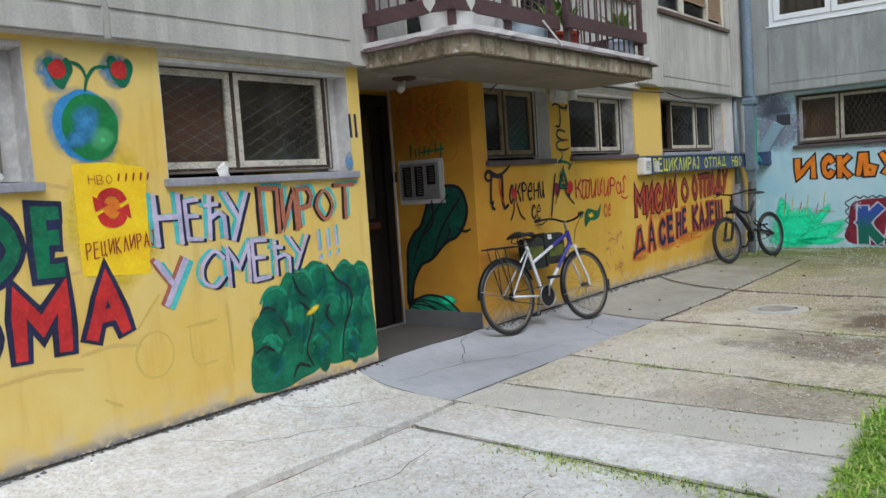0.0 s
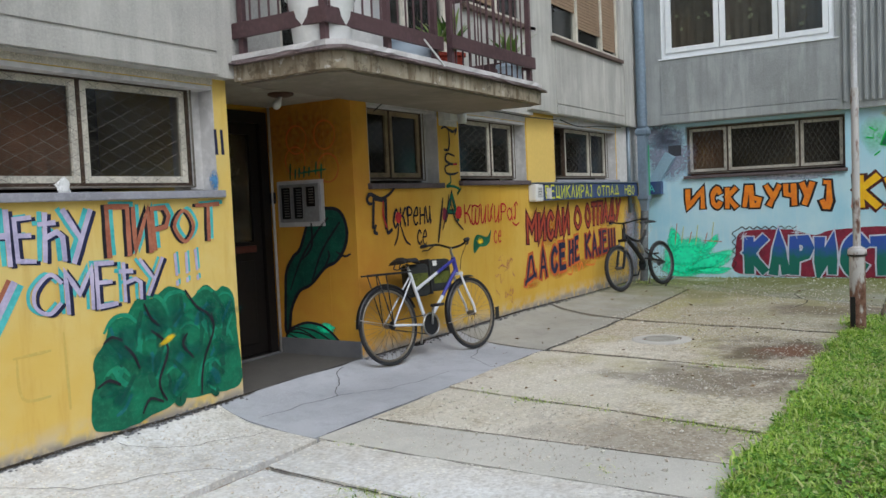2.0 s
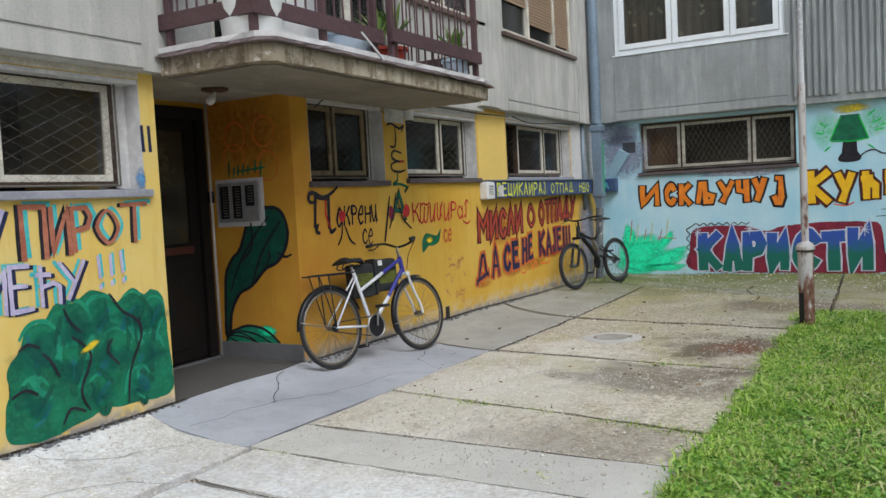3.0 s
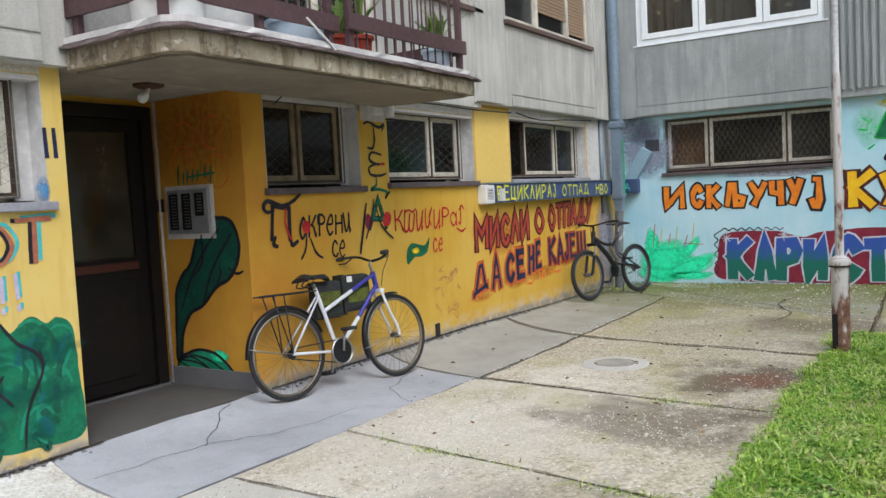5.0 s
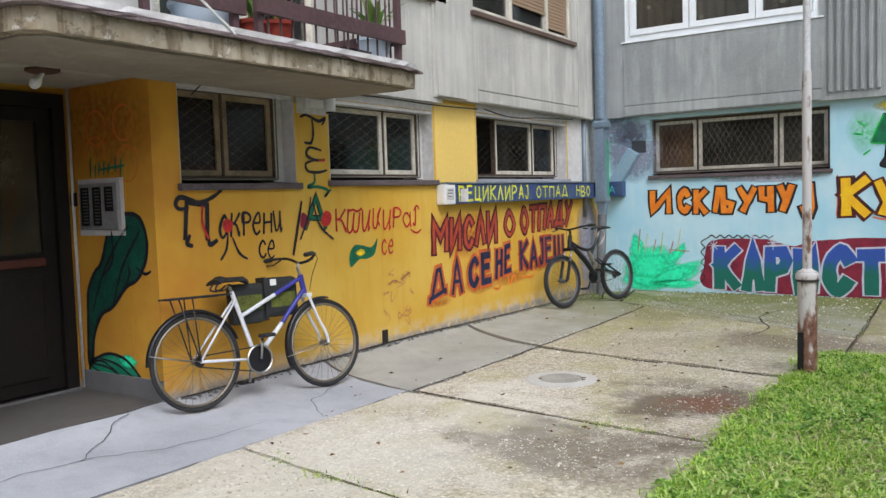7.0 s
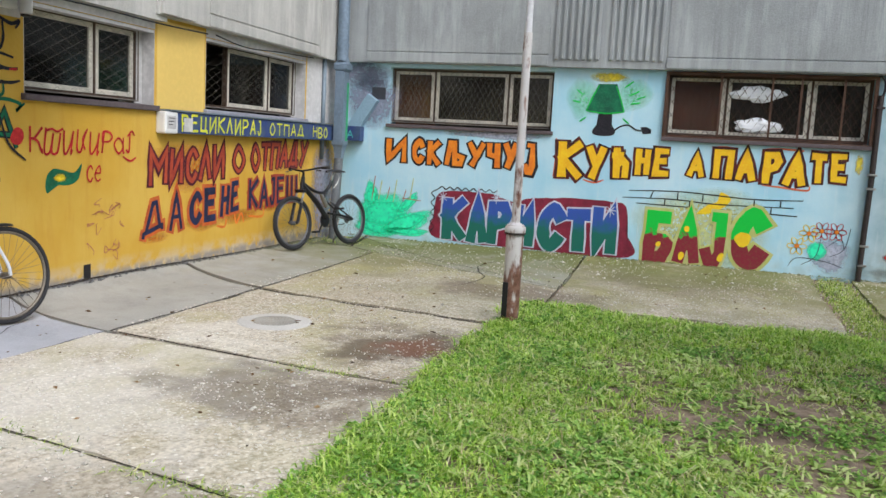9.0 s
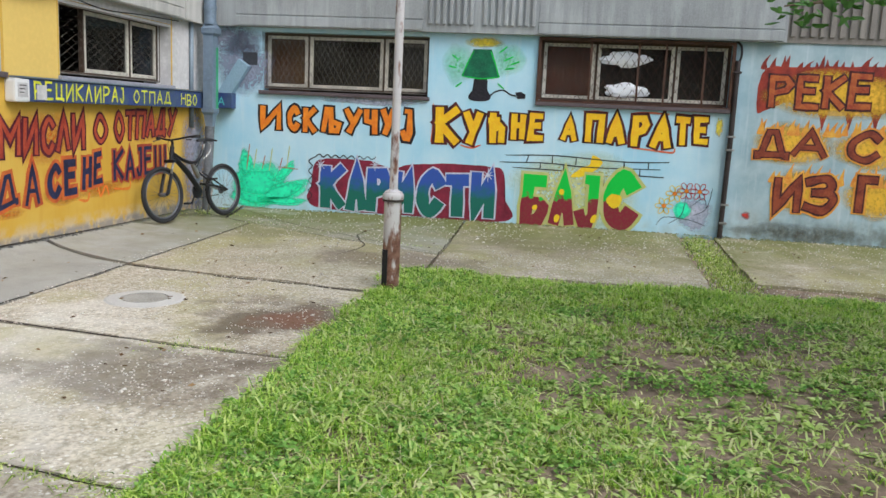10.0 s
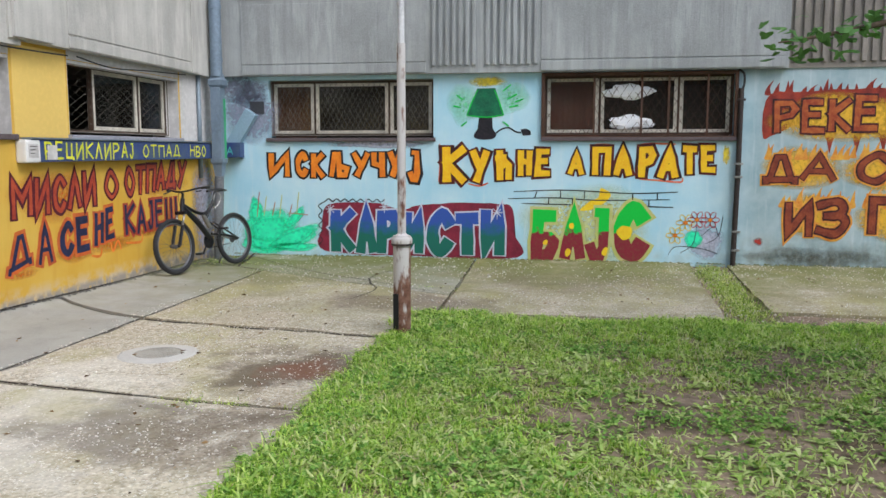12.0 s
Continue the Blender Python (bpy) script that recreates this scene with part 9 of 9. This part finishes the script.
setting("baseboard", stroke_mesh(bmesh.new(), on_ground, [(-12.5, -0.02), (-11, -0.035), (-10, -0.02), (-9.3, -0.03), (-8.7, -0.02)], 0.02, 0.003), JOINT, "dark soil-filled gap at the foot of the wall", "joint")
setting("baseboard", stroke_mesh(bmesh.new(), on_ground, [(-7.3, -0.02), (-6, -0.03), (-5, -0.02), (-3.5, -0.03), (-2, -0.02), (-0.8, -0.02)], 0.02, 0.003), JOINT, "dark soil-filled gap at the foot of the wall", "joint")

# ---- tree beside the lawn: its lowest branch hangs into view ----
BARK = plain("grey_brown_bark", srgb(98, 84, 70), 0.9, vary=0.4, scale=16, bump=0.6)
LEAF = blades("lobed_leaf", [srgb(70, 108, 54), srgb(104, 146, 78), srgb(150, 182, 112)])
tree = thing("tree", "young tree with lobed leaves and one low drooping branch", "tree", Matrix.Translation((-6.7, -9.2, 0)))


def lobed_leaf(bm, c, ang, pitch, s):
    pts = []
    for k in range(15):
        a = -2.5 + 5.0 * k / 14
        rad = s * (0.62 + 0.38 * abs(math.cos(a * 1.5))) * (1.0 if k not in (0, 14) else 0.55)
        pts.append(Vector((rad * math.cos(a), rad * math.sin(a), -0.22 * s * abs(math.sin(a)))))
    m = Matrix.Translation(c) @ Matrix.Rotation(ang, 4, "Z") @ Matrix.Rotation(pitch, 4, "Y")
    vs = [bm.verts.new(m @ p) for p in pts]
    mid = bm.verts.new(m @ Vector((-0.1 * s, 0, 0)))
    for a, b in zip(vs, vs[1:]):
        bm.faces.new((mid, a, b))


part("trunk", tubed(curve([(0, 0, -0.2), (0.05, 0.02, 0.9), (-0.03, 0.05, 1.9), (0.04, 0.1, 3.0), (0.0, 0.1, 4.4)], 4), [0.14 - 0.006 * k for k in range(17)], 12), BARK, tree, "", True)
limbs = [[(0, 0.05, 2.2), (0.6, 0.5, 3.1), (1.0, 0.6, 4.0)], [(0, 0.05, 2.5), (-0.6, -0.4, 3.3), (-1.1, -0.6, 4.1)], [(0, 0.1, 2.9), (0.5, -0.7, 3.7), (0.6, -1.1, 4.5)], [(0, 0.1, 3.4), (-0.4, 0.7, 4.1), (-0.5, 1.0, 4.9)]]
for l in limbs:
    part("limb", tubed(curve(l, 5), [0.06 - 0.004 * k for k in range(11)], 8), BARK, tree, "", True)
# crown stays out of view; leaves added to shade the lawn's right side
bm, r = bmesh.new(), random.Random(9)
for k in range(1500):
    l = r.choice(limbs)
    c = Vector(l[r.choice((1, 2))]) + Vector((r.gauss(0, 0.6), r.gauss(0, 0.6), r.gauss(0.3, 0.45)))
    lobed_leaf(bm, c, r.uniform(0, 6.28), r.uniform(-0.4, 0.9), r.uniform(0.07, 0.12))
part("crown", bm, LEAF, tree)
low = [(0.0, 0.05, 2.0), (-0.2, 1.2, 2.3), (-0.4, 2.4, 2.08), (-0.55, 3.1, 1.86), (-0.57, 3.4, 1.79), (-0.58, 3.62, 1.755)]
br = part("branch", tubed(curve(low, 6), [0.03 - 0.0009 * k for k in range(31)], 7), BARK, tree, "thin drooping branch", True)
line = curve(low, 12)
for k in range(120):
    p = line[int(22 + (len(line) - 23) * (k / 119) ** 0.8)]
    c = p + Vector((r.gauss(0, 0.045), r.gauss(0, 0.035), r.gauss(-0.01, 0.035)))
    b2 = bmesh.new()
    lobed_leaf(b2, c, r.uniform(0, 6.28), r.uniform(0.1, 1.1), r.uniform(0.018, 0.034))
    part("leaf", b2, LEAF, br)
